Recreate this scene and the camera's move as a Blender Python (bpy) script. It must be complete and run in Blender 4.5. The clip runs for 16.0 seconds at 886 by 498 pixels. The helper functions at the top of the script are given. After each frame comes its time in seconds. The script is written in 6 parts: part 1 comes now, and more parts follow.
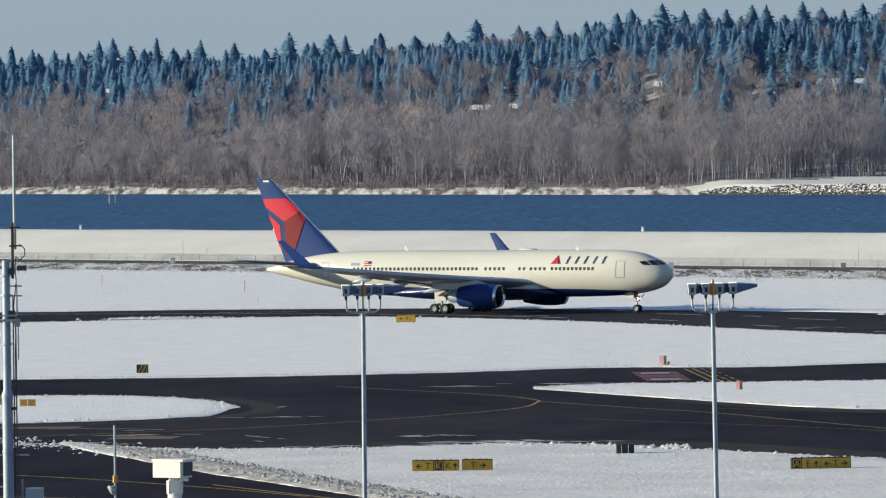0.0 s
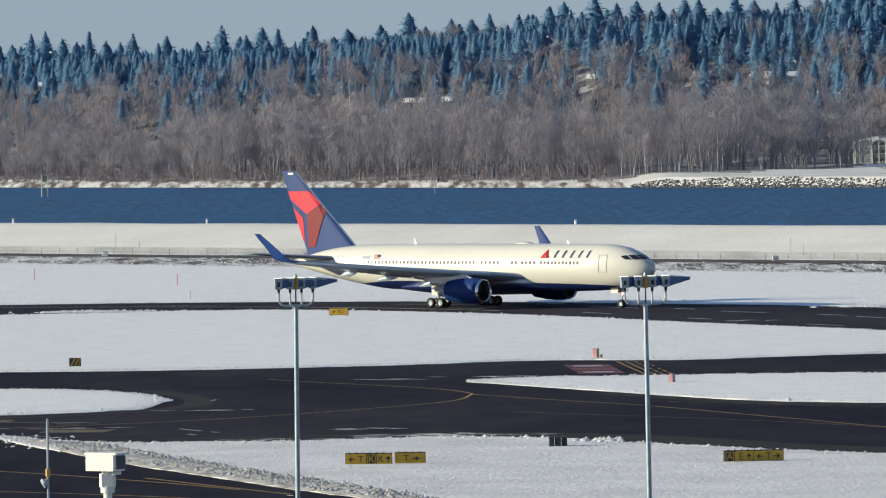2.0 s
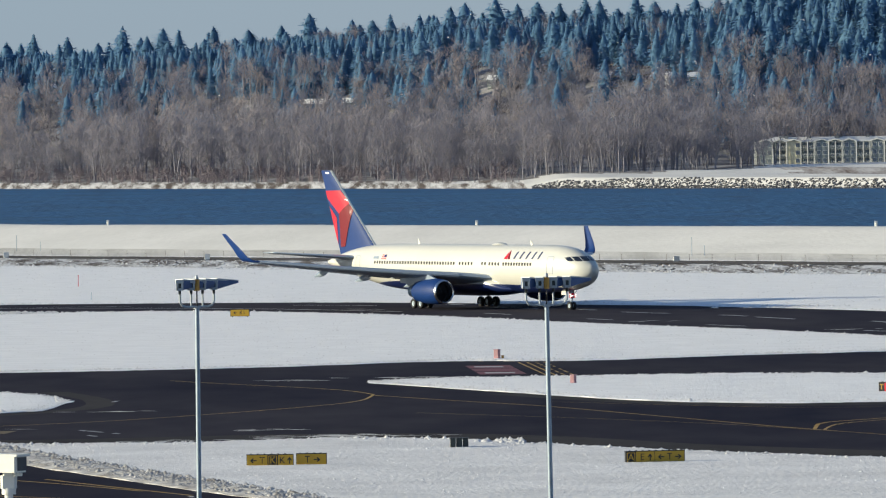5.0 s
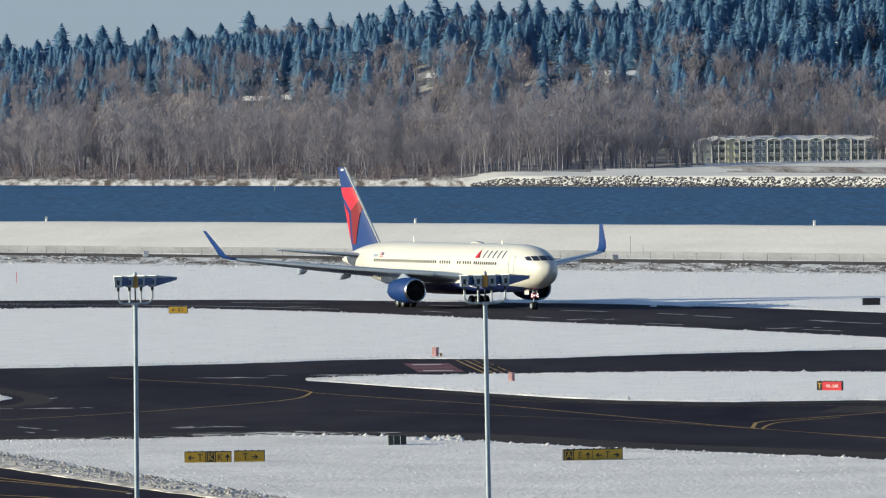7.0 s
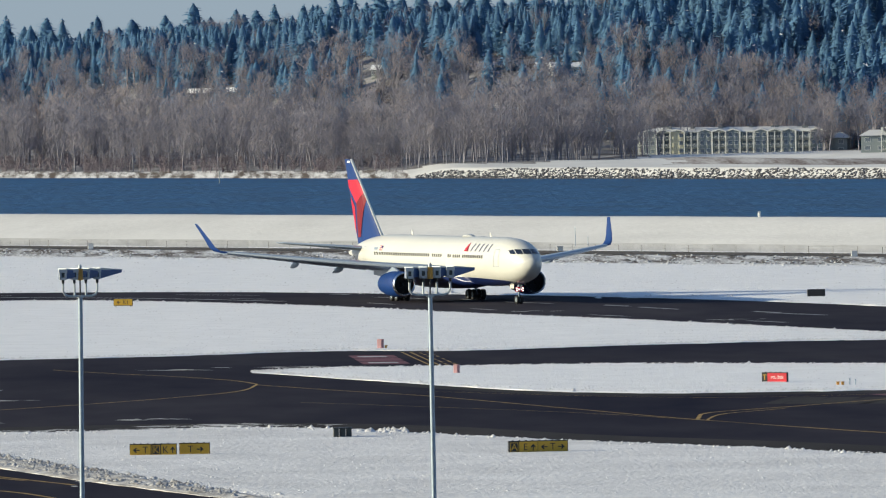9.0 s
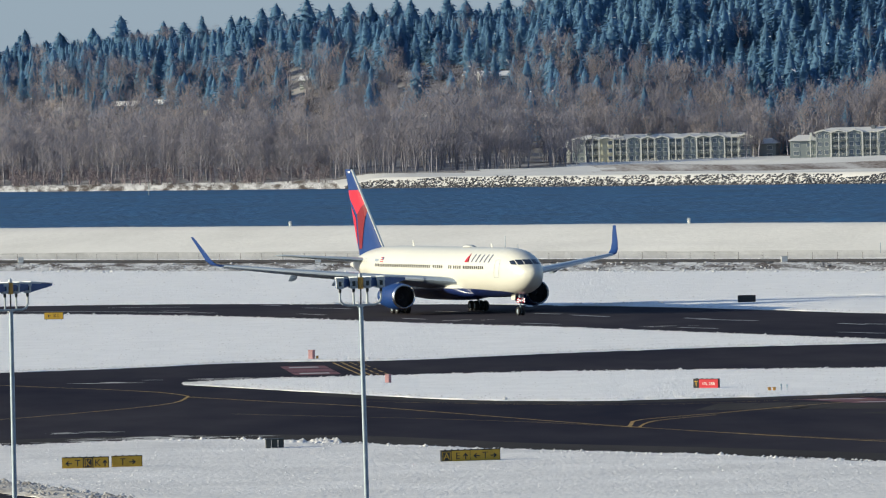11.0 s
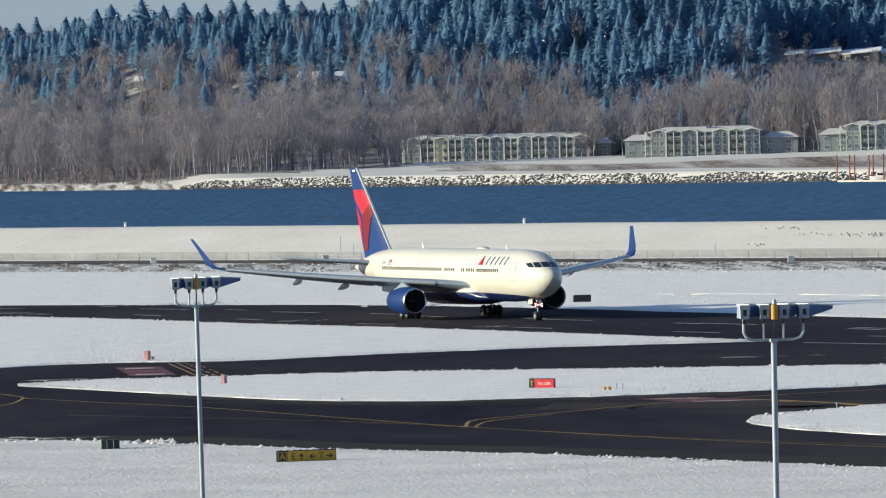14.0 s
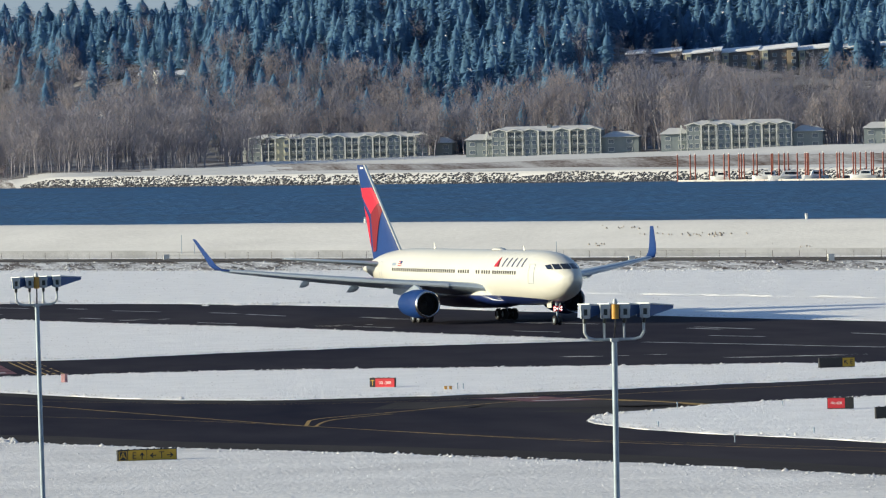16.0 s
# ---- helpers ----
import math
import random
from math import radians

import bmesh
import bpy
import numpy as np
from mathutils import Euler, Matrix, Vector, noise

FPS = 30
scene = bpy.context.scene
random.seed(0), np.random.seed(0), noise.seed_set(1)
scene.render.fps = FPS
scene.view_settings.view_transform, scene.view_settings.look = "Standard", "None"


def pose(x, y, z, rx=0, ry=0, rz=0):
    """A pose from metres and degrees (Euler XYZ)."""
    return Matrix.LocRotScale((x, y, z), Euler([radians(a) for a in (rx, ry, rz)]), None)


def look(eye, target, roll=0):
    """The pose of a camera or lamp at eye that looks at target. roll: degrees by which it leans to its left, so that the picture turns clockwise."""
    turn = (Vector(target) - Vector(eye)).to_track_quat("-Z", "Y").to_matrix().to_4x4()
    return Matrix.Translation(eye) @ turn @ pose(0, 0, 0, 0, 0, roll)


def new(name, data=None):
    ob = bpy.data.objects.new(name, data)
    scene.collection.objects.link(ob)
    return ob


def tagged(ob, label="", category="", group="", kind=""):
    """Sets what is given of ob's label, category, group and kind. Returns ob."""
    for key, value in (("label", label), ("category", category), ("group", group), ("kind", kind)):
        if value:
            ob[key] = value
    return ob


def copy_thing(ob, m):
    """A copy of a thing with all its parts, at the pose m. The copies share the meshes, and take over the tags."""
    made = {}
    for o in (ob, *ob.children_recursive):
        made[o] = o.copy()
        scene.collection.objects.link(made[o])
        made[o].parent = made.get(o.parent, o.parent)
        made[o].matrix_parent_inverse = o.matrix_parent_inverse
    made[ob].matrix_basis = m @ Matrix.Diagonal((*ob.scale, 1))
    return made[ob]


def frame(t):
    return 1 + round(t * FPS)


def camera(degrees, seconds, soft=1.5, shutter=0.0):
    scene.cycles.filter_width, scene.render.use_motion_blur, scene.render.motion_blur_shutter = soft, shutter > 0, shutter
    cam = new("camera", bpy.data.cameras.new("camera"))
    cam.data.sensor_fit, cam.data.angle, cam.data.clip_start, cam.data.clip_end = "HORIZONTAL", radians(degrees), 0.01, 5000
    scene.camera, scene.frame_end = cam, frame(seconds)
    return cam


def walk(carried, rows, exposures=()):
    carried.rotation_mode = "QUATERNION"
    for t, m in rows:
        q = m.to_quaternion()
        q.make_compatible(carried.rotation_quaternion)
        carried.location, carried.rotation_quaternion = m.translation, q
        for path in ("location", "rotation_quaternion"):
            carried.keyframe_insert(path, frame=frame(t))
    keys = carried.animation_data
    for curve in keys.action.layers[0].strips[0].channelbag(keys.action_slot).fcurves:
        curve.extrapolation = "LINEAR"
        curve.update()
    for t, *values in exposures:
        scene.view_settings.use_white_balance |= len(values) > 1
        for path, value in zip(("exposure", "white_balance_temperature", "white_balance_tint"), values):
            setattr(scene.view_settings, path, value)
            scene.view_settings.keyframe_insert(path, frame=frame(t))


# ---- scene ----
# World: metres, camera on a high deck at x = y = 0, y ahead, x to the right.
EYE = 20.77
cam = camera(6.90, 16.0, soft=1.2)
# seconds, turn to the right, pitch, lean
PAN = [
    (0.0, 0.0000, -0.8847, 0.673), (0.5, 0.1339, -0.8792, 0.749), (1.0, 0.2743, -0.9212, 0.695),
    (1.5, 0.4145, -0.9417, 0.637), (2.0, 0.5238, -0.9453, 0.718), (2.5, 0.6599, -0.9247, 0.674),
    (3.0, 0.7648, -0.9353, 0.752), (3.5, 0.9226, -0.9336, 0.786), (4.0, 1.0815, -0.9504, 0.947),
    (6.5, 1.6753, -0.9403, 0.413), (7.0, 1.7733, -0.9704, 0.574), (7.5, 1.8642, -0.9913, 0.643),
    (8.0, 1.9543, -1.0312, 0.583), (8.5, 2.0446, -1.0132, 0.479), (9.0, 2.2019, -1.0380, 0.660),
    (11.5, 2.8480, -0.9463, 1.375), (12.0, 3.0357, -0.9305, 1.368), (12.5, 3.1886, -0.9393, 1.293),
    (13.0, 3.4162, -0.9673, 1.397), (13.5, 3.8029, -1.0124, 1.449), (14.0, 4.0308, -0.9996, 1.385),
    (14.5, 4.2807, -0.9893, 1.392), (15.0, 4.7493, -1.0218, 1.439), (15.5, 5.0316, -0.9974, 1.368),
    (16.0, 5.2709, -1.0342, 1.302),
]
walk(cam, [(t, pose(0, 0, EYE, 90 + p, 0, -a) @ pose(0, 0, 0, 0, 0, -r)) for t, a, p, r in PAN], [(0.0, 0.51, 6500, 10), (16.0, 0.51, 6500, 10)])

# ---- light ----
SUN_EL, SUN_AZ = 13.3, 269.0  # degrees; azimuth clockwise from +y
world = bpy.data.worlds.new("world")
scene.world = world
world.use_nodes = True
wn = world.node_tree.nodes
sky = wn.new("ShaderNodeTexSky")
sky.sky_type, sky.sun_disc = "NISHITA", False
sky.sun_elevation, sky.sun_rotation = radians(SUN_EL), radians(SUN_AZ)
sky.air_density, sky.dust_density, sky.ozone_density = 1.0, 0.6, 6.0
wn["Background"].inputs["Strength"].default_value = 0.104
veil = wn.new("ShaderNodeMix")  # winter haze, thick along the horizon and thin overhead
veil.data_type = "RGBA"
veil.inputs["B"].default_value = (2.2, 2.8, 3.4, 1)
height = wn.new("ShaderNodeSeparateXYZ")
thin_out = wn.new("ShaderNodeMapRange")
thin_out.interpolation_type = "SMOOTHSTEP"
thin_out.inputs["From Min"].default_value, thin_out.inputs["From Max"].default_value = 0.0, 0.5
thin_out.inputs["To Min"].default_value, thin_out.inputs["To Max"].default_value = 0.85, 0.15
world.node_tree.links.new(wn.new("ShaderNodeTexCoord").outputs["Generated"], height.inputs[0])
world.node_tree.links.new(height.outputs["Z"], thin_out.inputs["Value"])
world.node_tree.links.new(thin_out.outputs[0], veil.inputs["Factor"])
world.node_tree.links.new(sky.outputs[0], veil.inputs["A"])
world.node_tree.links.new(veil.outputs["Result"], wn["Background"].inputs[0])
sun_data = bpy.data.lights.new("sun", "SUN")
sun_data.energy, sun_data.angle, sun_data.color = 5.0, radians(0.53), (1.0, 0.92, 0.68)
sun = new("sun", sun_data)
_ds = Vector((math.sin(radians(SUN_AZ)) * math.cos(radians(SUN_EL)), math.cos(radians(SUN_AZ)) * math.cos(radians(SUN_EL)), math.sin(radians(SUN_EL))))
sun.matrix_world = look(_ds * 200 + Vector((0, 400, 0)), (0, 400, 0))


# ---- materials ----
def material(name, base, rough=0.6, metal=0.0, var=0.15, scale=1.0, bump=0.0, bump_scale=None, coat=0.0, second=None, spec=0.5, by_object=0.0, by_island=0.0, stretch=(1, 1, 1), sharp=0.25, thin=0.0):
    """A surface with two scales of variation: a slow stain and a fine grain, and a fine relief."""
    m = bpy.data.materials.new(name)
    m.use_nodes = True
    nt, n = m.node_tree, m.node_tree.nodes
    p = n["Principled BSDF"]
    p.inputs["Roughness"].default_value = rough
    p.inputs["Metallic"].default_value = metal
    p.inputs["Coat Weight"].default_value = coat
    p.inputs["Coat Roughness"].default_value = 0.08
    p.inputs["Specular IOR Level"].default_value = spec
    co = n.new("ShaderNodeTexCoord")
    mp = n.new("ShaderNodeMapping")
    mp.inputs["Scale"].default_value = stretch
    nt.links.new(co.outputs["Object"], mp.inputs[0])
    slow, fine = n.new("ShaderNodeTexNoise"), n.new("ShaderNodeTexNoise")
    slow.inputs["Scale"].default_value, slow.inputs["Detail"].default_value = scale, 4
    fine.inputs["Scale"].default_value, fine.inputs["Detail"].default_value = scale * 9, 3
    for q in (slow, fine):
        nt.links.new(mp.outputs[0], q.inputs["Vector"])
    add = n.new("ShaderNodeMath")
    add.operation = "MULTIPLY_ADD"
    add.inputs[1].default_value = 0.5
    nt.links.new(fine.outputs[0], add.inputs[0])
    nt.links.new(slow.outputs[0], add.inputs[2])
    fac = add.outputs[0]
    if by_object or by_island:
        src = n.new("ShaderNodeObjectInfo").outputs["Random"] if by_object else n.new("ShaderNodeNewGeometry").outputs["Random Per Island"]
        ad2 = n.new("ShaderNodeMath")
        ad2.operation = "MULTIPLY_ADD"
        ad2.inputs[1].default_value = by_object or by_island
        nt.links.new(src, ad2.inputs[0])
        nt.links.new(fac, ad2.inputs[2])
        fac = ad2.outputs[0]
    ramp = n.new("ShaderNodeMapRange")
    extra = by_object or by_island
    ramp.inputs["From Min"].default_value, ramp.inputs["From Max"].default_value = 0.75 - sharp, 0.75 + sharp + extra
    nt.links.new(fac, ramp.inputs["Value"])
    mix = n.new("ShaderNodeMix")
    mix.data_type = "RGBA"
    second = second or tuple(min(1, c * (1 + var)) for c in base)
    mix.inputs["A"].default_value = (*[c * (1 - var) for c in base], 1)
    mix.inputs["B"].default_value = (*second, 1)
    nt.links.new(ramp.outputs[0], mix.inputs["Factor"])
    nt.links.new(mix.outputs["Result"], p.inputs["Base Color"])
    if bump:
        b = n.new("ShaderNodeBump")
        b.inputs["Distance"].default_value = bump
        b.inputs["Strength"].default_value = 1.0
        if bump_scale:
            q = n.new("ShaderNodeTexNoise")
            q.inputs["Scale"].default_value, q.inputs["Detail"].default_value = bump_scale, 4
            nt.links.new(mp.outputs[0], q.inputs["Vector"])
            nt.links.new(q.outputs[0], b.inputs["Height"])
        else:
            nt.links.new(fac, b.inputs["Height"])
        nt.links.new(b.outputs[0], p.inputs["Normal"])
    if thin:  # needles let light through; on bare twigs it stands in for haze
        tr, ms = n.new("ShaderNodeBsdfTranslucent"), n.new("ShaderNodeMixShader")
        ms.inputs[0].default_value = thin
        nt.links.new(mix.outputs["Result"], tr.inputs["Color"])
        nt.links.new(p.outputs[0], ms.inputs[1])
        nt.links.new(tr.outputs[0], ms.inputs[2])
        nt.links.new(ms.outputs[0], n["Material Output"].inputs["Surface"])
    return m


def glowing(name, colour, strength):
    m = bpy.data.materials.new(name)
    m.use_nodes = True
    p = m.node_tree.nodes["Principled BSDF"]
    p.inputs["Base Color"].default_value = (*colour, 1)
    p.inputs["Emission Color"].default_value = (*colour, 1)
    p.inputs["Emission Strength"].default_value = strength
    return m


SNOW = material("snow", (0.88, 0.865, 0.845), 0.75, var=0.05, scale=0.25, bump=0.12, bump_scale=3.6, spec=0.2)
SNOW_TRODDEN = material("trodden grey snow", (0.75, 0.73, 0.705), 0.8, var=0.14, scale=0.12, bump=0.07, bump_scale=3.0, spec=0.2)
SNOW_OLD = material("old snow", (0.615, 0.605, 0.585), 0.8, var=0.07, scale=0.06, bump=0.05, bump_scale=1.2, spec=0.2)
ASPHALT = material("asphalt", (0.0100, 0.0090, 0.0245), 0.9, var=0.3, scale=0.045, bump=0.01, bump_scale=3.0, spec=0.05, stretch=(0.5, 0.16, 1), second=(0.0410, 0.0365, 0.0440), sharp=0.22)
ASPHALT_WORN = material("worn grey-brown asphalt", (0.030, 0.0255, 0.0245), 0.9, var=0.4, scale=0.12, bump=0.01, bump_scale=3.0, spec=0.12, stretch=(0.5, 0.2, 1))
SOIL = material("leaf litter under thin snow", (0.14, 0.125, 0.125), 0.9, var=0.25, scale=0.05, second=(0.34, 0.33, 0.33), bump=0.1, bump_scale=0.5, spec=0.1, sharp=0.15)
WATER = material("river water", (0.010, 0.070, 0.165), 0.45, var=0.35, scale=0.05, bump=1.6, bump_scale=0.25, spec=0.12, stretch=(1, 0.4, 1))
ROCK = material("riprap stone", (0.058, 0.060, 0.070), 0.9, var=0.35, scale=0.8, bump=0.05, by_island=0.5)
TRACK = material("wet brown track", (0.11, 0.098, 0.088), 0.9, var=0.3, scale=0.2, bump=0.03, bump_scale=1.0, spec=0.1)
PATCHY = material("thin snow over dead grass", (0.15, 0.12, 0.10), 0.9, var=0.2, scale=0.30, second=(0.78, 0.76, 0.73), bump=0.08, bump_scale=1.0, spec=0.1, sharp=0.12, stretch=(1, 0.09, 1))
PLOUGHED = material("dirty ploughed snow", (0.32, 0.29, 0.26), 0.9, var=0.2, scale=0.6, second=(0.64, 0.625, 0.60), bump=0.06, bump_scale=4.0, spec=0.05, sharp=0.25)
DIRTY = material("dirty snow at the foot of a bank", (0.46, 0.45, 0.43), 0.85, var=0.15, scale=0.15, second=(0.60, 0.59, 0.57), bump=0.05, bump_scale=1.0, spec=0.1, sharp=0.25, stretch=(1, 0.1, 1))
BRUSH = material("dead brown brush under thin snow", (0.17, 0.115, 0.09), 0.9, var=0.3, scale=0.13, second=(0.52, 0.50, 0.48), bump=0.1, bump_scale=0.6, spec=0.1, sharp=0.2, stretch=(0.8, 0.07, 1))
TUFT = material("dead grass tufts", (0.38, 0.34, 0.30), 0.9, var=0.3, scale=0.5, by_island=0.4, spec=0.1)
YELLOW = material("yellow paint", (0.32, 0.19, 0.03), 0.7, var=0.4, scale=0.6)
WHITE_LINE = material("white paint", (0.42, 0.42, 0.42), 0.7, var=0.3, scale=0.6)
RED_PAINT = material("red paint on pavement", (0.12, 0.025, 0.038), 0.8, var=0.3, scale=0.4)
PLANE_WHITE = material("cream aircraft paint", (0.60, 0.59, 0.53), 0.32, var=0.03, scale=0.15, coat=0.3)
PLANE_BLUE = material("dark blue aircraft paint", (0.0065, 0.035, 0.150), 0.55, var=0.12, scale=0.3, coat=0.03, spec=0.2)
PLANE_RED = material("red aircraft paint", (0.50, 0.012, 0.035), 0.55, var=0.06, scale=0.3, coat=0.04, spec=0.25)
PLANE_DARK_RED = material("dark red aircraft paint", (0.17, 0.009, 0.016), 0.55, var=0.06, scale=0.3, coat=0.04, spec=0.2)
# Grey paint, its base blued to carry the sky's reflection.
PLANE_GREY = material("grey wing paint with sky reflection tint", (0.27, 0.325, 0.39), 0.28, var=0.08, scale=0.4, coat=0.5)
SLAT_GREY = material("satin grey slat", (0.40, 0.45, 0.50), 0.4, 0.35, var=0.06, scale=1.0)
BARE_METAL = material("bare aluminium", (0.72, 0.72, 0.72), 0.22, 1.0, var=0.06, scale=1.0)
DARK_METAL = material("dark metal", (0.06, 0.06, 0.065), 0.45, 0.6, var=0.3, scale=2.0)
RUBBER = material("tyre rubber", (0.018, 0.018, 0.02), 0.85, var=0.3, scale=3.0)
GLASS_DARK = material("dark cabin glass", (0.012, 0.014, 0.02), 0.08, var=0.2, scale=1.0, coat=1.0)
GALV = material("galvanised steel", (0.30, 0.37, 0.43), 0.5, 0.25, var=0.2, scale=1.5)
HOUSING = material("grey lamp housing", (0.43, 0.47, 0.49), 0.5, 0.1, var=0.12, scale=3.0)
# The housing's shaded side and its blue sky reflection are painted into this colour.
HOUSING_SHADE = material("lamp housing with sky-blue shade in the colour", (0.035, 0.085, 0.22), 0.35, var=0.2, scale=3.0)
# The glass is lightened in its base colour for the sky it reflects.
PANE_FAR = material("window panes with sky reflection in the colour", (0.15, 0.18, 0.215), 0.15, var=0.4, scale=0.3, coat=0.6)
CAMERA_GLASS = material("dark tinted front glass", (0.02, 0.03, 0.05), 0.35, var=0.2, scale=2.0)
CABIN_WINDOW = material("tinted cabin window", (0.075, 0.068, 0.06), 0.25, var=0.2, scale=1.0)
ORANGE = material("amber beacon", (0.55, 0.28, 0.04), 0.4, var=0.2, scale=4.0)
SIGN_YELLOW = material("yellow sign face", (0.52, 0.31, 0.02), 0.45, var=0.08, scale=2.0)
SIGN_BLACK = material("black sign face", (0.015, 0.015, 0.016), 0.5, var=0.2, scale=2.0)
SIGN_RED = material("red sign face", (0.55, 0.03, 0.04), 0.45, var=0.1, scale=2.0)
SIGN_WHITE = material("white sign legend", (0.75, 0.72, 0.68), 0.5, var=0.08, scale=2.0)
PINK = material("faded red cabinet", (0.36, 0.19, 0.20), 0.6, var=0.2, scale=2.0)
BOX_GREEN = material("dark green cabinet", (0.03, 0.04, 0.04), 0.5, var=0.3, scale=2.0)
CAMERA_WHITE = material("white enclosure paint", (0.78, 0.76, 0.68), 0.45, var=0.06, scale=3.0)
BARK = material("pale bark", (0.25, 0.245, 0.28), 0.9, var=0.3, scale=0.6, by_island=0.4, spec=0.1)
# The blue in the first tone is distance haze put into the twigs' colour.
TWIG = material("bare twigs tinted by distance haze", (0.22, 0.255, 0.36), 0.9, var=0.12, scale=0.045, by_island=0.12, spec=0.1, thin=0.6, second=(0.45, 0.39, 0.37), sharp=0.2)
# Distance haze is put into the firs' base colour as a lifted blue.
HAZE_NEEDLE = material("fir needles tinted by distance haze", (0.172, 0.318, 0.480), 0.95, var=0.12, scale=0.05, by_island=0.04, spec=0.02, thin=0.6)
SHRUB = material("brown shrub twigs", (0.23, 0.20, 0.22), 0.9, var=0.3, scale=0.3, by_island=0.4, spec=0.1)
SIDING = material("pale grey-green siding", (0.225, 0.26, 0.265), 0.8, var=0.08, scale=0.4)
SIDING_CREAM = material("cream siding", (0.58, 0.55, 0.40), 0.8, var=0.08, scale=0.4)
SIDING_TAN = material("tan siding", (0.50, 0.38, 0.24), 0.8, var=0.10, scale=0.4)
SIDING_ORANGE = material("orange-brown siding", (0.42, 0.17, 0.09), 0.8, var=0.12, scale=0.4)
SIDING_BLUE = material("blue metal cladding", (0.16, 0.24, 0.34), 0.7, var=0.1, scale=0.4)
SIDING_BROWN = material("brown siding", (0.20, 0.185, 0.18), 0.8, var=0.10, scale=0.4)
TRIM_WHITE = material("white trim", (0.70, 0.70, 0.66), 0.7, var=0.06, scale=1.0)
ROOF_GREY = material("grey roofing", (0.17, 0.19, 0.21), 0.85, var=0.15, scale=0.5)
PILING = material("rust-red piling", (0.27, 0.075, 0.05), 0.7, var=0.25, scale=0.6)
DOCK_GREY = material("dock planks", (0.50, 0.48, 0.45), 0.85, var=0.15, scale=0.5)
BOAT_WHITE = material("white gelcoat", (0.75, 0.75, 0.74), 0.25, var=0.04, scale=1.0, coat=0.4)


# ---- mesh helpers ----
class Build:
    """Collects vertices and faces for one mesh."""

    def __init__(self):
        self.v, self.f, self.m = [], [], []

    def add(self, verts, faces, mat=0):
        k = len(self.v)
        self.v += [tuple(p) for p in verts]
        self.f += [tuple(i + k for i in f) for f in faces]
        self.m += [mat] * len(faces)
        return self

    def box(self, c, size, mat=0, bevel=0.0, turn=None):
        """A box with chamfered upright edges."""
        x, y, z = (s / 2 for s in size)
        b = min(bevel, x * 0.9, y * 0.9)
        ring = [(-x + b, -y), (x - b, -y), (x, -y + b), (x, y - b), (x - b, y), (-x + b, y), (-x, y - b), (-x, -y + b)] if b else [(-x, -y), (x, -y), (x, y), (-x, y)]
        n = len(ring)
        vs = [Vector((p[0], p[1], h)) for h in (-z, z) for p in ring]
        if turn:
            vs = [turn @ p for p in vs]
        vs = [p + Vector(c) for p in vs]
        fs = [tuple(range(n - 1, -1, -1)), tuple(range(n, 2 * n))] + [(i, (i + 1) % n, n + (i + 1) % n, n + i) for i in range(n)]
        return self.add(vs, fs, mat)

    def tube(self, p0, p1, r0, r1=None, n=8, mat=0, caps=True):
        p0, p1 = Vector(p0), Vector(p1)
        r1 = r0 if r1 is None else r1
        d = (p1 - p0).normalized()
        u = d.orthogonal().normalized()
        w = d.cross(u)
        vs = [p + (u * math.cos(a) + w * math.sin(a)) * r for p, r in ((p0, r0), (p1, r1)) for a in (2 * math.pi * i / n for i in range(n))]
        fs = [(i, (i + 1) % n, n + (i + 1) % n, n + i) for i in range(n)]
        if caps:
            fs += [tuple(range(n - 1, -1, -1)), tuple(range(n, 2 * n))]
        return self.add(vs, fs, mat)

    def lathe(self, profile, origin, axis, n=24, mat=0):
        """Turns (along, radius) pairs about an axis."""
        o, d = Vector(origin), Vector(axis).normalized()
        u = d.orthogonal().normalized()
        w = d.cross(u)
        vs, fs = [], []
        for s, r in profile:
            vs += [o + d * s + (u * math.cos(2 * math.pi * i / n) + w * math.sin(2 * math.pi * i / n)) * r for i in range(n)]
        for k in range(len(profile) - 1):
            fs += [(k * n + i, k * n + (i + 1) % n, (k + 1) * n + (i + 1) % n, (k + 1) * n + i) for i in range(n)]
        return self.add(vs, fs, mat)

    def loft(self, rings, mat=0, caps=True):
        n = len(rings[0])
        vs = [p for r in rings for p in r]
        fs = [(k * n + i, k * n + (i + 1) % n, (k + 1) * n + (i + 1) % n, (k + 1) * n + i) for k in range(len(rings) - 1) for i in range(n)]
        if caps:
            fs += [tuple(range(n - 1, -1, -1)), tuple((len(rings) - 1) * n + i for i in range(n))]
        return self.add(vs, fs, mat)

    def sheet(self, rows, mat=0):
        """A grid of points, row by row."""
        n = len(rows[0])
        vs = [p for r in rows for p in r]
        return self.add(vs, [(k * n + i, k * n + i + 1, (k + 1) * n + i + 1, (k + 1) * n + i) for k in range(len(rows) - 1) for i in range(n - 1)], mat)

    def mesh(self, name, mats, smooth=False):
        me = bpy.data.meshes.new(name)
        me.from_pydata(self.v, [], self.f)
        for m in mats if isinstance(mats, (list, tuple)) else [mats]:
            me.materials.append(m)
        me.polygons.foreach_set("material_index", self.m)
        if smooth:
            me.polygons.foreach_set("use_smooth", [True] * len(self.f))
        b = bmesh.new()
        b.from_mesh(me)
        bmesh.ops.recalc_face_normals(b, faces=b.faces)
        b.to_mesh(me)
        b.free()
        if smooth:
            me.set_sharp_from_angle(angle=radians(40))
        me.update()
        return me


def part(name, build, mats, parent=None, label="", smooth=False):
    """Links a built mesh as one object, under a thing or a part."""
    ob = new(name, build.mesh(name, mats, smooth))
    ob.parent = parent
    return tagged(ob, label) if label else ob


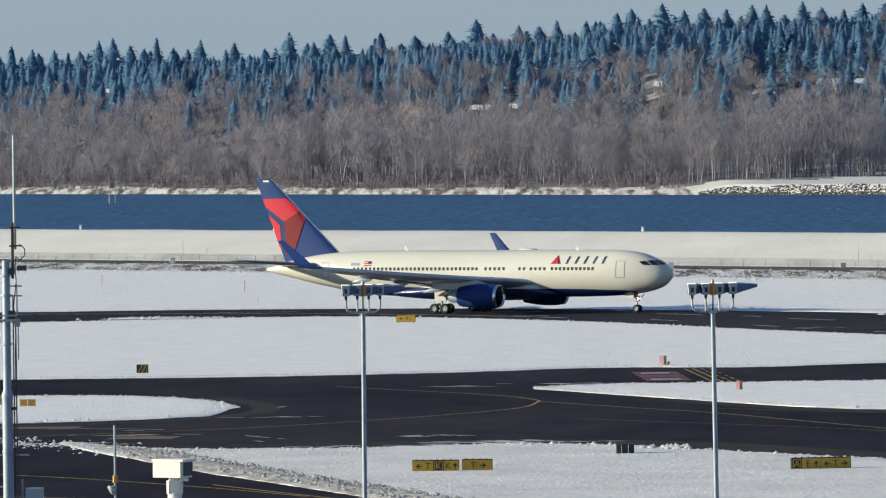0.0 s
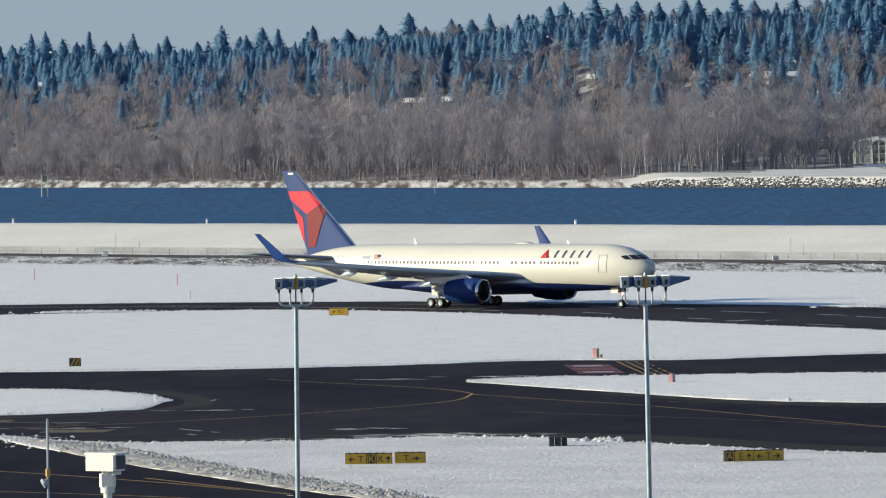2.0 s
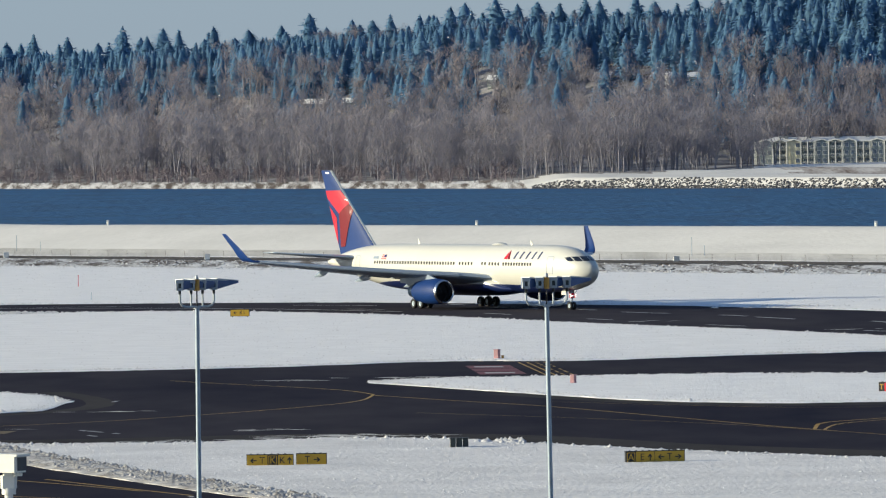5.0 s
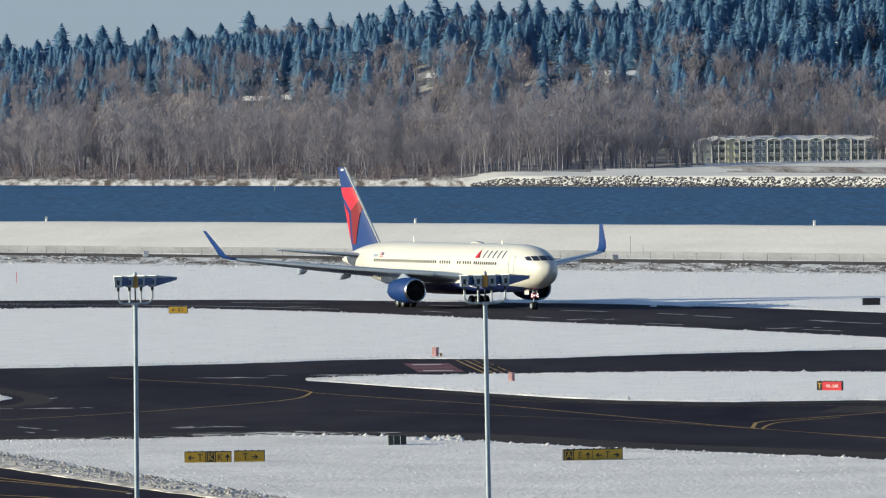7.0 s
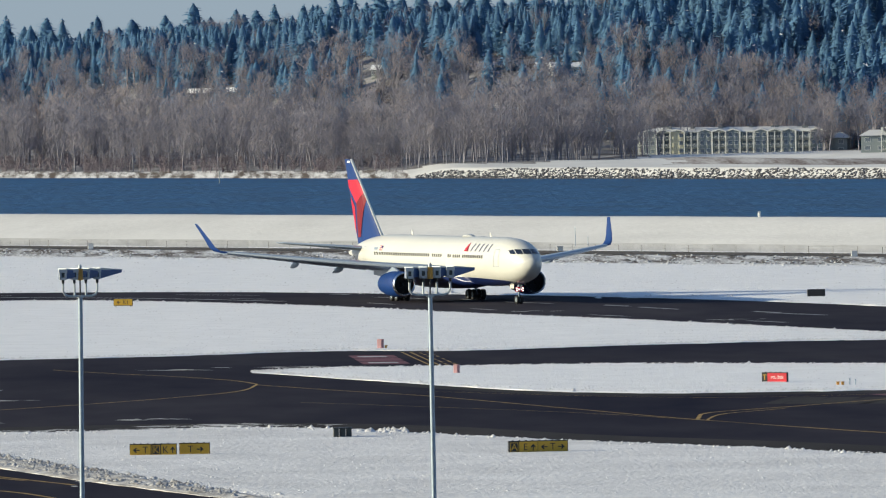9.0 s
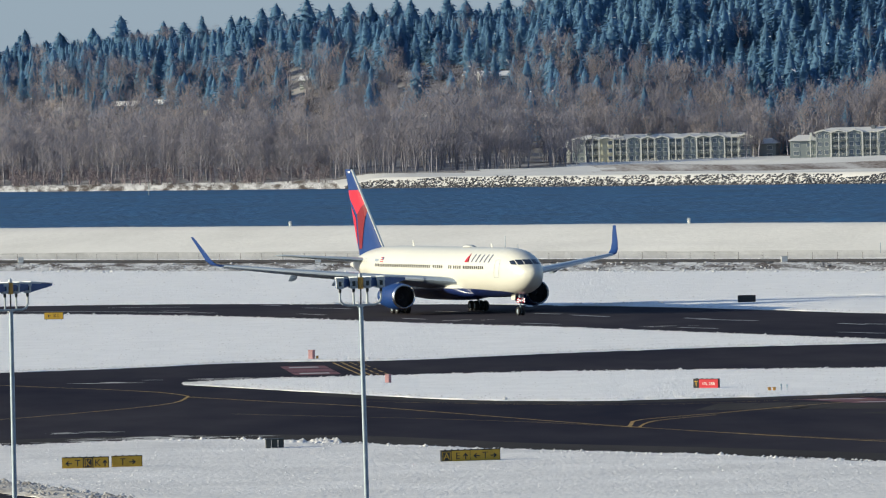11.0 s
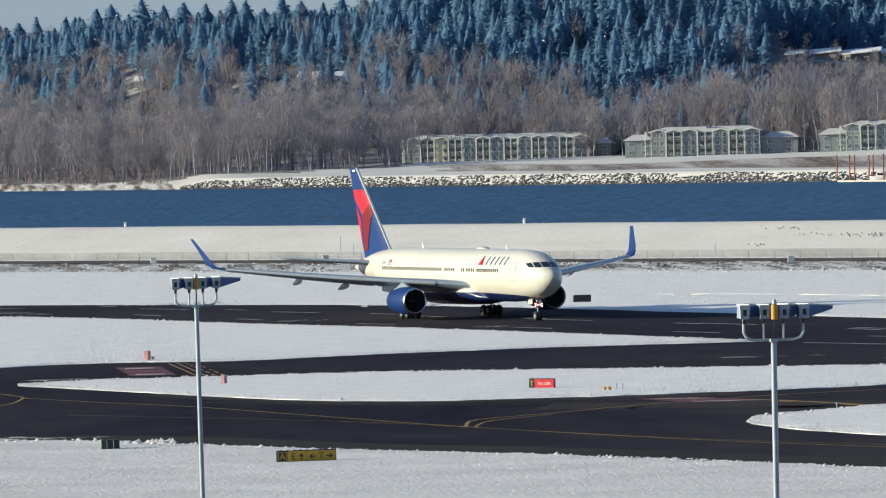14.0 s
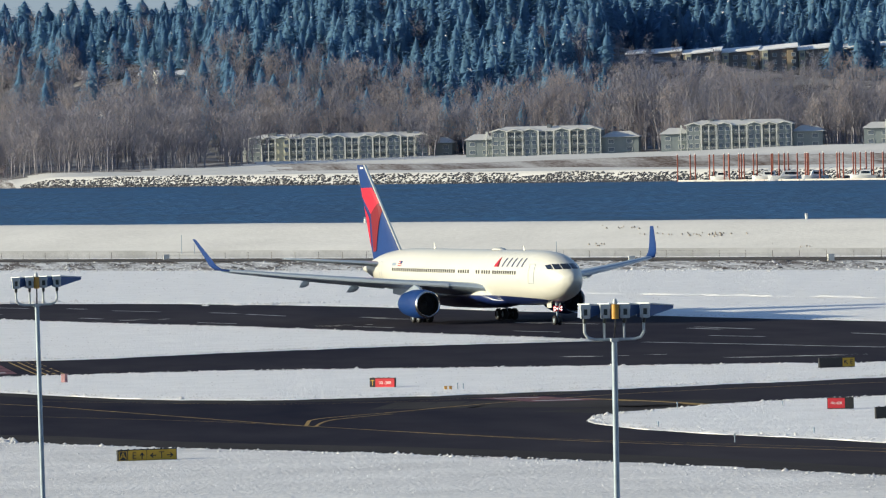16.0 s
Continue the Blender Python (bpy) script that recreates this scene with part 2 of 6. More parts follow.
def thing(name, label, category, m, group=""):
    """An empty at the thing's base, to carry its parts."""
    ob = new(name)
    ob.empty_display_size = 0.2
    ob.matrix_world = m
    return tagged(ob, label, category, group)


def raw_mesh(name, verts, tris, mats, index):
    """A large mesh from arrays."""
    me = bpy.data.meshes.new(name)
    me.vertices.add(len(verts))
    me.vertices.foreach_set("co", np.asarray(verts, np.float32).ravel())
    me.loops.add(3 * len(tris))
    me.loops.foreach_set("vertex_index", np.asarray(tris, np.int32).ravel())
    me.polygons.add(len(tris))
    me.polygons.foreach_set("loop_start", np.arange(0, 3 * len(tris), 3, dtype=np.int32))
    for m in mats:
        me.materials.append(m)
    me.polygons.foreach_set("material_index", np.asarray(index, np.int32))
    me.update(calc_edges=True)
    me.validate()
    return me


def smooth_curve(xs, ys, q):
    """Cubic interpolation through the pairs, flat beyond the ends."""
    xs, ys = np.asarray(xs, float), np.asarray(ys, float)
    s = np.gradient(ys, xs)
    q = np.clip(q, xs[0], xs[-1])
    i = np.clip(np.searchsorted(xs, q, side="right") - 1, 0, len(xs) - 2)
    h = xs[i + 1] - xs[i]
    t = (q - xs[i]) / h
    return (2 * t**3 - 3 * t**2 + 1) * ys[i] + (t**3 - 2 * t**2 + t) * h * s[i] + (3 * t**2 - 2 * t**3) * ys[i + 1] + (t**3 - t**2) * h * s[i + 1]


def step(a, b, v):
    t = np.clip((v - a) / (b - a), 0, 1)
    return t * t * (3 - 2 * t)


def wave(x, y, size, seed=0):
    return noise.noise(Vector((x / size, y / size, seed * 7.31)))


# ---- the land ----
# Rows of the land run obliquely: r = y + slant(r) * x. The levee's crest is r = 1220, the far shore r = 2960.
SHORE, RIVER = 2960.0, -3.0


def slant(r):
    return 1.22 + 0.38 * step(1300, 2900, r)


def ridge(x):
    return float(np.interp(x, [-260, -100, 0, 150, 300, 345, 385, 450, 650], [44, 48, 54, 60, 62, 58, 44, 31, 31]))


def land(x, r):
    """Height of the land at x in row r."""
    if r < 1300:
        return float(np.interp(r, [1170, 1186, 1217, 1221, 1228, 1240, 1262], [0, 0.25, 4.8, 5.0, 4.7, 3.0, -6]))
    d = r - SHORE
    if d < -20:
        return -6.0
    bank = float(step(95, 112, x))
    low = float(np.interp(d, [-20, 0, 18, 60, 250], [-5, -3.05, -1.4, 0.0, 4.2]))
    high = float(np.interp(d, [-20, 0, 14, 60, 250], [-5, -3.05, 1.0, 2.0, 4.2]))
    z = low + (high - low) * bank
    rise = 0.014 * max(0.0, x - 220)
    z += rise * float(step(60, 250, d))
    if d > 250:
        a, c = float(np.interp(x, [150, 350], [250, 540])), float(np.interp(x, [150, 350], [720, 800]))
        z = 4.2 + rise + (ridge(x) - 4.2 - rise) * float(step(a, c, d)) + 38 * float(step(330, 420, x) * step(930, 1250, d))
    return z


def woods_edge(x):
    """Distance inland at which the woods begin, further back beside the apartments."""
    return float(np.interp(x, [95, 135, 182, 205], [48, 75, 190, 335]))


def sun_gap(x, y):
    """Strip west of the first apartment block, kept treeless so sun reaches its wall."""
    return 112 < x < 207 and 2880 < y < 2940


def at_row(x, r):
    return r - slant(r) * x


def land_point(az, r):
    """The place in row r seen at az degrees to the right."""
    k = math.tan(radians(az))
    y = r / (1 + slant(r) * k)
    return y * k, y, land(y * k, r)


def make_land():
    rs = [-900, -300, 100, 400, 700, 900, 1050, 1150, 1170, 1178, 1186] + list(range(1190, 1222, 3)) + [1224, 1228, 1234, 1240, 1250, 1262, 1400, 1800, 2400, 2900, 2940]
    rs += list(range(2950, 3000, 4)) + list(range(3005, 3220, 15)) + list(range(3225, 3950, 25)) + [4050, 4300, 4800, 5600]
    xs = list(range(-500, -120, 20)) + list(range(-120, 260, 6)) + list(range(260, 720, 20))
    b = Build()
    rows = []
    for r in rs:
        row = []
        for x in xs:
            z = land(x, r)
            if 1170 < r < 1230:
                z += 0.10 * wave(x, r * 3, 14.0) + 0.035 * wave(x, r * 3, 2.6, 2)
            elif r > 3000:
                z += 1.5 * wave(x, r, 60)
            row.append((x, at_row(x, r), z))
        rows.append(row)
    n = len(xs)
    for k in range(len(rows) - 1):
        mid = (rs[k] + rs[k + 1]) / 2
        mat = 0 if mid < 1183 else 1 if mid < 1240 else 2
        if 1182 < mid < 1193:
            mat = 5
        if SHORE - 6 < mid < 3010:
            mat = 4
        for i in range(n - 1):
            mm = mat
            if mm == 4:
                mm = 1 if xs[i] > 92 else 3
            if 3010 <= mid < 3320:
                mm = 2 if mid - SHORE > woods_edge(xs[i]) + 6 * wave(mid, 2, 30, 4) else 6 if 3000 < mid < 3135 and xs[i] > 185 + 14 * wave(mid, 7, 30, 5) else 1
            b.f.append((k * n + i, k * n + i + 1, (k + 1) * n + i + 1, (k + 1) * n + i))
            b.m.append(mm)
    b.v = [p for r in rows for p in r]
    ob = part("ground", b, [SNOW, SNOW_OLD, SOIL, PATCHY, PATCHY, DIRTY, BRUSH], smooth=True)
    tagged(ob, "snow-covered airfield, levee and wooded far shore", "ground", kind="structure")
    w = Build()
    w.sheet([[(x, at_row(x, r), RIVER) for x in (-700, -200, 0, 200, 400, 900)] for r in (1240, 1500, 1900, 2300, 2700, 2985)])
    tagged(part("water", w, WATER), "choppy dark blue river beyond the levee", "river", kind="structure")


make_land()


# ---- pavement ----
def pavement():
    far = [(-140, 915), (-51, 889), (-25, 889), (-11, 886), (5, 880), (15, 873), (27, 861), (36, 851), (46, 840), (55, 825), (63, 811), (72, 790), (79, 772), (84, 760), (91, 740), (98, 723), (105, 708), (150, 610), (220, 480)]
    b = Build()
    xs = np.concatenate([np.arange(-140, -60, 8), np.arange(-60, 130, 2.5), np.arange(130, 221, 10)])
    ys = smooth_curve([p[0] for p in far], [p[1] for p in far], xs)
    rows = []
    for k in range(12):
        u = k / 11
        rows.append([(x, 60 + (y - 60) * u, 0.02) for x, y in zip(xs, ys)])
    b.sheet(rows)
    tagged(part("pavement", b, ASPHALT), "dark damp asphalt runway and taxiways", "pavement", kind="structure")
    return far


RUNWAY_EDGE = pavement()


def broken(x, y, e):
    """How lumpy the snow lies: smooth sheets in the open, rough in patches and along the rims."""
    return 0.42 + 0.58 * max(float(step(0.0, 0.25, wave(x + 11, y * 0.35, 26, 15))), math.exp(-((e / 14.0) ** 2)))


def snow_field(name, label, far, near, depth=0.11, rows=40, cols=0.6, rough=0.055, bank=0.12, mat=None):
    """A ploughed-round field of snow between a far and a near edge, with a lumpy bank at its rim."""
    lo, hi = max(far[0][0], near[0][0]), min(far[-1][0], near[-1][0])
    xs = np.arange(lo, hi + cols, cols)
    yf = smooth_curve([p[0] for p in far], [p[1] for p in far], xs)
    yn = smooth_curve([p[0] for p in near], [p[1] for p in near], xs)
    b = Build()
    grid = []
    for x, a, c in zip(xs, yn, yf):
        a += 0.9 * wave(x, 0, 3.5, 1) + 0.6 * wave(x, 9, 0.9, 2) - 0.5
        c += 0.9 * wave(x, 30, 3.5, 3) + 0.6 * wave(x, 39, 0.9, 4) + 0.5
        if c - a < 0.8:
            m = (a + c) / 2
            a, c = m - 0.4, m + 0.4
        col = []
        end = min(1, 0.15 + min(x - lo, hi - x) / 2.5)
        for k in range(rows + 1):
            u = k / rows
            u = 0.5 - 0.5 * math.cos(math.pi * u) if rows > 20 else u
            y = a + (c - a) * u
            e = min(y - a, c - y)
            z = 0.022
            if 0 < k < rows:
                rise = min(1, 0.08 + e / 6.0)
                lump = bank * max(0, wave(x, y * 0.6, 1.1, 5) + 0.15) * math.exp(-((e - 1.2) / 1.6) ** 2)
                z += end * (rise * depth + lump + rough * max(rise, 0.45) * broken(x, y, e) * (0.7 * wave(x, y * 0.8, 0.7, 6) + 0.25 * wave(x, y * 0.3, 4.0, 7)))
            col.append((x, y, max(z, 0.022)))
        grid.append(col)
    b.sheet(grid)
    ob = part(name, b, mat or SNOW, smooth=True)
    return tagged(ob, label, "snow field", kind="structure")


# far and near edges, from west to east
FIELDS = {
    "strip": ([(-140, 852), (-60, 833), (-51, 834), (-28, 843), (-12, 845), (7, 824), (20, 801), (34, 766), (45, 743), (63, 698), (75, 667)],
              [(-140, 640), (-60, 638), (-37, 638), (-19, 638), (0, 643), (16, 652), (26, 649), (41, 657), (62, 664), (75.3, 664)]),
    "wedge": ([(7.3, 601.5), (10, 605), (15, 608), (24, 608), (37, 609), (51, 604), (69, 597), (90, 589), (130, 572), (170, 555)],
              [(7.3, 599), (12, 588), (18, 574), (26, 555.5), (34.6, 545), (46, 543.6), (59, 546), (73, 552), (85, 557.5), (110, 562), (170, 553)]),
    "nose": ([(-140, 600), (-60, 597), (-36, 596), (-24.4, 591), (-20, 584), (-17.7, 577), (-16.2, 568)],
             [(-140, 530), (-60, 534), (-33, 538), (-24.5, 542.5), (-19, 548), (-17.2, 552), (-16.2, 566)]),
    "apron": ([(-26.4, 503.5), (-22, 495), (-18, 490), (-12.7, 489), (-4.8, 489), (4.2, 492), (11, 489), (15, 483), (25, 467.5), (38, 451), (50, 432), (62, 408), (90, 340), (120, 250)],
              [(-26.4, 502), (-23.3, 488), (-19, 474), (-16.1, 467), (-14, 459), (-10.2, 449), (-7.7, 441), (-4.6, 431), (0, 417), (4.6, 403), (10, 386), (40, 220), (120, 180)]),
    "east": ([(54.8, 491), (56, 498), (58.9, 503), (68, 514.6), (80, 520.6), (110, 525), (160, 520)],
             [(54.8, 488), (56, 480), (58.5, 471.7), (64, 460), (69, 448), (90, 405), (160, 300)]),
}
snow_field("snow_field_1", "white snow field beside the runway", *FIELDS["strip"], rows=90, cols=0.7)
snow_field("snow_field_2", "wedge of snow between two taxiways", *FIELDS["wedge"], rows=50)
snow_field("snow_field_3", "rounded snow island with ploughed rim", *FIELDS["nose"], rows=44)
snow_field("snow_field_4", "lumpy trodden snow around the taxiway signs", *FIELDS["apron"], rows=110, cols=0.4, rough=0.042, mat=SNOW_TRODDEN)
snow_field("snow_field_5", "rounded snow island beside a taxiway", *FIELDS["east"], rows=50)


snow_field("snow_field_8", "dirty ploughed bank of snow along the apron taxiway", [(-26, 502.5), (-18.4, 485), (-14.4, 471), (-10.2, 455), (-6.4, 441), (-3.0, 430), (4.6, 404), (10, 386)], [(-26, 501), (-20, 476), (-15.7, 459), (-11.5, 445), (-7.5, 432), (-3.9, 421), (4.6, 398), (10, 383)], depth=0.20, rows=36, cols=0.3, rough=0.16, bank=0.10, mat=PLOUGHED)


def verge():
    """The ploughed bank beyond the runway."""
    far = [(x, y + 14) for x, y in RUNWAY_EDGE]
    snow_field("snow_field_6", "ploughed snow bank along the far runway edge", far, RUNWAY_EDGE, rows=20, cols=0.6)


verge()
snow_field("snow_field_7", "low ridge of snow left along a track", [(84, 852), (99, 833), (107.6, 815), (120.7, 789)], [(84, 849), (99, 830), (107.6, 812), (120.7, 786)], rows=8, bank=0.3)


def stripe(name, pts, width, mat, label, z=0.026, dash=None, category="marking"):
    """A painted line along a smooth path; dash: (painted, gap) in metres."""
    pts = [Vector((*p, z)) for p in pts]
    run = [pts[0]]
    for i in range(len(pts) - 1):
        p0, p1, p2, p3 = pts[max(i - 1, 0)], pts[i], pts[i + 1], pts[min(i + 2, len(pts) - 1)]
        n = max(2, int((p2 - p1).length / 2.0))
        for k in range(1, n + 1):
            t = k / n
            run.append(0.5 * ((2 * p1) + (p2 - p0) * t + (2 * p0 - 5 * p1 + 4 * p2 - p3) * t * t + (3 * p1 - p0 - 3 * p2 + p3) * t**3))
    b = Build()
    s = 0
    for i in range(len(run) - 1):
        d = run[i + 1] - run[i]
        s += d.length
        if dash and s % sum(dash) > dash[0]:
            continue
        nrm = Vector((-d.y, d.x, 0)).normalized() * width / 2
        b.add([run[i] - nrm, run[i] + nrm, run[i + 1] + nrm, run[i + 1] - nrm], [(0, 1, 2, 3)])
    return tagged(part(name, b, mat), label, category, kind="structure")


def markings():
    y = "faded yellow taxiway centreline"
    stripe("marking", [(-9, 611), (-4.5, 601.7), (1, 592), (5.1, 582.9), (7.0, 575), (7.2, 569.8), (4.8, 555.3), (-5.7, 536.4), (-16, 524), (-34, 512)], 0.24, YELLOW, y)
    stripe("marking", [(7.4, 571), (14, 556), (19.8, 543.8), (28.2, 519.2), (36.4, 495.5), (50.3, 464), (66.8, 437), (95, 392)], 0.24, YELLOW, y)
    stripe("marking", [(36.2, 496), (36.6, 500.2), (37.9, 507.4), (43.9, 515.5), (53.3, 528.4), (66, 540), (85, 548)], 0.28, YELLOW, y)
    stripe("marking", [(36.8, 495), (37.4, 499.5), (38.9, 505.5), (43.5, 512.6)], 0.22, YELLOW, y)
    stripe("marking", [(-40, 470), (-24, 452), (-14, 436), (-8, 424)], 0.3, YELLOW, y)
    stripe("marking", [(-30, 431), (-20, 424), (-10, 414), (-6, 404)], 0.3, YELLOW, y)
    for k in range(4):
        stripe("marking", [(21.1 + 0.75 * k, 646), (22.4 + 0.75 * k, 609.5)], 0.2, YELLOW, "yellow hold line across the taxiway", dash=None if k < 2 else (2, 2))
    for k in range(2):
        stripe("marking", [(54 + 0.5 * k, 537 - 1.6 * k), (61, 527.5 - 1.6 * k), (67.3, 511 - 1.6 * k)], 0.7, YELLOW, "worn yellow hold line across the taxiway", dash=(1.6, 1.6) if k else None)
    w = "worn white runway stripe"
    stripe("marking", [(-60, 882), (-25, 868), (-2, 852), (14, 830)], 0.7, WHITE_LINE, w)
    stripe("marking", [(78.7, 657.6), (86, 645), (96, 627), (120, 588)], 0.55, WHITE_LINE, w)
    stripe("marking", [(-60, 873), (-10, 872), (20, 851), (40.4, 811), (49.3, 792), (58.3, 765), (64.5, 754), (87, 704), (101.5, 662)], 0.55, WHITE_LINE, w, dash=(12, 20))
    stripe("marking", [(8, 846), (20, 826), (42.3, 764), (56, 735), (75, 694), (95.6, 655)], 0.5, WHITE_LINE, w, dash=(8, 24))
    stripe("marking", [(20, 862), (56.1, 777.6), (70, 742), (95.6, 676), (115, 630)], 0.6, WHITE_LINE, w, dash=(6, 30))
    # red holding-position panels with a worn white legend
    for x0, y0, x1, y1, w0 in ((16.2, 639, 16.9, 615, 3.9), (51.5, 537, 55.0, 527.5, 5.2)):
        for k in range(3):
            u0, u1 = k / 3 + 0.02, (k + 1) / 3 - 0.02
            for mat, lab, lift, m0, m1 in ((RED_PAINT, "worn red holding-position panel on the asphalt", 0.027, 0.0, 1.0), (WHITE_LINE, "worn white legend bar on a red panel", 0.031, 0.16, 0.8)):
                if mat is WHITE_LINE and k == 1:
                    continue
                v0, v1 = (u0, u1) if mat is RED_PAINT else (u0 + 0.1, u1 - 0.1)
                b = Build()
                a0, a1 = x0 + (x1 - x0) * v0, x0 + (x1 - x0) * v1
                c0, c1 = y0 + (y1 - y0) * v0, y0 + (y1 - y0) * v1
                b.add([(a0 + w0 * m0, c0, lift), (a0 + w0 * m1, c0, lift), (a1 + w0 * m1, c1, lift), (a1 + w0 * m0, c1, lift)], [(0, 1, 2, 3)])
                tagged(part("marking", b, mat), lab, "marking", kind="structure")
    # worn shoulders and repairs
    worn = "worn grey-brown asphalt shoulder"
    for pts, wd in (([(-23.2, 510.7), (-18.6, 510)], 4.6), ([(-36, 531), (-26.4, 530)], 3.4)):
        stripe("marking", pts, wd, material("faded yellow-brown paint", (0.13, 0.09, 0.035), 0.8, var=0.3, scale=0.5), "faded yellow-brown painted patch", z=0.024)
    for pts, wd in (([(-20, 493), (-12, 494), (4, 497), (15, 490), (25, 473), (38, 457), (50, 438), (62, 413), (90, 345)], 7), ([(44, 527), (54, 524), (66, 515), (57, 505)], 12), ([(18, 571), (26, 552), (34.6, 541), (46, 540), (60, 543)], 4), ([(-36, 533), (-24.5, 537), (-15, 551), (-14, 568), (-18, 588)], 2.2)):
        stripe("marking", pts, wd, ASPHALT_WORN, worn, z=0.023)
    y = "thin yellow edge line"
    stripe("marking", [(-14, 440), (-10, 430), (-5, 418)], 0.3, YELLOW, y)
    stripe("marking", [(10, 535), (30, 508), (48, 470), (68, 440)], 0.12, YELLOW, y)
    stripe("marking", [(20, 553), (40, 534), (60, 541)], 0.12, YELLOW, y)
    for pts in ([(-24, 524), (-19.5, 520), (-12, 500)], [(-26, 548), (-16, 556), (-12, 568)], [(-30, 528), (-20, 524), (-11, 505)]):
        stripe("marking", pts, 0.3, WHITE_LINE, "dashed line of packed snow on the asphalt", dash=(1, 1.6))


markings()


def snow_clods():
    """Broken clods left by the ploughs, over the near fields and along the rims."""
    rnd = random.Random(77)
    shape = [(1, 0, 0), (-1, 0, 0), (0, 1, 0), (0, -1, 0), (0, 0, 1)]
    faces = [(0, 2, 4), (2, 1, 4), (1, 3, 4), (3, 0, 4)]
    vs, fs = [], []

    def clod(x, y, z, s):
        n = len(vs)
        a = rnd.uniform(0, 6.28)
        ca, sa = math.cos(a) * s, math.sin(a) * s
        h = s * rnd.uniform(0.4, 0.8)
        for p in shape:
            j = rnd.uniform(0.7, 1.3)
            vs.append((x + (p[0] * ca - p[1] * sa) * j, y + (p[0] * sa + p[1] * ca) * j, z + p[2] * h * j - 0.02))
        fs.extend(tuple(i + n for i in f) for f in faces)
    for key, count, rim in (("apron", 30000, 0.09), ("wedge", 9000, 0.28), ("strip", 23000, 0.30), ("nose", 4200, 0.28), ("east", 5000, 0.28)):
        far, near = FIELDS[key]
        lo, hi = max(far[0][0], near[0][0], -60), min(far[-1][0], near[-1][0], 112)
        xs = np.array([rnd.uniform(lo, hi) for _ in range(count)])
        yf = smooth_curve([p[0] for p in far], [p[1] for p in far], xs)
        yn = smooth_curve([p[0] for p in near], [p[1] for p in near], xs)
        for x, a, c in zip(xs, yn, yf):
            if c < a + 2:
                continue
            if rnd.random() < rim:
                e = abs(rnd.gauss(0, 1.6)) + 0.2
                y = a + e if rnd.random() < 0.5 else c - e
                s = rnd.uniform(0.04, 0.13) if rnd.random() < 0.94 else rnd.uniform(0.13, 0.26)
            else:
                y = rnd.uniform(max(a, 330), c)
                s = rnd.uniform(0.05, 0.15)
                if rnd.random() > broken(x, y, min(y - a, c - y)):
                    continue
            clod(x, y, 0.11, s)
    xs = np.array([rnd.uniform(-60, 130) for _ in range(3600)])
    ye = smooth_curve([p[0] for p in RUNWAY_EDGE], [p[1] for p in RUNWAY_EDGE], xs)
    for x, e in zip(xs, ye):
        clod(x, e + abs(rnd.gauss(0, 2.5)) + 0.3, 0.06, rnd.uniform(0.06, 0.24))
    for _ in range(4200):
        x = rnd.uniform(-100, 190)
        r = 1098 + rnd.gauss(0, 5) if rnd.random() < 0.45 else rnd.uniform(1100, 1164)
        clod(x, at_row(x, r), 0.02, rnd.uniform(0.1, 0.34))
    for cx, cy, w, n in ((14.6, 482, 1.5, 60), (-33.5, 845, 4.5, 230), (-30, 845.5, 6, 120), (31.5, 858, 7, 110), (57, 824, 6, 90)):
        for _ in range(n):
            x, y = rnd.gauss(cx, w * 0.5), rnd.gauss(cy, 0.6)
            clod(x, y, 0.1, rnd.uniform(0.12, 0.42))
    for _ in range(700):  # the ploughed bank along the apron's edge
        u = rnd.random()
        x = -20 + 24 * u
        y = float(np.interp(x, [-20, -14, -7.7, -4.6, 4.6], [477, 459, 441, 431, 403])) + abs(rnd.gauss(0, 3.2)) - 0.5
        clod(x, y, 0.06, rnd.uniform(0.08, 0.3))
    clean = len(fs)
    for _ in range(1500):  # dirty lumps thrown up on it
        x = rnd.uniform(-22, 4)
        y = float(np.interp(x, [-22, -18.4, -14.4, -10.2, -6.4, -3, 4.6], [492, 485, 471, 455, 441, 430, 404])) - abs(rnd.gauss(0, 8.0))
        if y > float(np.interp(x, [-26, -20, -15.7, -11.5, -7.5, -3.9, 4.6], [501, 476, 459, 445, 432, 421, 398])):
            clod(x, y, 0.2, rnd.uniform(0.06, 0.24))
    soiled = range(clean, len(fs))
    for _ in range(260):  # loose pieces at its thin end
        x = rnd.uniform(-31, -18)
        y = float(np.interp(x, [-31, -26, -18], [506, 500, 482])) + rnd.gauss(0, 4.5)
        clod(x, y, 0.03, rnd.uniform(0.06, 0.22))
    for _ in range(4000):
        x = rnd.uniform(-60, 150)
        y = rnd.uniform(900 - 1.6 * max(0, x - 20), 1150 - 1.2 * x)
        clod(x, y, 0.0, rnd.uniform(0.06, 0.2))
    tv, tf = [], []
    for _ in range(16):  # tufts of grass that break the snow of the levee
        cx, cr = rnd.uniform(95, 190), rnd.uniform(1192, 1214)
        for _ in range(rnd.randrange(3, 12)):
            x, r = rnd.gauss(cx, 1.6), rnd.gauss(cr, 0.7)
            z = land(x, r) + 0.22
            w, h, n = rnd.uniform(0.05, 0.2), rnd.uniform(0.0, 0.03), len(tv)
            y = at_row(x, r)
            tv.extend(((x - w, y, z - 0.2), (x + w, y, z - 0.2), (x + 0.3 * w, y - 0.1, z + h), (x - 0.5 * w, y - 0.1, z + 0.7 * h), (x, y + 0.3, z - 0.2)))
            tf.extend(((n, n + 1, n + 2), (n, n + 2, n + 3), (n + 1, n + 4, n + 2), (n + 4, n, n + 3), (n + 4, n + 3, n + 2)))
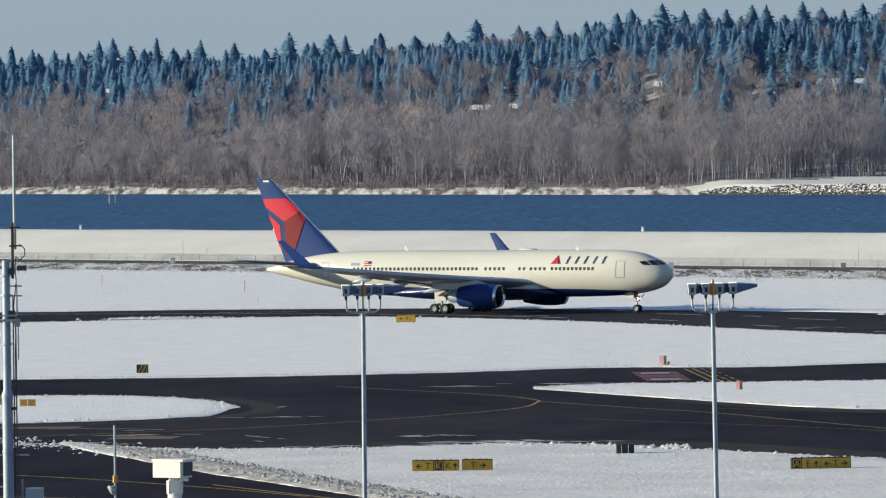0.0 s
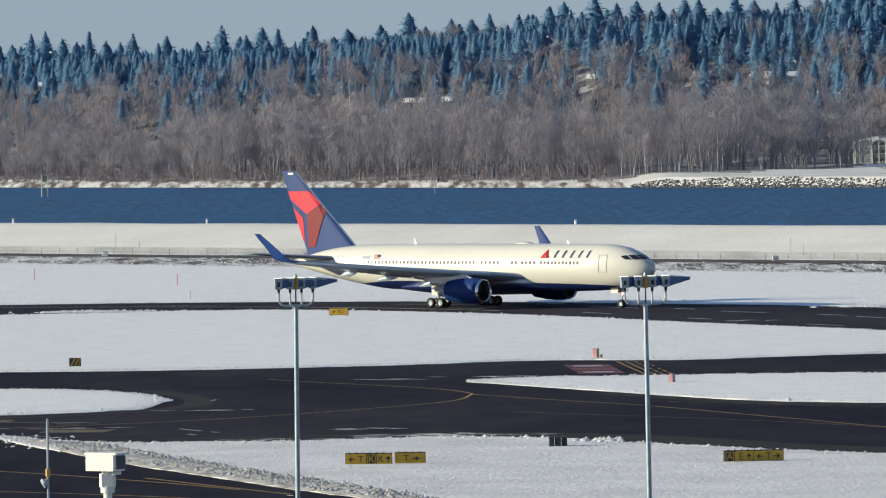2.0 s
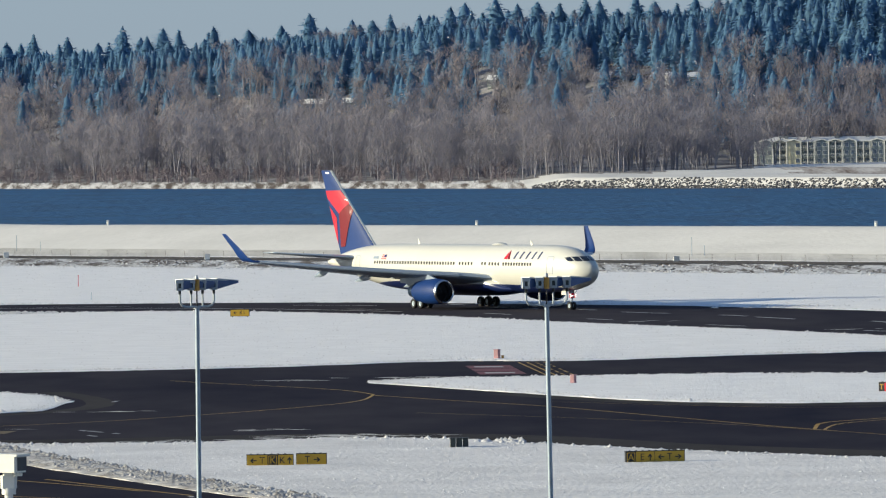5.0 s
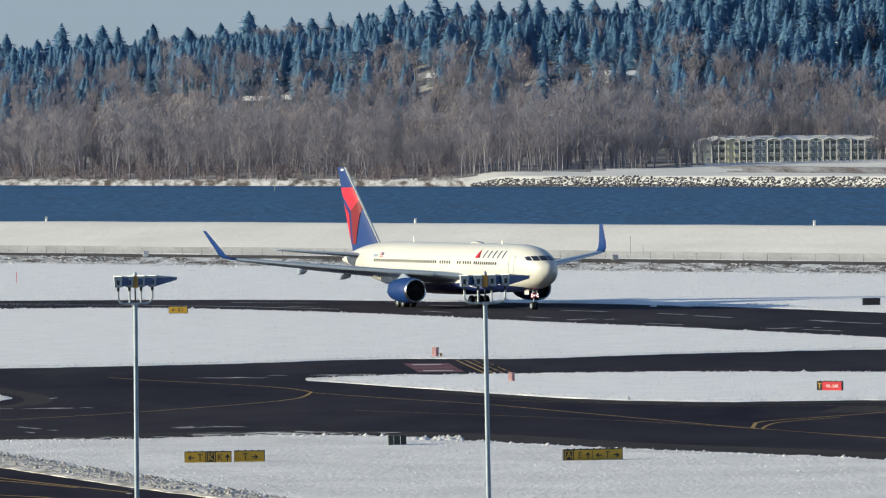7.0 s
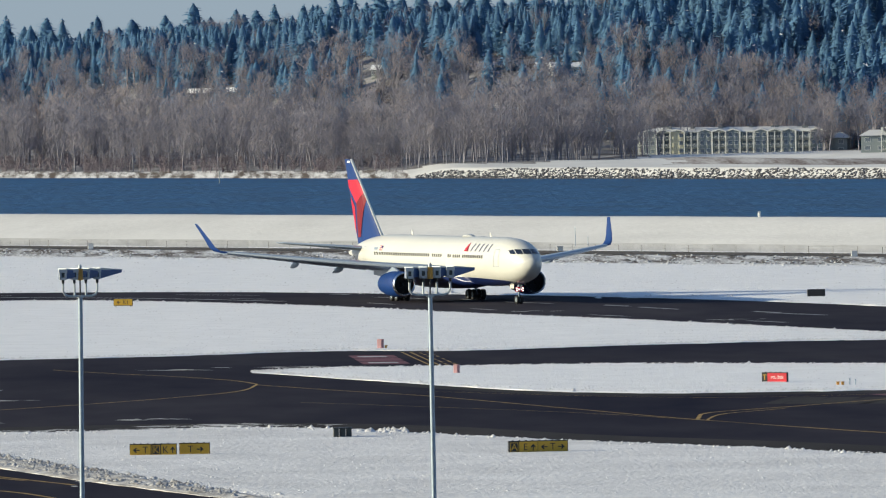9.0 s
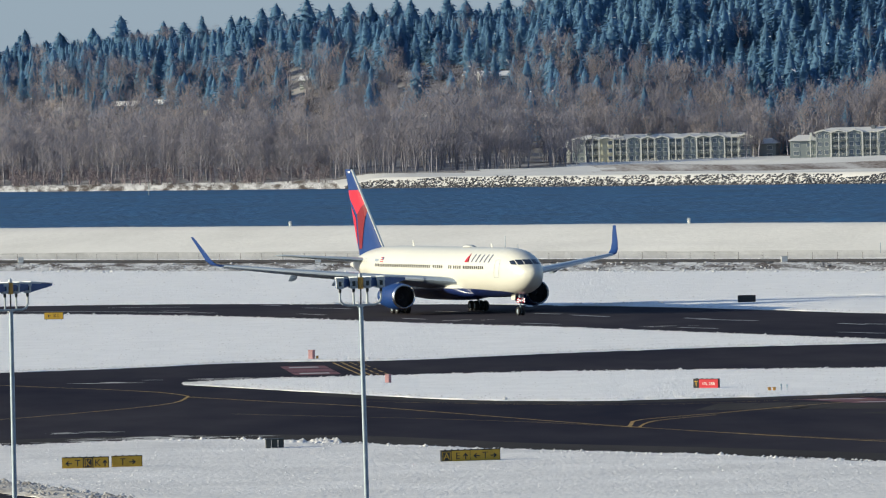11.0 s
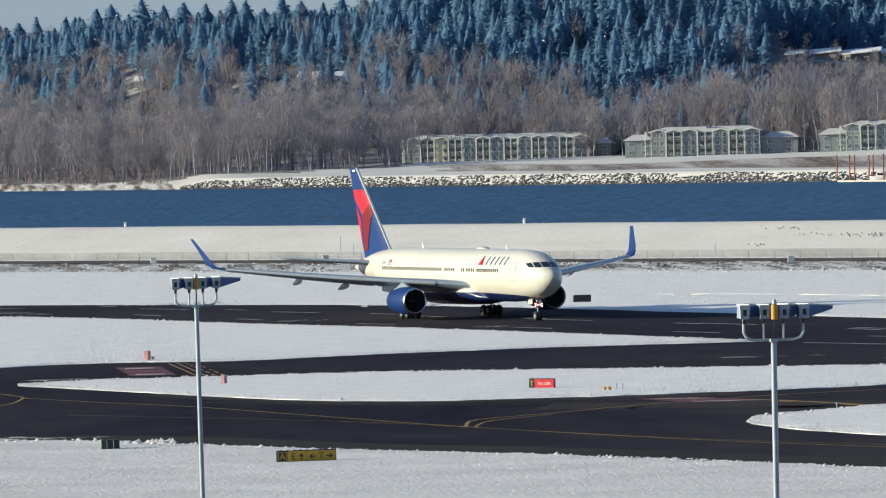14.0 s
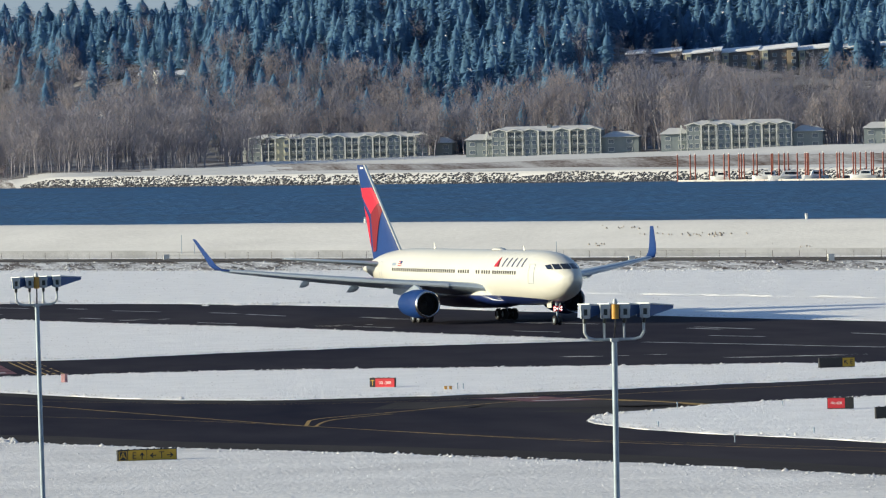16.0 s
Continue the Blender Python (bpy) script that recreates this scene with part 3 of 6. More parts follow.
    for _ in range(1500):  # and the rough strip at its foot
        x, r = rnd.uniform(-100, 190), rnd.uniform(1108, 1164)
        if wave(x, r * 0.2, 9, 17) < -0.1:
            continue
        w, h, n = rnd.uniform(0.12, 0.45), rnd.uniform(0.06, 0.24), len(tv)
        y = at_row(x, r)
        tv.extend(((x - w, y, 0.0), (x + w, y, 0.0), (x + 0.3 * w, y - 0.1, h), (x - 0.5 * w, y - 0.1, 0.7 * h), (x, y + 0.3, 0.0)))
        tf.extend(((n, n + 1, n + 2), (n, n + 2, n + 3), (n + 1, n + 4, n + 2), (n + 4, n, n + 3), (n + 4, n + 3, n + 2)))
    tagged(new("grass_tufts", raw_mesh("grass_tufts", tv, tf, [TUFT], [0] * len(tf))), "brown grass tufts breaking the levee snow", "grass", kind="stuff")
    ob = new("snow_clods", raw_mesh("snow_clods", vs, fs, [SNOW_TRODDEN, PLOUGHED], [1 if k in soiled else 0 for k in range(len(fs))]))
    tagged(ob, "broken clods of ploughed snow", "snow clods", kind="stuff")


snow_clods()


def streaks():
    """Thin slush and packed snow left on the asphalt."""
    rnd = random.Random(21)
    b = Build()
    spots = [(-1.5, 508, 3, 1.2, 9), (4.5, 497.5, 4, 1.6, 16), (2, 496, 5, 1.5, 14), (7.5, 494.5, 4, 1.2, 10), (-12.5, 545, 3.5, 0.4, 12), (-22, 515, 5, 0.8, 6), (-27, 503, 4, 1.0, 14), (-25, 498, 3, 2, 14), (-22, 491, 2, 3, 14), (-19, 482, 2, 4, 12),
             (10, 611, 5, 1.0, 14), (2, 607, 5, 0.8, 8), (84, 610, 7, 0.8, 16), (70, 622, 5, 0.6, 8), (-7, 440, 2, 5, 18), (-3, 424, 2, 4, 14), (40, 775, 5, 1.5, 6), (58, 735, 5, 1.5, 6), (-9, 491.5, 5, 1.2, 10)]
    for cx, cy, w, d, n in spots:
        for _ in range(n):
            x, y = cx + rnd.gauss(0, w * 0.45), cy + rnd.gauss(0, d * 0.7)
            lx, ly = rnd.uniform(0.2, 1.0) ** 2 * w * 0.42 + 0.1, rnd.uniform(0.12, 0.4) * min(1.5, d)
            lean = -0.5 * lx * rnd.uniform(0.5, 1.2)
            ring = []
            for k in range(16):
                a = 2 * math.pi * k / 16
                j = rnd.uniform(0.3, 1.15)
                ring.append((x + lx * j * math.cos(a), y + lean * j * math.cos(a) + ly * j * math.sin(a), 0.034))
            b.add([(x, y, 0.045)] + ring, [(0, 1 + k, 1 + (k + 1) % 16) for k in range(16)])
    ob = part("slush", b, SNOW_OLD)
    tagged(ob, "thin streaks of slush on the asphalt", "slush", kind="stuff")


streaks()


# ---- the airliner: nose at x = 0, aft negative, y to its left, z up from the ground ----
BODY_X = [-54.3, -52, -48.5, -44, -40, -36, -28, -20, -9.5, -7, -5, -3.4, -2.2, -1.2, -0.5, -0.2, -0.1]
BODY_TOP = [5.25, 5.85, 6.6, 7.12, 7.27, 7.3, 7.3, 7.3, 7.3, 7.27, 7.09, 6.75, 6.27, 5.76, 5.24, 4.95, 4.70]
BODY_LOW = [4.8, 4.35, 3.55, 2.7, 2.12, 1.9, 1.9, 1.9, 1.9, 2.0, 2.15, 2.40, 2.70, 3.12, 3.72, 4.12, 4.42]
BODY_HALF = [0.22, 0.75, 1.45, 2.12, 2.42, 2.515, 2.515, 2.515, 2.50, 2.40, 2.20, 1.93, 1.63, 1.22, 0.72, 0.36, 0.10]
GEAR_X, NOSE_GEAR_X = -28.0, -4.75


def body_at(x):
    t, l, h = (float(smooth_curve(BODY_X, a, x)) for a in (BODY_TOP, BODY_LOW, BODY_HALF))
    return (t + l) / 2, (t - l) / 2, h


def square(x):
    """How square the section is: rounder along the cabin than at the flight deck."""
    return 2.0 + 0.3 * float(step(-9.5, -4.0, x))


def skin(x, z, side, off=0.015):
    """The point of the fuselage skin at x and height z, on the left (1) or right (-1)."""
    mid, hz, hy = body_at(x)
    s = max(-1, min(1, (z - mid) / hz))
    e = square(x)
    y = hy * (1 - abs(s) ** e) ** (1 / e)
    n = Vector((0, y / max(hy, 0.01) ** 2, (z - mid) / hz**2)).normalized()
    return (x, side * (y + off * n.y), z + off * n.z)


def skin_patch(b, corners, side, nx=2, nz=2, mat=0, off=0.02):
    """A sheet laid on the skin between four (x, z) corners."""
    (a, c, d, e) = corners
    rows = []
    for k in range(nz + 1):
        v = k / nz
        row = []
        for i in range(nx + 1):
            u = i / nx
            x = (a[0] * (1 - u) + c[0] * u) * (1 - v) + (e[0] * (1 - u) + d[0] * u) * v
            z = (a[1] * (1 - u) + c[1] * u) * (1 - v) + (e[1] * (1 - u) + d[1] * u) * v
            row.append(skin(x, z, side, off))
        rows.append(row)
    b.sheet(rows, mat)


def nose_x(y, z):
    """Where the nose's upper skin reaches height z at y from the centreline."""
    near, aft = -0.3, -6.0
    for _ in range(30):
        x = (near + aft) / 2
        mid, hz, hy = body_at(x)
        e = square(x)
        f = min(1.0, y / hy)
        near, aft = (near, x) if mid + hz * (1 - f**e) ** (1 / e) > z and y < hy else (x, aft)
    return near


def aerofoil(le, chord, thick, up=(0, 0, 1), n=8):
    """A closed section behind a leading edge; up: the direction of thickness."""
    up = Vector(up).normalized()
    pts = []
    for i in range(2 * n):
        a = math.pi * i / n
        c = 0.5 + 0.5 * math.cos(a)
        t = 5 * thick * (0.2969 * math.sqrt(c) - 0.126 * c - 0.3516 * c**2 + 0.2843 * c**3 - 0.1036 * c**4)
        s = (1 if i < n else -1) * (0.25 if i >= n and thick > 0.09 else 0.3) / 0.3
        pts.append(Vector(le) + Vector((-chord * c, 0, 0)) + up * chord * t * s)
    return pts


def belly_paint():
    """Cream above, dark blue below a line that climbs towards the tail and fades at the nose."""
    m = PLANE_WHITE.copy()
    m.name = "cream paint with dark blue belly"
    nt, n = m.node_tree, m.node_tree.nodes
    p = n["Principled BSDF"]
    old = p.inputs["Base Color"].links[0].from_socket
    co = n.new("ShaderNodeTexCoord")
    sep = n.new("ShaderNodeSeparateXYZ")
    nt.links.new(co.outputs["Object"], sep.inputs[0])
    line = n.new("ShaderNodeFloatCurve")
    xs = n.new("ShaderNodeMapRange")
    xs.inputs["From Min"].default_value, xs.inputs["From Max"].default_value = -56.0, 0.0
    nt.links.new(sep.outputs["X"], xs.inputs["Value"])
    nt.links.new(xs.outputs[0], line.inputs["Value"])
    c = line.mapping.curves[0]
    pts = [(0, 0.20), (0.2, 0.25), (0.34, 0.30), (0.5, 0.285), (0.85, 0.27), (0.93, 0.245), (1, 0.1)]
    while len(c.points) < len(pts):
        c.points.new(0.5, 0.5)
    for q, (u, v) in zip(c.points, pts):
        q.location = (u, v)
    line.mapping.update()
    mul = n.new("ShaderNodeMath")
    mul.operation = "MULTIPLY"
    mul.inputs[1].default_value = 10.0
    nt.links.new(line.outputs[0], mul.inputs[0])
    gt = n.new("ShaderNodeMath")
    gt.operation = "GREATER_THAN"
    nt.links.new(sep.outputs["Z"], gt.inputs[0])
    nt.links.new(mul.outputs[0], gt.inputs[1])
    mix = n.new("ShaderNodeMix")
    mix.data_type = "RGBA"
    mix.inputs["A"].default_value = (0.010, 0.022, 0.10, 1)
    nt.links.new(gt.outputs[0], mix.inputs["Factor"])
    nt.links.new(old, mix.inputs["B"])
    nt.links.new(mix.outputs["Result"], p.inputs["Base Color"])
    return m


FIN_TOP, FIN_LOW = 15.85, 6.2


def fin_edges(z):
    """Leading and trailing x of the fin at height z."""
    u = (z - 6.2) / (15.85 - 6.2)
    return -43.6 + (-53.7 + 43.6) * u, -51.9 + (-55.8 + 51.9) * u


def fin_half(x, z):
    le, te = fin_edges(z)
    c = max(0.001, min(1, (le - x) / (le - te)))
    return (le - te) * 5 * 0.105 * (0.2969 * math.sqrt(c) - 0.126 * c - 0.3516 * c**2 + 0.2843 * c**3 - 0.1036 * c**4)


def fin_panel(b, corners, side, n=6, off=0.02):
    rows = []
    a, c, d, e = corners
    for k in range(n + 1):
        v = k / n
        row = []
        for i in range(n + 1):
            u = i / n
            x = (a[0] * (1 - u) + c[0] * u) * (1 - v) + (e[0] * (1 - u) + d[0] * u) * v
            z = (a[1] * (1 - u) + c[1] * u) * (1 - v) + (e[1] * (1 - u) + d[1] * u) * v
            row.append((x, side * (fin_half(x, z) + off), z))
        rows.append(row)
    b.sheet(rows)


def wheel(parent, x, y, r, w):
    ob = new("wheel")
    ob.parent = parent
    ob.location = (x, y, r)
    b = Build()
    b.lathe([(-w / 2, r * 0.56), (-w / 2, r * 0.86), (-w * 0.36, r * 0.97), (-w * 0.12, r), (w * 0.12, r), (w * 0.36, r * 0.97), (w / 2, r * 0.86), (w / 2, r * 0.56)], (0, 0, 0), (0, 1, 0), 24)
    part("tyre", b, RUBBER, ob, smooth=True)
    h = Build()
    h.lathe([(-w * 0.46, 0.0), (-w * 0.46, r * 0.2), (-w * 0.30, r * 0.30), (-w * 0.34, r * 0.57), (w * 0.34, r * 0.57), (w * 0.30, r * 0.30), (w * 0.46, r * 0.2), (w * 0.46, 0)], (0, 0, 0), (0, 1, 0), 20)
    for k in range(6):
        a = k * math.pi / 3
        for s in (-1, 1):
            h.tube((r * 0.43 * math.cos(a), s * w * 0.33, r * 0.43 * math.sin(a)), (r * 0.43 * math.cos(a), s * w * 0.37, r * 0.43 * math.sin(a)), r * 0.06, n=6)
    part("rim", h, GALV, ob, "grey metal rim")
    return ob


WHEELS = []
WORD_BLUE = material("slate blue lettering paint", (0.045, 0.06, 0.12), 0.35, var=0.1, scale=0.5)


def airliner():
    top = thing("airliner", "cream twin-engine airliner with blue belly and red-blue tail, taxiing", "airplane", Matrix())
    body_paint = belly_paint()
    b = Build()
    xs = sorted(set(list(np.arange(-54.3, -36, 0.7)) + list(np.arange(-36, -9, 1.5)) + list(np.arange(-9, -1, 0.35)) + [-1, -0.75, -0.5, -0.35, -0.2, -0.14, -0.1]))
    rings = []
    for x in xs:
        mid, hz, hy = body_at(x)
        e = 2 / square(x)
        rings.append([(x, math.copysign(hy * abs(math.cos(2 * math.pi * k / 56)) ** e, math.cos(2 * math.pi * k / 56)), mid + math.copysign(hz * abs(math.sin(2 * math.pi * k / 56)) ** e, math.sin(2 * math.pi * k / 56))) for k in range(56)])
    b.loft(rings)
    part("fuselage", b, body_paint, top, "cream fuselage with dark blue belly", smooth=True)
    b = Build()
    rings = []
    for x, w, lo, hi in ((-13.5, 0.5, 2.1, 2.4), (-15.5, 2.0, 1.75, 2.9), (-18, 2.8, 1.5, 4.2), (-23, 2.95, 1.4, 4.3), (-29, 2.9, 1.4, 3.9), (-33, 2.5, 1.6, 3.2), (-36, 1.5, 1.85, 2.7), (-38, 0.4, 2.1, 2.3)):
        rings.append([(x, w * math.cos(2 * math.pi * k / 28), (lo + hi) / 2 + (hi - lo) / 2 * math.sin(2 * math.pi * k / 28)) for k in range(28)])
    b.loft(rings)
    part("wing_fairing", b, body_paint, top, smooth=True)

    # cabin windows, doors, cockpit glass
    x_rows = list(np.arange(-9.3, -14.8, -0.53)) + list(np.arange(-15.6, -17.6, -0.6)) + [-18.3, -18.9] + list(np.arange(-21.0, -23.9, -0.6)) + list(np.arange(-24.6, -41.6, -0.55))
    for side in (-1, 1):
        shared = Build()
        shared.add([(dx, side * y, z) for dx, y, z in ((-0.12, 2.522, 4.98), (0.12, 2.522, 4.98), (0.12, 2.50, 5.33), (-0.12, 2.50, 5.33), (-0.12, 2.48, 4.98), (0.12, 2.48, 4.98), (0.12, 2.46, 5.33), (-0.12, 2.46, 5.33))], [(0, 1, 2, 3), (0, 4, 5, 1), (1, 5, 6, 2), (2, 6, 7, 3), (3, 7, 4, 0)])
        me = shared.mesh("window", CABIN_WINDOW)
        for x in x_rows:
            _, _, hy = body_at(x)
            ob = new("window", me)
            ob.parent = top
            ob.location = (x, side * (hy - 2.515) , 0)
        for x, w, lo, hi in ((-5.8, 1.07, 4.1, 6.0), (-34.0, 0.0, 0, 0), (-45.3, 1.0, 4.1, 5.85)):
            if w:
                d = Build()
                for c in ([(x - w / 2, lo), (x + w / 2, lo), (x + w / 2, lo + 0.05), (x - w / 2, lo + 0.05)], [(x - w / 2, hi), (x + w / 2, hi), (x + w / 2, hi + 0.05), (x - w / 2, hi + 0.05)]):
                    skin_patch(d, c, side, 4, 1)
                for xx in (x - w / 2, x + w / 2):
                    skin_patch(d, [(xx - 0.03, lo), (xx + 0.03, lo), (xx + 0.03, hi), (xx - 0.03, hi)], side, 1, 10)
                part("door_seam", d, PLANE_GREY, top, "thin grey door outline")
        for y0, y1, lo0, lo1, hi0, hi1 in ((0.05, 0.80, 5.58, 5.55, 6.08, 6.07), (0.88, 1.34, 5.54, 5.52, 6.06, 6.04), (1.41, 1.70, 5.52, 5.54, 6.02, 5.92)):
            d = Build()
            rows = []
            for k in range(7):
                v = k / 6
                rows.append([])
                for i in range(9):
                    u = i / 8
                    y, z = y0 + (y1 - y0) * u, (lo0 + (lo1 - lo0) * u) * (1 - v) + (hi0 + (hi1 - hi0) * u) * v
                    x = nose_x(y, z)
                    rows[-1].append((x + 0.02, side * (y + 0.012), z + 0.012))
            d.sheet(rows)
            part("cockpit_window", d, GLASS_DARK, top)
        # emblem and word as plain shapes
        d = Build()
        if side < 0:
            x0 = -14.1
            skin_patch(d, [(x0 - 0.7, 5.7), (x0 + 0.05, 5.7), (x0 - 0.02, 6.65), (x0 - 0.06, 6.65)], side, 4, 8, 0)
            skin_patch(d, [(x0 + 0.12, 5.7), (x0 + 0.62, 5.7), (x0 + 0.05, 6.65), (x0 + 0.0, 6.65)], side, 4, 8, 1)
        else:
            x0 = -14.5
            skin_patch(d, [(x0 - 0.62, 5.7), (x0 - 0.12, 5.7), (x0, 6.65), (x0 - 0.05, 6.65)], side, 4, 8, 1)
            skin_patch(d, [(x0 - 0.05, 5.7), (x0 + 0.95, 5.7), (x0 + 0.06, 6.65), (x0 + 0.02, 6.65)], side, 4, 8, 0)
        part("emblem", d, [PLANE_RED, PLANE_DARK_RED], top, "small red emblem")
        for k in range(5):
            d = Build()
            x0 = (-12.9 if side < 0 else -13.3) + 1.17 * k
            lean = 0.25 * -side
            skin_patch(d, [(x0, 5.72), (x0 + 0.30, 5.72), (x0 + 0.30 + lean, 6.55), (x0 + lean, 6.55)], side, 3, 6)
            part("wordmark_bar", d, WORD_BLUE, top, "dark blue bar in place of a letter")
        d = Build()
        skin_patch(d, [(-41.6, 5.55), (-40.4, 5.55), (-40.4, 5.85), (-41.6, 5.85)], side, 4, 2)
        part("registration_bar", d, PLANE_GREY, top, "grey bar in place of the registration")
        d = Build()
        for k in range(5):
            skin_patch(d, [(-39.8, 5.5 + 0.11 * k), (-38.8, 5.5 + 0.11 * k), (-38.8, 5.6 + 0.11 * k), (-39.8, 5.6 + 0.11 * k)], side, 3, 1, k % 2)
        skin_patch(d, [(-39.25, 5.77), (-38.8, 5.77), (-38.8, 6.03), (-39.25, 6.03)], side, 2, 2, 2, off=0.03)
        part("flag", d, [PLANE_RED, PLANE_WHITE, PLANE_BLUE], top, "small striped flag")
    # aerials and dome on the roof
    d = Build()
    rings = [[(x, w * math.cos(a), 7.2 + h * max(0, math.sin(a)) + 0.08) for a in (2 * math.pi * k / 16 for k in range(16))] for x, w, h in ((-17.6, 0.05, 0.02), (-18.0, 0.45, 0.16), (-18.6, 0.55, 0.26), (-19.3, 0.55, 0.24), (-20, 0.3, 0.1), (-20.3, 0.05, 0.02))]
    d.loft(rings)
    part("satcom_dome", d, PLANE_WHITE, top, smooth=True)
    for x, h in ((-12.2, 0.45), (-35.0, 0.6)):
        d = Build()
        d.add([(x, -0.02, 7.25), (x - 0.5, -0.02, 7.25), (x - 0.55, -0.01, 7.3 + h), (x - 0.4, -0.01, 7.3 + h), (x, 0.02, 7.25), (x - 0.5, 0.02, 7.25), (x - 0.55, 0.01, 7.3 + h), (x - 0.4, 0.01, 7.3 + h)], [(0, 1, 2, 3), (7, 6, 5, 4), (0, 3, 7, 4), (1, 5, 6, 2), (2, 6, 7, 3)])
        part("aerial", d, PLANE_WHITE, top)

    # fin
    b = Build()
    rings = []
    for k in range(13):
        z = 5.6 + (FIN_TOP - 5.6) * k / 12
        le, te = fin_edges(z)
        rings.append(aerofoil((le, 0, z), le - te, 0.105 if k < 12 else 0.08, (0, 1, 0), 10))
    b.loft(rings)
    fin = part("fin", b, PLANE_BLUE, top, "dark blue fin with red panels", smooth=True)
    panels = [("fin_panel", PLANE_RED, [(-54.85, 13.45), (-51.50, 13.5), (-49.65, 12.0), (-51.80, 10.75)]),
              ("fin_panel", PLANE_RED, [(-54.85, 13.45), (-51.80, 10.75), (-54.50, 12.55), (-54.60, 12.9)]),
              ("fin_panel", PLANE_DARK_RED, [(-49.65, 12.0), (-48.85, 11.1), (-50.55, 6.9), (-51.80, 10.75)]),
              ("fin_panel", PLANE_DARK_RED, [(-50.55, 6.9), (-51.65, 6.8), (-51.70, 9.2), (-51.80, 10.75)]),
              ("fin_panel", PLANE_RED, [(-54.05, 11.6), (-52.40, 10.3), (-52.25, 7.2), (-52.60, 7.8)])]
    for side in (-1, 1):
        for nm, mt, cs in panels:
            d = Build()
            fin_panel(d, cs, side)
            part(nm, d, mt, fin, "red painted panel" if mt is PLANE_RED else "dark red painted panel")
        d = Build()
        fin_panel(d, [(-54.7, 15.45), (-53.9, 15.45), (-53.9, 15.65), (-54.7, 15.65)], side)
        part("fin_number_bar", d, SIGN_WHITE, fin, "pale bar in place of a number")
    b = Build()
    rings = []
    for k in range(13):
        z = 7.0 + (FIN_TOP - 7.0) * k / 12
        le, te = fin_edges(z)
        rings.append([(le + 0.03 - 0.10 * math.cos(a), 0.16 * math.sin(a), z) for a in (0.5 * math.pi, 0.8 * math.pi, math.pi, 1.2 * math.pi, 1.5 * math.pi)])
    b.loft(rings)
    # White paint stands in for the bright glint along the metal edge.
    part("fin_leading_edge", b, CAMERA_WHITE, fin, "leading edge painted white for its metal glint", smooth=True)

    for side in (-1, 1):
        # tailplane
        b = Build()
        b.loft([aerofoil((le, side * y, z), c, t) for y, le, c, z, t in ((0.6, -45.6, 6.6, 5.55, 0.10), (3, -47.4, 5.4, 5.75, 0.10), (9.2, -52.0, 2.5, 6.3, 0.09), (9.35, -52.6, 1.8, 6.32, 0.06))])
        part("tailplane", b, PLANE_GREY, top, "grey tailplane", smooth=True)
        # wing with dihedral
        b = Build()
        secs = [(0.8, -15.6, 13.6, 3.3, 0.115), (2.6, -17.4, 12.0, 3.55, 0.115), (5.2, -19.6, 9.9, 3.85, 0.115), (8.0, -21.7, 8.1, 4.1, 0.115), (13, -25.5, 6.3, 4.55, 0.135), (18, -29.2, 4.5, 5.08, 0.145), (22.0, -32.2, 3.1, 5.55, 0.15), (23.3, -33.2, 2.6, 5.7, 0.15)]
        b.loft([[p + Vector((0, 0, (p.x - le) * 0.05)) for p in aerofoil((le, side * y, z), c, t, n=10)] for y, le, c, z, t in secs])
        part("wing", b, PLANE_GREY, top, "pale grey swept wing", smooth=True)
        # slat edge
        b = Build()
        b.loft([aerofoil((le + 0.06, side * y, z - 0.02), c * 0.10, 0.55 * t / 0.11, n=5) for y, le, c, z, t in secs[2:]])
        part("slat", b, SLAT_GREY, top, "satin grey leading-edge slat", smooth=True)
        # winglet
        b = Build()
        rings = []
        for y, le, c, z, t, up in ((23.3, -33.2, 2.6, 5.7, 0.10, (0, -0.1, 1)), (23.9, -33.7, 2.3, 5.8, 0.09, (0, -0.5, 1)), (24.35, -34.3, 2.0, 6.25, 0.085, (0, -1, 0.6)), (24.65, -35.0, 1.7, 7.0, 0.08, (0, -1, 0.3)), (25.4, -37.2, 0.85, 8.9, 0.08, (0, -1, 0.25))):
            rings.append(aerofoil((le, side * y, z), c, t, (0, side * up[1], up[2])))
        b.loft(rings)
        part("winglet", b, PLANE_BLUE, top, "dark blue upturned winglet", smooth=True)
        # flap track fairings
        for y, x, z, ln in ((5.9, -28.2, 2.95, 3.4), (11.2, -30.3, 3.7, 3.4), (15.6, -32.4, 4.3, 2.8)):
            b = Build()
            b.loft([[(x + ln / 2 - ln * u, side * y + 0.22 * r * math.cos(a), z - 0.5 * u * u + 0.36 * r * math.sin(a)) for a in (2 * math.pi * k / 10 for k in range(10))] for u, r in ((0, 0.05), (0.15, 0.7), (0.4, 1), (0.7, 0.8), (1, 0.05))])
            part("flap_fairing", b, PLANE_GREY, top, smooth=True)
        # flap and aileron edges
        for y0, y1, x0, x1, z0, z1 in ((3.2, 7.6, -29.3, -29.7, 3.0, 3.55), (8.2, 15.8, -29.8, -32.1, 3.6, 4.5)):
            b = Build()
            b.loft([aerofoil((x0 + 0.8, side * y0, z0), 1.9, 0.12, (0.25, 0, 1)), aerofoil((x1 + 0.6, side * y1, z1), 1.4, 0.12, (0.25, 0, 1))])
            part("flap", b, PLANE_GREY, top, smooth=True)
        # engine
        ex, ey, ez = -18.5, side * 7.9, 2.08
        eng = new("engine")
        eng.parent = top
        eng.location = (ex, ey, ez)
        tagged(eng, "dark blue turbofan nacelle with a metal lip")
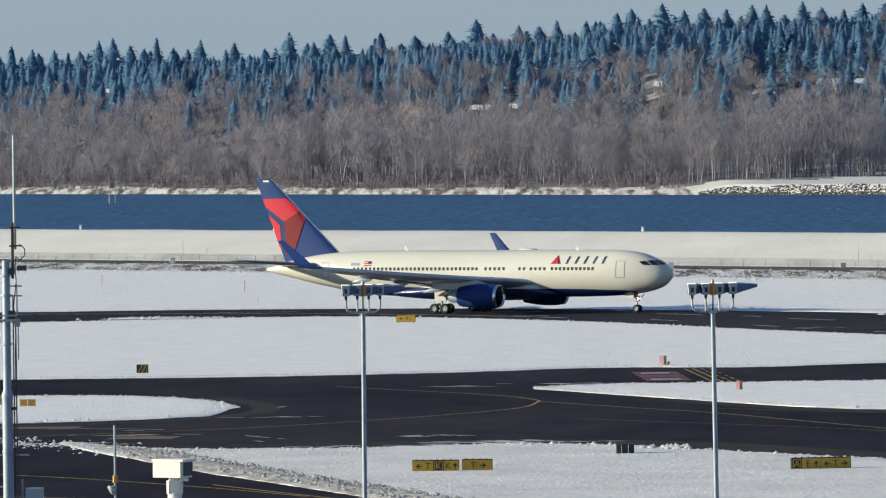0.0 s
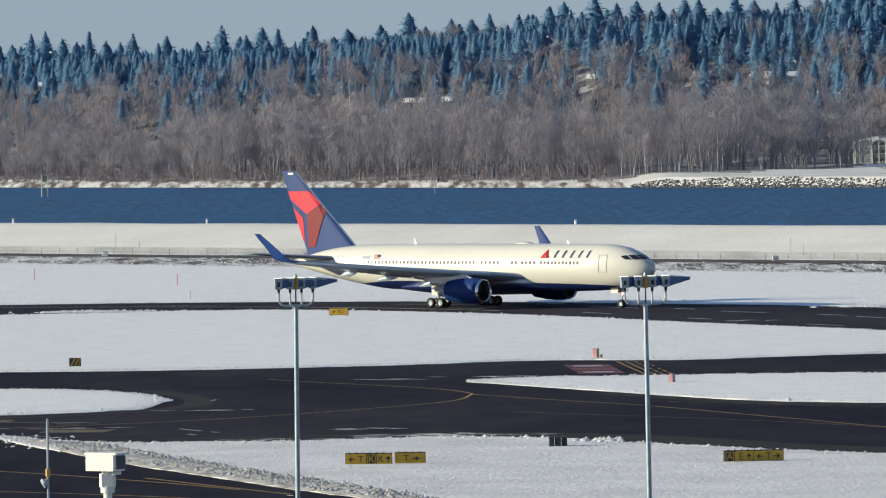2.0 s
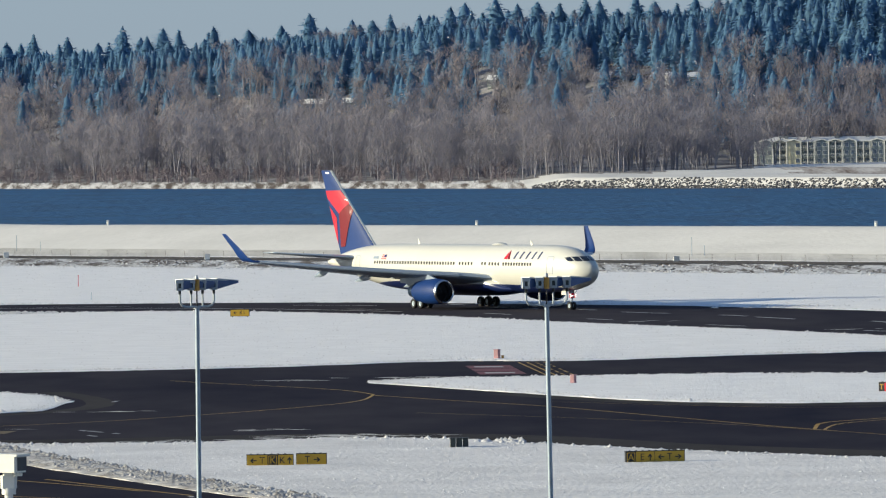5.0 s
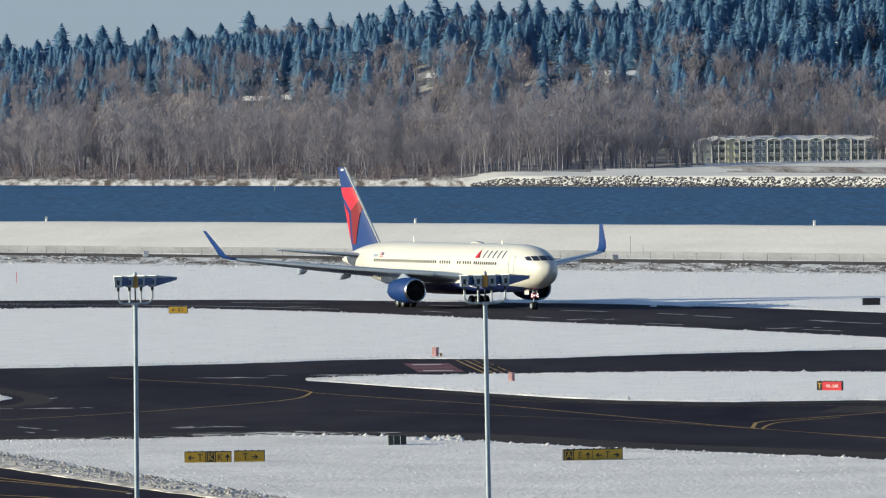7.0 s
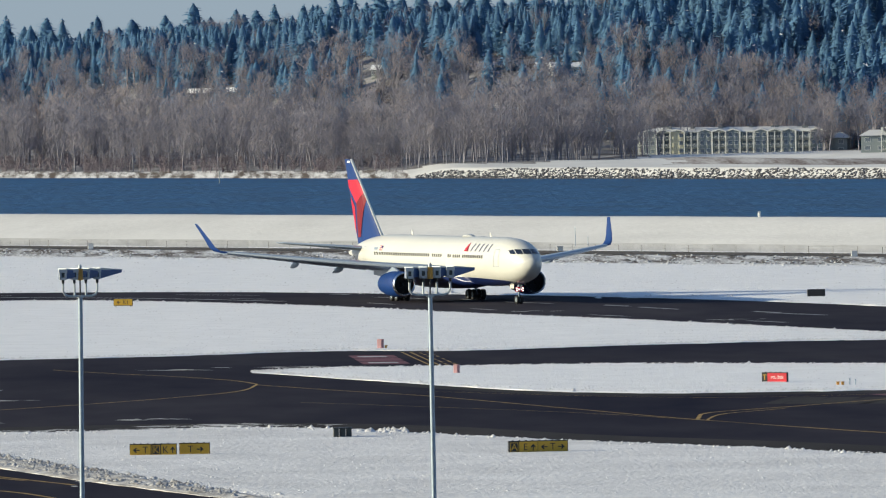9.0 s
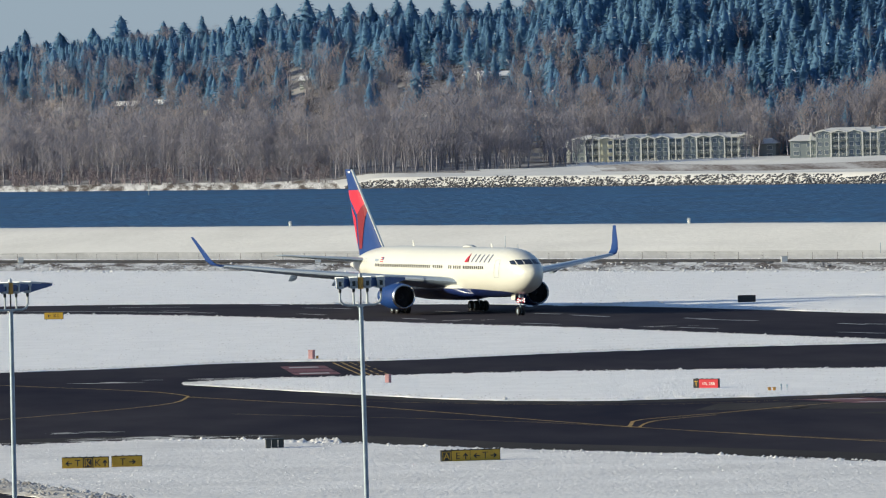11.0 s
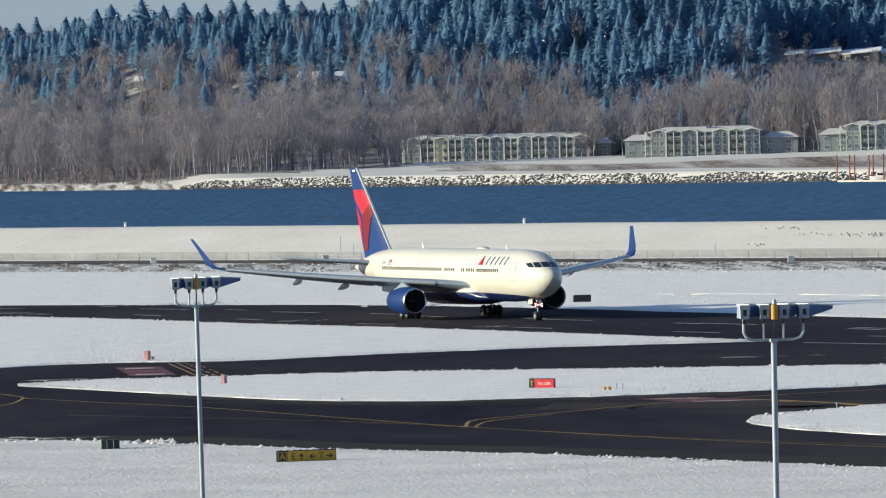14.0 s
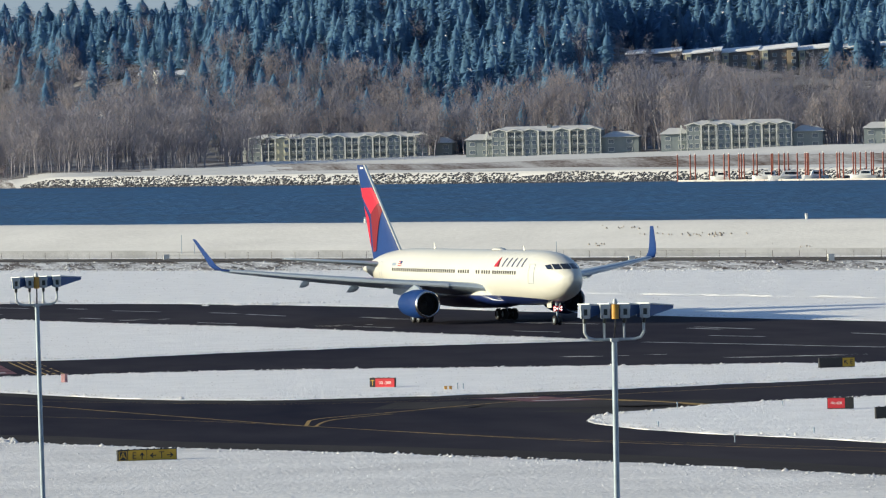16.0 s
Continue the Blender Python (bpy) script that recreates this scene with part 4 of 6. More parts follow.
        b = Build()
        b.lathe([(0.12, 1.22), (0.5, 1.36), (1.2, 1.45), (2.4, 1.46), (3.6, 1.38), (5.2, 1.14), (5.2, 1.06), (3.6, 1.1)], (0, 0, 0), (-1, 0, 0), 40)
        part("cowl", b, PLANE_BLUE, eng, smooth=True)
        b = Build()
        b.lathe([(0.9, 1.1), (0.3, 1.09), (0.06, 1.15), (0.0, 1.22), (0.05, 1.29), (0.2, 1.335), (0.32, 1.345)], (0, 0, 0), (-1, 0, 0), 40)
        part("inlet_lip", b, BARE_METAL, eng, "bare metal inlet lip", smooth=True)
        b = Build()
        b.lathe([(0.55, 1.10), (1.3, 1.12), (1.32, 0.4)], (0, 0, 0), (-1, 0, 0), 32)
        part("inlet", b, DARK_METAL, eng, smooth=True)
        b = Build()
        b.add([(-1.1, 0.3, 0), (-1.25, 0.3, 0.09), (-1.3, 1.08, 0.22), (-1.08, 1.1, 0), (-1.11, 0.3, -0.01), (-1.26, 0.3, 0.08), (-1.31, 1.08, 0.21), (-1.09, 1.1, -0.01)], [(0, 1, 2, 3), (7, 6, 5, 4), (0, 4, 5, 1), (1, 5, 6, 2), (2, 6, 7, 3), (3, 7, 4, 0)])
        blade = b.mesh("fan_blade", DARK_METAL)
        for k in range(30):
            ob = new("fan_blade", blade)
            ob.parent = eng
            ob.rotation_euler = (2 * math.pi * k / 30, 0, 0)
        b = Build()
        b.lathe([(0.62, 0.01), (0.75, 0.12), (1.1, 0.3), (1.3, 0.36)], (0, 0, 0), (-1, 0, 0), 20)
        part("spinner", b, DARK_METAL, eng, smooth=True)
        b = Build()
        b.lathe([(4.4, 0.92), (5.4, 0.86), (6.6, 0.66), (6.6, 0.58), (6.0, 0.5)], (0, 0, 0), (-1, 0, 0), 28)
        part("core_nozzle", b, GALV, eng, "bare metal exhaust nozzle", smooth=True)
        b = Build()
        b.lathe([(6.0, 0.5), (6.6, 0.42), (7.5, 0.04)], (0, 0, 0), (-1, 0, 0), 20)
        part("exhaust_cone", b, DARK_METAL, eng, smooth=True)
        b = Build()
        b.loft([[(-1.6, -0.16, 1.3), (-1.6, 0.16, 1.3), (-1.7, 0.12, 1.45), (-1.7, -0.12, 1.45)], [(-3.5, -0.2, 1.2), (-3.5, 0.2, 1.2), (-3.4, 0.2, 2.0), (-3.4, -0.2, 2.0)], [(-6.2, -0.2, 0.75), (-6.2, 0.2, 0.75), (-6.2, 0.2, 1.8), (-6.2, -0.2, 1.8)], [(-9.0, -0.08, 0.95), (-9.0, 0.08, 0.95), (-9.0, 0.08, 1.7), (-9.0, -0.08, 1.7)]])
        part("pylon", b, PLANE_GREY, eng, "pale grey pylon")
        # main gear
        gy = side * 4.65
        gear = new("main_gear")
        gear.parent = top
        gear.location = (GEAR_X, gy, 0)
        tagged(gear, "four-wheel main landing gear")
        b = Build()
        b.tube((0, 0, 0.6), (0, 0, 1.7), 0.14, n=12).tube((0, 0, 1.5), (0.1, side * 0.25, 3.2), 0.23, n=12)
        b.tube((0, 0, 1.6), (0.2, -side * 1.6, 2.7), 0.09, n=8)
        part("strut", b, GALV, gear, smooth=True)
        b = Build()
        b.tube((-0.78, 0, 0.585), (0.78, 0, 0.585), 0.13, n=10)
        for dx in (-0.71, 0.71):
            b.tube((dx, -0.5, 0.585), (dx, 0.5, 0.585), 0.09, n=10)
        part("bogie_beam", b, DARK_METAL, gear, smooth=True)
        b = Build()
        b.box((-0.05, side * 0.35, 2.1), (1.5, 0.05, 1.3), bevel=0.02)
        part("gear_door", b, PLANE_WHITE, gear)
        for dx in (-0.71, 0.71):
            for dy in (-0.57, 0.57):
                WHEELS.append((wheel(top, GEAR_X + dx, gy + dy, 0.585, 0.43), 0.585))
        # landing light bay in the wing root
        b = Build()
        b.box((-18.6, side * 2.95, 3.75), (0.1, 0.5, 0.22), bevel=0.03)
        part("landing_light", b, BARE_METAL, top, "bright metal landing light in the wing root")
    # nose gear
    gear = new("nose_gear")
    gear.parent = top
    gear.location = (NOSE_GEAR_X, 0, 0)
    tagged(gear, "two-wheel nose gear with lit taxi lights")
    b = Build()
    b.tube((0, 0, 0.45), (0, 0, 1.4), 0.09, n=12).tube((0, 0, 1.3), (-0.1, 0, 2.3), 0.15, n=12).tube((0, -0.32, 0.46), (0, 0.32, 0.46), 0.07, n=10)
    b.tube((0.1, 0, 1.3), (0.9, 0, 2.15), 0.06, n=8)
    part("strut", b, GALV, gear, smooth=True)
    for s in (-1, 1):
        b = Build()
        b.box((-0.75, s * 0.5, 1.95), (1.1, 0.04, 0.5), bevel=0.02)
        part("gear_door", b, PLANE_WHITE, gear)
    lit = glowing("lit taxi lamp", (1.0, 0.82, 0.75), 1.3)
    b = Build()
    b.box((0.16, 0, 1.62), (0.10, 0.9, 0.56), bevel=0.03)
    part("light_bracket", b, PLANE_RED, gear, "red and white light bracket")
    for y in (-0.36, -0.12, 0.12, 0.36):
        for z in (1.5, 1.74) if abs(y) > 0.2 else (1.62,):
            b = Build()
            b.tube((0.22, y, z), (0.28, y, z), 0.085, n=14)
            part("taxi_light", b, lit, gear, "lit round taxi light")
    for s in (-1, 1):
        WHEELS.append((wheel(top, NOSE_GEAR_X, s * 0.24, 0.47, 0.30), 0.47))
    return top


AIRLINER = airliner()
# seconds, nose x, nose y, turn
TAXI = [(0, 26.57, 847.6, -29.04), (2, 31.62, 833.0, -40.16), (4, 34.86, 826.7, -51.47), (6.5, 36.83, 816.2, -64.07),
        (9, 40.93, 801.3, -69.62), (11.5, 49.86, 779.5, -70.81), (14, 64.11, 747.4, -71.47), (16, 78.75, 713.0, -72.37)]


def motions():
    """The airliner rolls and turns; its wheels turn with the way they cover."""
    walk(AIRLINER, [(t, pose(x, y, 0.02, 0, 0, a)) for t, x, y, a in TAXI])
    tt = np.array([r[0] for r in TAXI], float)
    rest = [(w, r, w.location.copy()) for w, r in WHEELS]
    for w, r, home in rest:
        rolled, last, rows = 0.0, None, []
        for k in range(0, 241):
            t = k / 15
            x, y, a = (float(smooth_curve(tt, [row[i] for row in TAXI], t)) for i in (1, 2, 3))
            here = Vector((x, y)) + Vector((math.cos(radians(a)), math.sin(radians(a)))) * home.x - Vector((-math.sin(radians(a)), math.cos(radians(a)))) * 0
            if last is not None:
                rolled += (here - last).dot(Vector((math.cos(radians(a)), math.sin(radians(a))))) / r
            last = here
            rows.append((t, Matrix.LocRotScale(home, Euler((0, rolled, 0)), None)))
        walk(w, rows)


# ---- masts, lamps and signs ----
def flood_mast(x, y, turn, width, lean, label):
    """A 15 m pole with four shoebox floodlights on a cradle and an amber beacon."""
    top = thing("light_mast", label, "light mast", pose(x - 15 * math.tan(radians(lean)), y, 0, 0, lean, 0) @ pose(0, 0, 0, 0, 0, turn), "apron light masts")
    b = Build()
    b.tube((0, 0, 0), (0, 0, 13.75), 0.105, 0.088, 14).tube((0, 0, 0.0), (0, 0, 0.05), 0.25, n=12)
    part("pole", b, GALV, top, "tall galvanised pole", smooth=True)
    h = width / 2
    b = Build()
    pts = [(-h, 14.5), (-h, 14.0), (-h + 0.1, 13.84), (-h + 0.3, 13.78), (h - 0.3, 13.78), (h - 0.1, 13.84), (h, 14.0), (h, 14.5)]
    for p, q in zip(pts, pts[1:]):
        b.tube((p[0], 0, p[1]), (q[0], 0, q[1]), 0.045, n=8)
    for u in (-h / 3, h / 3):
        b.tube((u, 0, 13.78), (u, 0, 14.55), 0.04, n=8)
    b.box((0, 0, 13.76), (0.26, 0.2, 0.1), bevel=0.03)
    part("cradle", b, HOUSING, top, "bent grey tube cradle", smooth=True)
    b = Build()
    fx, fy = -0.36 * math.sin(radians(turn)), -0.36 * math.cos(radians(turn))
    b.tube((0, 0, 13.8), (fx, fy, 14.2), 0.03, n=8).tube((fx, fy, 14.18), (fx, fy, 14.6), 0.03, n=8)
    part("beacon_stem", b, DARK_METAL, top)
    b = Build()
    b.lathe([(0, 0.0), (0, 0.115), (0.44, 0.115), (0.46, 0.0)], (fx, fy, 14.42), (0, 0, 1), 14)
    bea = part("beacon", b, ORANGE, top, "amber beacon can", smooth=True)
    b = Build()
    b.lathe([(0, 0.075), (0.08, 0.075), (0.15, 0.045), (0.17, 0.0)], (fx, fy, 14.88), (0, 0, 1), 14)
    part("dome", b, HOUSING, bea, "pale dome", smooth=True)
    aim = Matrix.Rotation(radians(-52 - turn), 3, "Z") @ Matrix.Rotation(radians(-4), 3, "X")
    for i, u in enumerate((-h, -h / 3, h / 3, h)):
        lamp = new("floodlight")
        lamp.parent = top
        lamp.location = (u, 0, 14.68)
        b = Build()
        rot = aim
        pts = [(-0.26, -0.02, -0.22), (0.26, -0.02, -0.22), (0.30, 1.0, 0.08), (-0.30, 1.0, 0.08), (-0.26, -0.02, 0.16), (0.26, -0.02, 0.16), (0.30, 1.0, 0.17), (-0.30, 1.0, 0.17)]
        b.add([rot @ Vector(p) for p in pts], [(0, 3, 2, 1), (4, 5, 6, 7), (0, 1, 5, 4), (1, 2, 6, 5), (2, 3, 7, 6), (3, 0, 4, 7)])
        part("lamp_body", b, HOUSING_SHADE, lamp, "floodlight body coloured by sky-blue shade")
        b = Build()
        lid = [(-0.27, -0.04, 0.165), (0.27, -0.04, 0.165), (0.31, 1.02, 0.175), (-0.31, 1.02, 0.175), (-0.27, -0.04, 0.215), (0.27, -0.04, 0.215), (0.31, 1.02, 0.20), (-0.31, 1.02, 0.20)]
        b.add([rot @ Vector(p) for p in lid], [(0, 3, 2, 1), (4, 5, 6, 7), (0, 1, 5, 4), (1, 2, 6, 5), (2, 3, 7, 6), (3, 0, 4, 7)])
        part("lid", b, HOUSING, lamp, "pale grey floodlight lid")
        unturn = Matrix.Rotation(radians(-turn), 3, "Z")
        b = Build()
        b.box((0, -0.34, 0.12), (0.34, 0.12, 0.14), bevel=0.02).box((-0.10, -0.34, -0.08), (0.10, 0.10, 0.30), bevel=0.015).box((0.11, -0.34, -0.08), (0.08, 0.10, 0.30), bevel=0.015).box((0, -0.34, -0.19), (0.25, 0.10, 0.10), bevel=0.015).box((0, -0.17, 0.10), (0.12, 0.34, 0.10), bevel=0.015)
        b.v = [unturn @ Vector(p) for p in b.v]
        part("bracket", b, HOUSING, lamp, "pale grey slotted bracket")
        # A dark box fills the slot in place of its shade; the stem follows.
        b = Build()
        b.box((0, -0.33, -0.05), (0.13, 0.04, 0.20)).tube((0, -0.30, -0.20), (0, -0.10, -0.36), 0.055, n=8)
        b.v = [unturn @ Vector(p) for p in b.v]
        part("slot_insert", b, BOX_GREEN, lamp, "dark insert for the bracket's shaded slot, with stem")
    return top


flood_mast(-3.2, 292, 40, 1.75, 0.15, "grey steel light mast with four floodlights and amber beacon")
flood_mast(10.5, 287, 18, 1.7, -0.5, "grey steel light mast with four floodlights and amber beacon")
flood_mast(26.0, 225, 0, 1.84, 0.3, "grey steel light mast with wide floodlight cradle and amber beacon")


def words(text, height, mat, parent, m, name="legend"):
    """Lettering in the built-in face as a mesh, centred on m's origin, facing -y."""
    cu = bpy.data.curves.new(name, "FONT")
    cu.body, cu.size, cu.extrude = text, height * 1.38, 0.004
    cu.align_x, cu.align_y = "CENTER", "CENTER"
    tmp = new("tmp", cu)
    dg = bpy.context.evaluated_depsgraph_get()
    me = bpy.data.meshes.new_from_object(tmp.evaluated_get(dg))
    bpy.data.objects.remove(tmp)
    me.materials.clear()
    me.materials.append(mat)
    ob = new(name, me)
    ob.parent = parent
    ob.matrix_basis = m @ pose(0, 0, 0, 90, 0, 0)
    return ob


def arrow(parent, x, y, z, s, turn, mat):
    b = Build()
    t = 0.16 * s
    shape = [(-0.5, -t / 2), (0.12, -t / 2), (0.12, t / 2), (-0.5, t / 2)]
    hd = [(0.5, 0), (0.1, 0.34), (0.1 - 0.2, 0.34), (0.16, 0.0), (0.1 - 0.2, -0.34), (0.1, -0.34)]
    a = radians(turn)

    def put(p, k):
        return (x + s * (p[0] * math.cos(a) - p[1] * math.sin(a)), y - k, z + s * (p[0] * math.sin(a) + p[1] * math.cos(a)))
    shape = [(-0.5, -0.08), (0.3, -0.08), (0.3, 0.08), (-0.5, 0.08)]
    b.add([put(p, 0.0) for p in shape], [(0, 1, 2, 3)])
    b.add([put(p, 0.001) for p in hd], [(0, 1, 2, 3), (0, 3, 4, 5)])
    return part("arrow", b, mat, parent)


def guide_sign(m, panels, height, label, group="taxiway signs", face=0.72):
    """A lit-face taxiway sign: a box on short legs, a face for each panel of (width, ground, marks)."""
    top = thing("taxiway_sign", label, "airfield sign", m, group)
    total = sum(p[0] for p in panels)
    b = Build()
    b.box((0, 0.13, height - face / 2), (total + 0.06, 0.26, face + 0.06), bevel=0.02)
    part("cabinet", b, SIGN_BLACK, top, "black metal cabinet")
    for k in range(max(2, int(total / 0.8))):
        n = max(2, int(total / 0.8))
        b = Build()
        u = -total / 2 + 0.2 + (total - 0.4) * k / (n - 1)
        b.tube((u, 0.13, 0), (u, 0.13, height - face), 0.04, n=8)
        part("leg", b, SIGN_BLACK, top)
    for k in range(int(total / 0.42)):
        b = Build()
        u = -total / 2 + 0.25 + 0.42 * k
        b.box((u, 0.1, height + 0.05), (0.09, 0.12, 0.05), bevel=0.01)
        part("top_clip", b, SIGN_BLACK, top)
    u = -total / 2
    for w, ground, marks in panels:
        mats = {"y": (SIGN_YELLOW, SIGN_BLACK), "k": (SIGN_BLACK, SIGN_YELLOW), "r": (SIGN_RED, SIGN_WHITE), "b": (SIGN_BLACK, SIGN_BLACK)}[ground]
        b = Build()
        b.box((u + w / 2, -0.01, height - face / 2), (w - 0.03, 0.02, face - 0.04), bevel=0.004)
        p = part("sign_face", b, mats[0], top, {"y": "yellow face", "k": "black face", "r": "red face", "b": "black blank face"}[ground])
        for kind, dx, val in marks:
            if kind == "w":
                words(val, 0.42 if len(val) < 3 else 0.42 * min(1, w / 2.9), mats[1], p, Matrix.Translation((u + w / 2 + dx, -0.026, height - face / 2)))
            elif kind == "a":
                arrow(p, u + w / 2 + dx, -0.026, height - face / 2, 0.42, val, mats[1])
            elif kind == "bar":
                b = Build()
                b.box((u + w / 2 + dx, -0.026, height - face / 2), (val, 0.006, 0.36))
                part("legend_bar", b, mats[1], p)
            elif kind == "o":
                for q in ((0, 0.28, 0.5, 0.04), (0, -0.28, 0.5, 0.04), (-0.24, 0, 0.04, 0.56), (0.24, 0, 0.04, 0.56)):
                    b = Build()
                    b.box((u + w / 2 + q[0], -0.026, height - face / 2 + q[1]), (q[2], 0.006, q[3]))
                    part("legend_border", b, mats[1], p)
        u += w
    return top


Y = "y"
guide_sign(pose(-0.6, 452, -0.04, 0, 0, 0), [(1.28, Y, [("a", -0.25, 180), ("w", 0.3, "T")]), (0.62, "k", [("w", 0, "K"), ("o", 0, 0)]), (0.95, Y, [("w", -0.2, "K"), ("a", 0.25, 90)])], 0.82, "yellow and black taxiway sign reading T, K, K, in snow")
guide_sign(pose(1.95, 452.6, -0.04, 0, 0, 0), [(1.85, Y, [("w", -0.25, "T"), ("a", 0.35, 0)])], 0.82, "yellow taxiway sign reading T with an arrow, in snow")
guide_sign(pose(23.0, 449.5, -0.04, 0, 0, 13), [(0.62, "k", [("w", 0, "A"), ("o", 0, 0)]), (1.2, Y, [("w", -0.2, "E"), ("a", 0.3, 90)]), (1.9, Y, [("a", -0.55, 180), ("w", 0, "T"), ("a", 0.55, 0)])], 0.82, "black and yellow taxiway sign reading A, E, T, in snow")
guide_sign(pose(-4.2, 811, 0.1, 0, 0, -8), [(2.06, Y, [("a", -0.5, 180), ("w", 0.3, "K1")])], 0.88, "yellow taxiway sign reading K1 beside the runway")
guide_sign(pose(84.4, 577, 0.1, 0, 0, 14), [(1.95, "b", []), (1.05, Y, [("a", -0.25, 135), ("w", 0.25, "E")])], 0.82, "taxiway sign with a blank black panel and a yellow E panel")
guide_sign(pose(46.85, 561, -0.04, 0, 0, -27), [(0.44, "k", [("w", 0, "T")]), (1.6, "r", [("w", 0, "10L-28R")])], 0.85, "black and red runway sign reading T, 10L-28R, in snow", "runway signs")
guide_sign(pose(73.0, 498, 0.1, 0, 0, -14), [(1.2, "r", [("w", 0, "10L-28R")]), (0.55, "k", [])], 0.80, "red and black runway sign reading 10L-28R, half in snow", "runway signs")
guide_sign(pose(73.2, 819, 0.1, 0, 0, 6), [(1.95, "b", [])], 0.78, "black back of a runway distance sign in snow", "distance signs")
guide_sign(pose(73.9, 481, 0.1, 0, 0, 6), [(2.1, "b", [])], 0.78, "black back of an airfield sign in snow", "distance signs")
guide_sign(pose(-66, 1150, 0.05, 0, 0, 0), [(1.5, "b", [("bar", 0, 0.3)])], 1.1, "small black distance sign by the levee road", "distance signs")
guide_sign(pose(-34.9, 571, 0.1, 0, 0, 0), [(0.8, Y, [("w", 0, "E")])], 0.9, "yellow taxiway sign reading E behind a mast")


def striped_board(x, y):
    top = thing("striped_board", "black and yellow diagonally striped board in snow", "marker board", pose(x, y, 0.1))
    b = Build()
    b.box((0, 0.03, 0.45), (1.04, 0.05, 0.74), bevel=0.01)
    p = part("board", b, SIGN_BLACK, top)
    for k in range(3):
        u = -0.46 + 0.34 * k
        b = Build()
        b.add([(u, 0, 0.1), (u + 0.17, 0, 0.1), (min(u + 0.55, 0.5), 0, 0.8), (min(u + 0.38, 0.5), 0, 0.8)], [(0, 1, 2, 3)])
        part("stripe", b, YELLOW, p, "dull yellow stripe")
    for u in (-0.4, 0.4):
        b = Build()
        b.tube((u, 0.06, -0.1), (u, 0.06, 0.4), 0.03, n=8)
        part("leg", b, GALV, top)


striped_board(-26.6, 647)


def cabinet_box(x, y, w, d, h, mat, label, category, name, turn=0):
    top = thing(name, label, category, pose(x, y, 0.08, 0, 0, turn))
    b = Build()
    b.box((0, 0, h / 2), (w, d, h), bevel=0.03)
    part("body", b, mat, top)
    b = Build()
    b.box((0, 0, h + 0.02), (w + 0.06, d + 0.06, 0.04), bevel=0.03)
    part("lid", b, mat, top)
    b = Build()
    b.box((0, -d / 2 - 0.012, h * 0.5), (w * 0.8, 0.02, h * 0.8), bevel=0.005)
    part("door", b, mat, top)
    return top


cabinet_box(19.5, 655, 0.5, 0.4, 0.8, PINK, "faded red guard-light cabinet beside the hold line", "guard light", "guard_light", -30)
cabinet_box(23.65, 589.5, 0.4, 0.4, 0.68, PINK, "faded red guard-light cabinet in snow", "guard light", "guard_light", -30)
for k, (dx, w) in enumerate(((-0.42, 0.36), (0, 0.4), (0.42, 0.36))):
    cabinet_box(11.6 + dx, 474 + 0.3 * k, w, 0.5, 0.6, BOX_GREEN, "dark utility cabinet standing in snow", "utility cabinet", "utility_cabinet")
for u in (-0.35, 0.3):
    cabinet_box(-32.4 + u, 571, 0.58, 0.3, 0.52, ORANGE, "amber-yellow marker box in snow", "marker box", "marker_box")
for x, y in ((51.0, 553.2), (51.35, 553.0), (20.0, 655.2)):
    cabinet_box(x, y, 0.22, 0.22, 0.25, ORANGE, "small orange runway light housing", "runway light", "runway_light")


def post(x, y, h, mat, label, name="marker_post", r=0.03, z=0.0, cap=None):
    top = thing(name, label, "post", pose(x, y, z))
    b = Build()
    b.tube((0, 0, -0.2), (0, 0, h), r, n=6)
    part("stem", b, mat, top)
    b = Build()
    c = cap or (0.10, 0.08, 0.16)
    b.box((0, 0, h + c[2] / 2), c, bevel=0.02)
    part("head", b, mat, top)
    return top


for x, y in ((-48.3, 1039.8), (-26.8, 990)):
    post(x, y, 1.4, SIGN_RED, "thin red marker pole in the snow", r=0.045)
for x, y, h in ((51.9, 553.2, 0.45), (52.3, 552.8, 0.4), (-23, 909, 0.8), (88, 742, 0.7), (60, 455, 0.4), (70, 505, 0.35), (63, 508, 0.35), (66, 462, 0.35), (58, 478, 0.3)):
    post(x, y, h, GALV, "small edge-light stake in snow", name="edge_light", r=0.035)
for x, r in ((32.2, 0), (-28.8, 0), (90.7, 0), (148.2, 0), (-90, 0), (205, 0), (-64, 0)):
    post(x, at_row(x, 1221), 0.55, TRIM_WHITE, "white marker on the levee crest", name="levee_marker", r=0.22, z=4.95, cap=(0.4, 0.4, 0.25))
for x, y in ((-11.2, 1180), (34.7, 1122), (98.4, 1040), (118.9, 1006), (143.7, 986), (60, 1103), (-45, 1222)):
    cabinet_box(x, y, 0.9, 0.4, 0.85, TRIM_WHITE, "white notice board at the levee foot", "notice board", "notice_board")
for x, h in ((-44, 2.6), (-39.8, 1.5), (62.9, 2.8), (64.7, 1.5), (113.4, 1.5)):
    post(x, at_row(x, 1190), h, GALV, "thin grey pole on the levee slope", name="levee_pole", r=0.05, z=land(x, 1190) - 0.1)


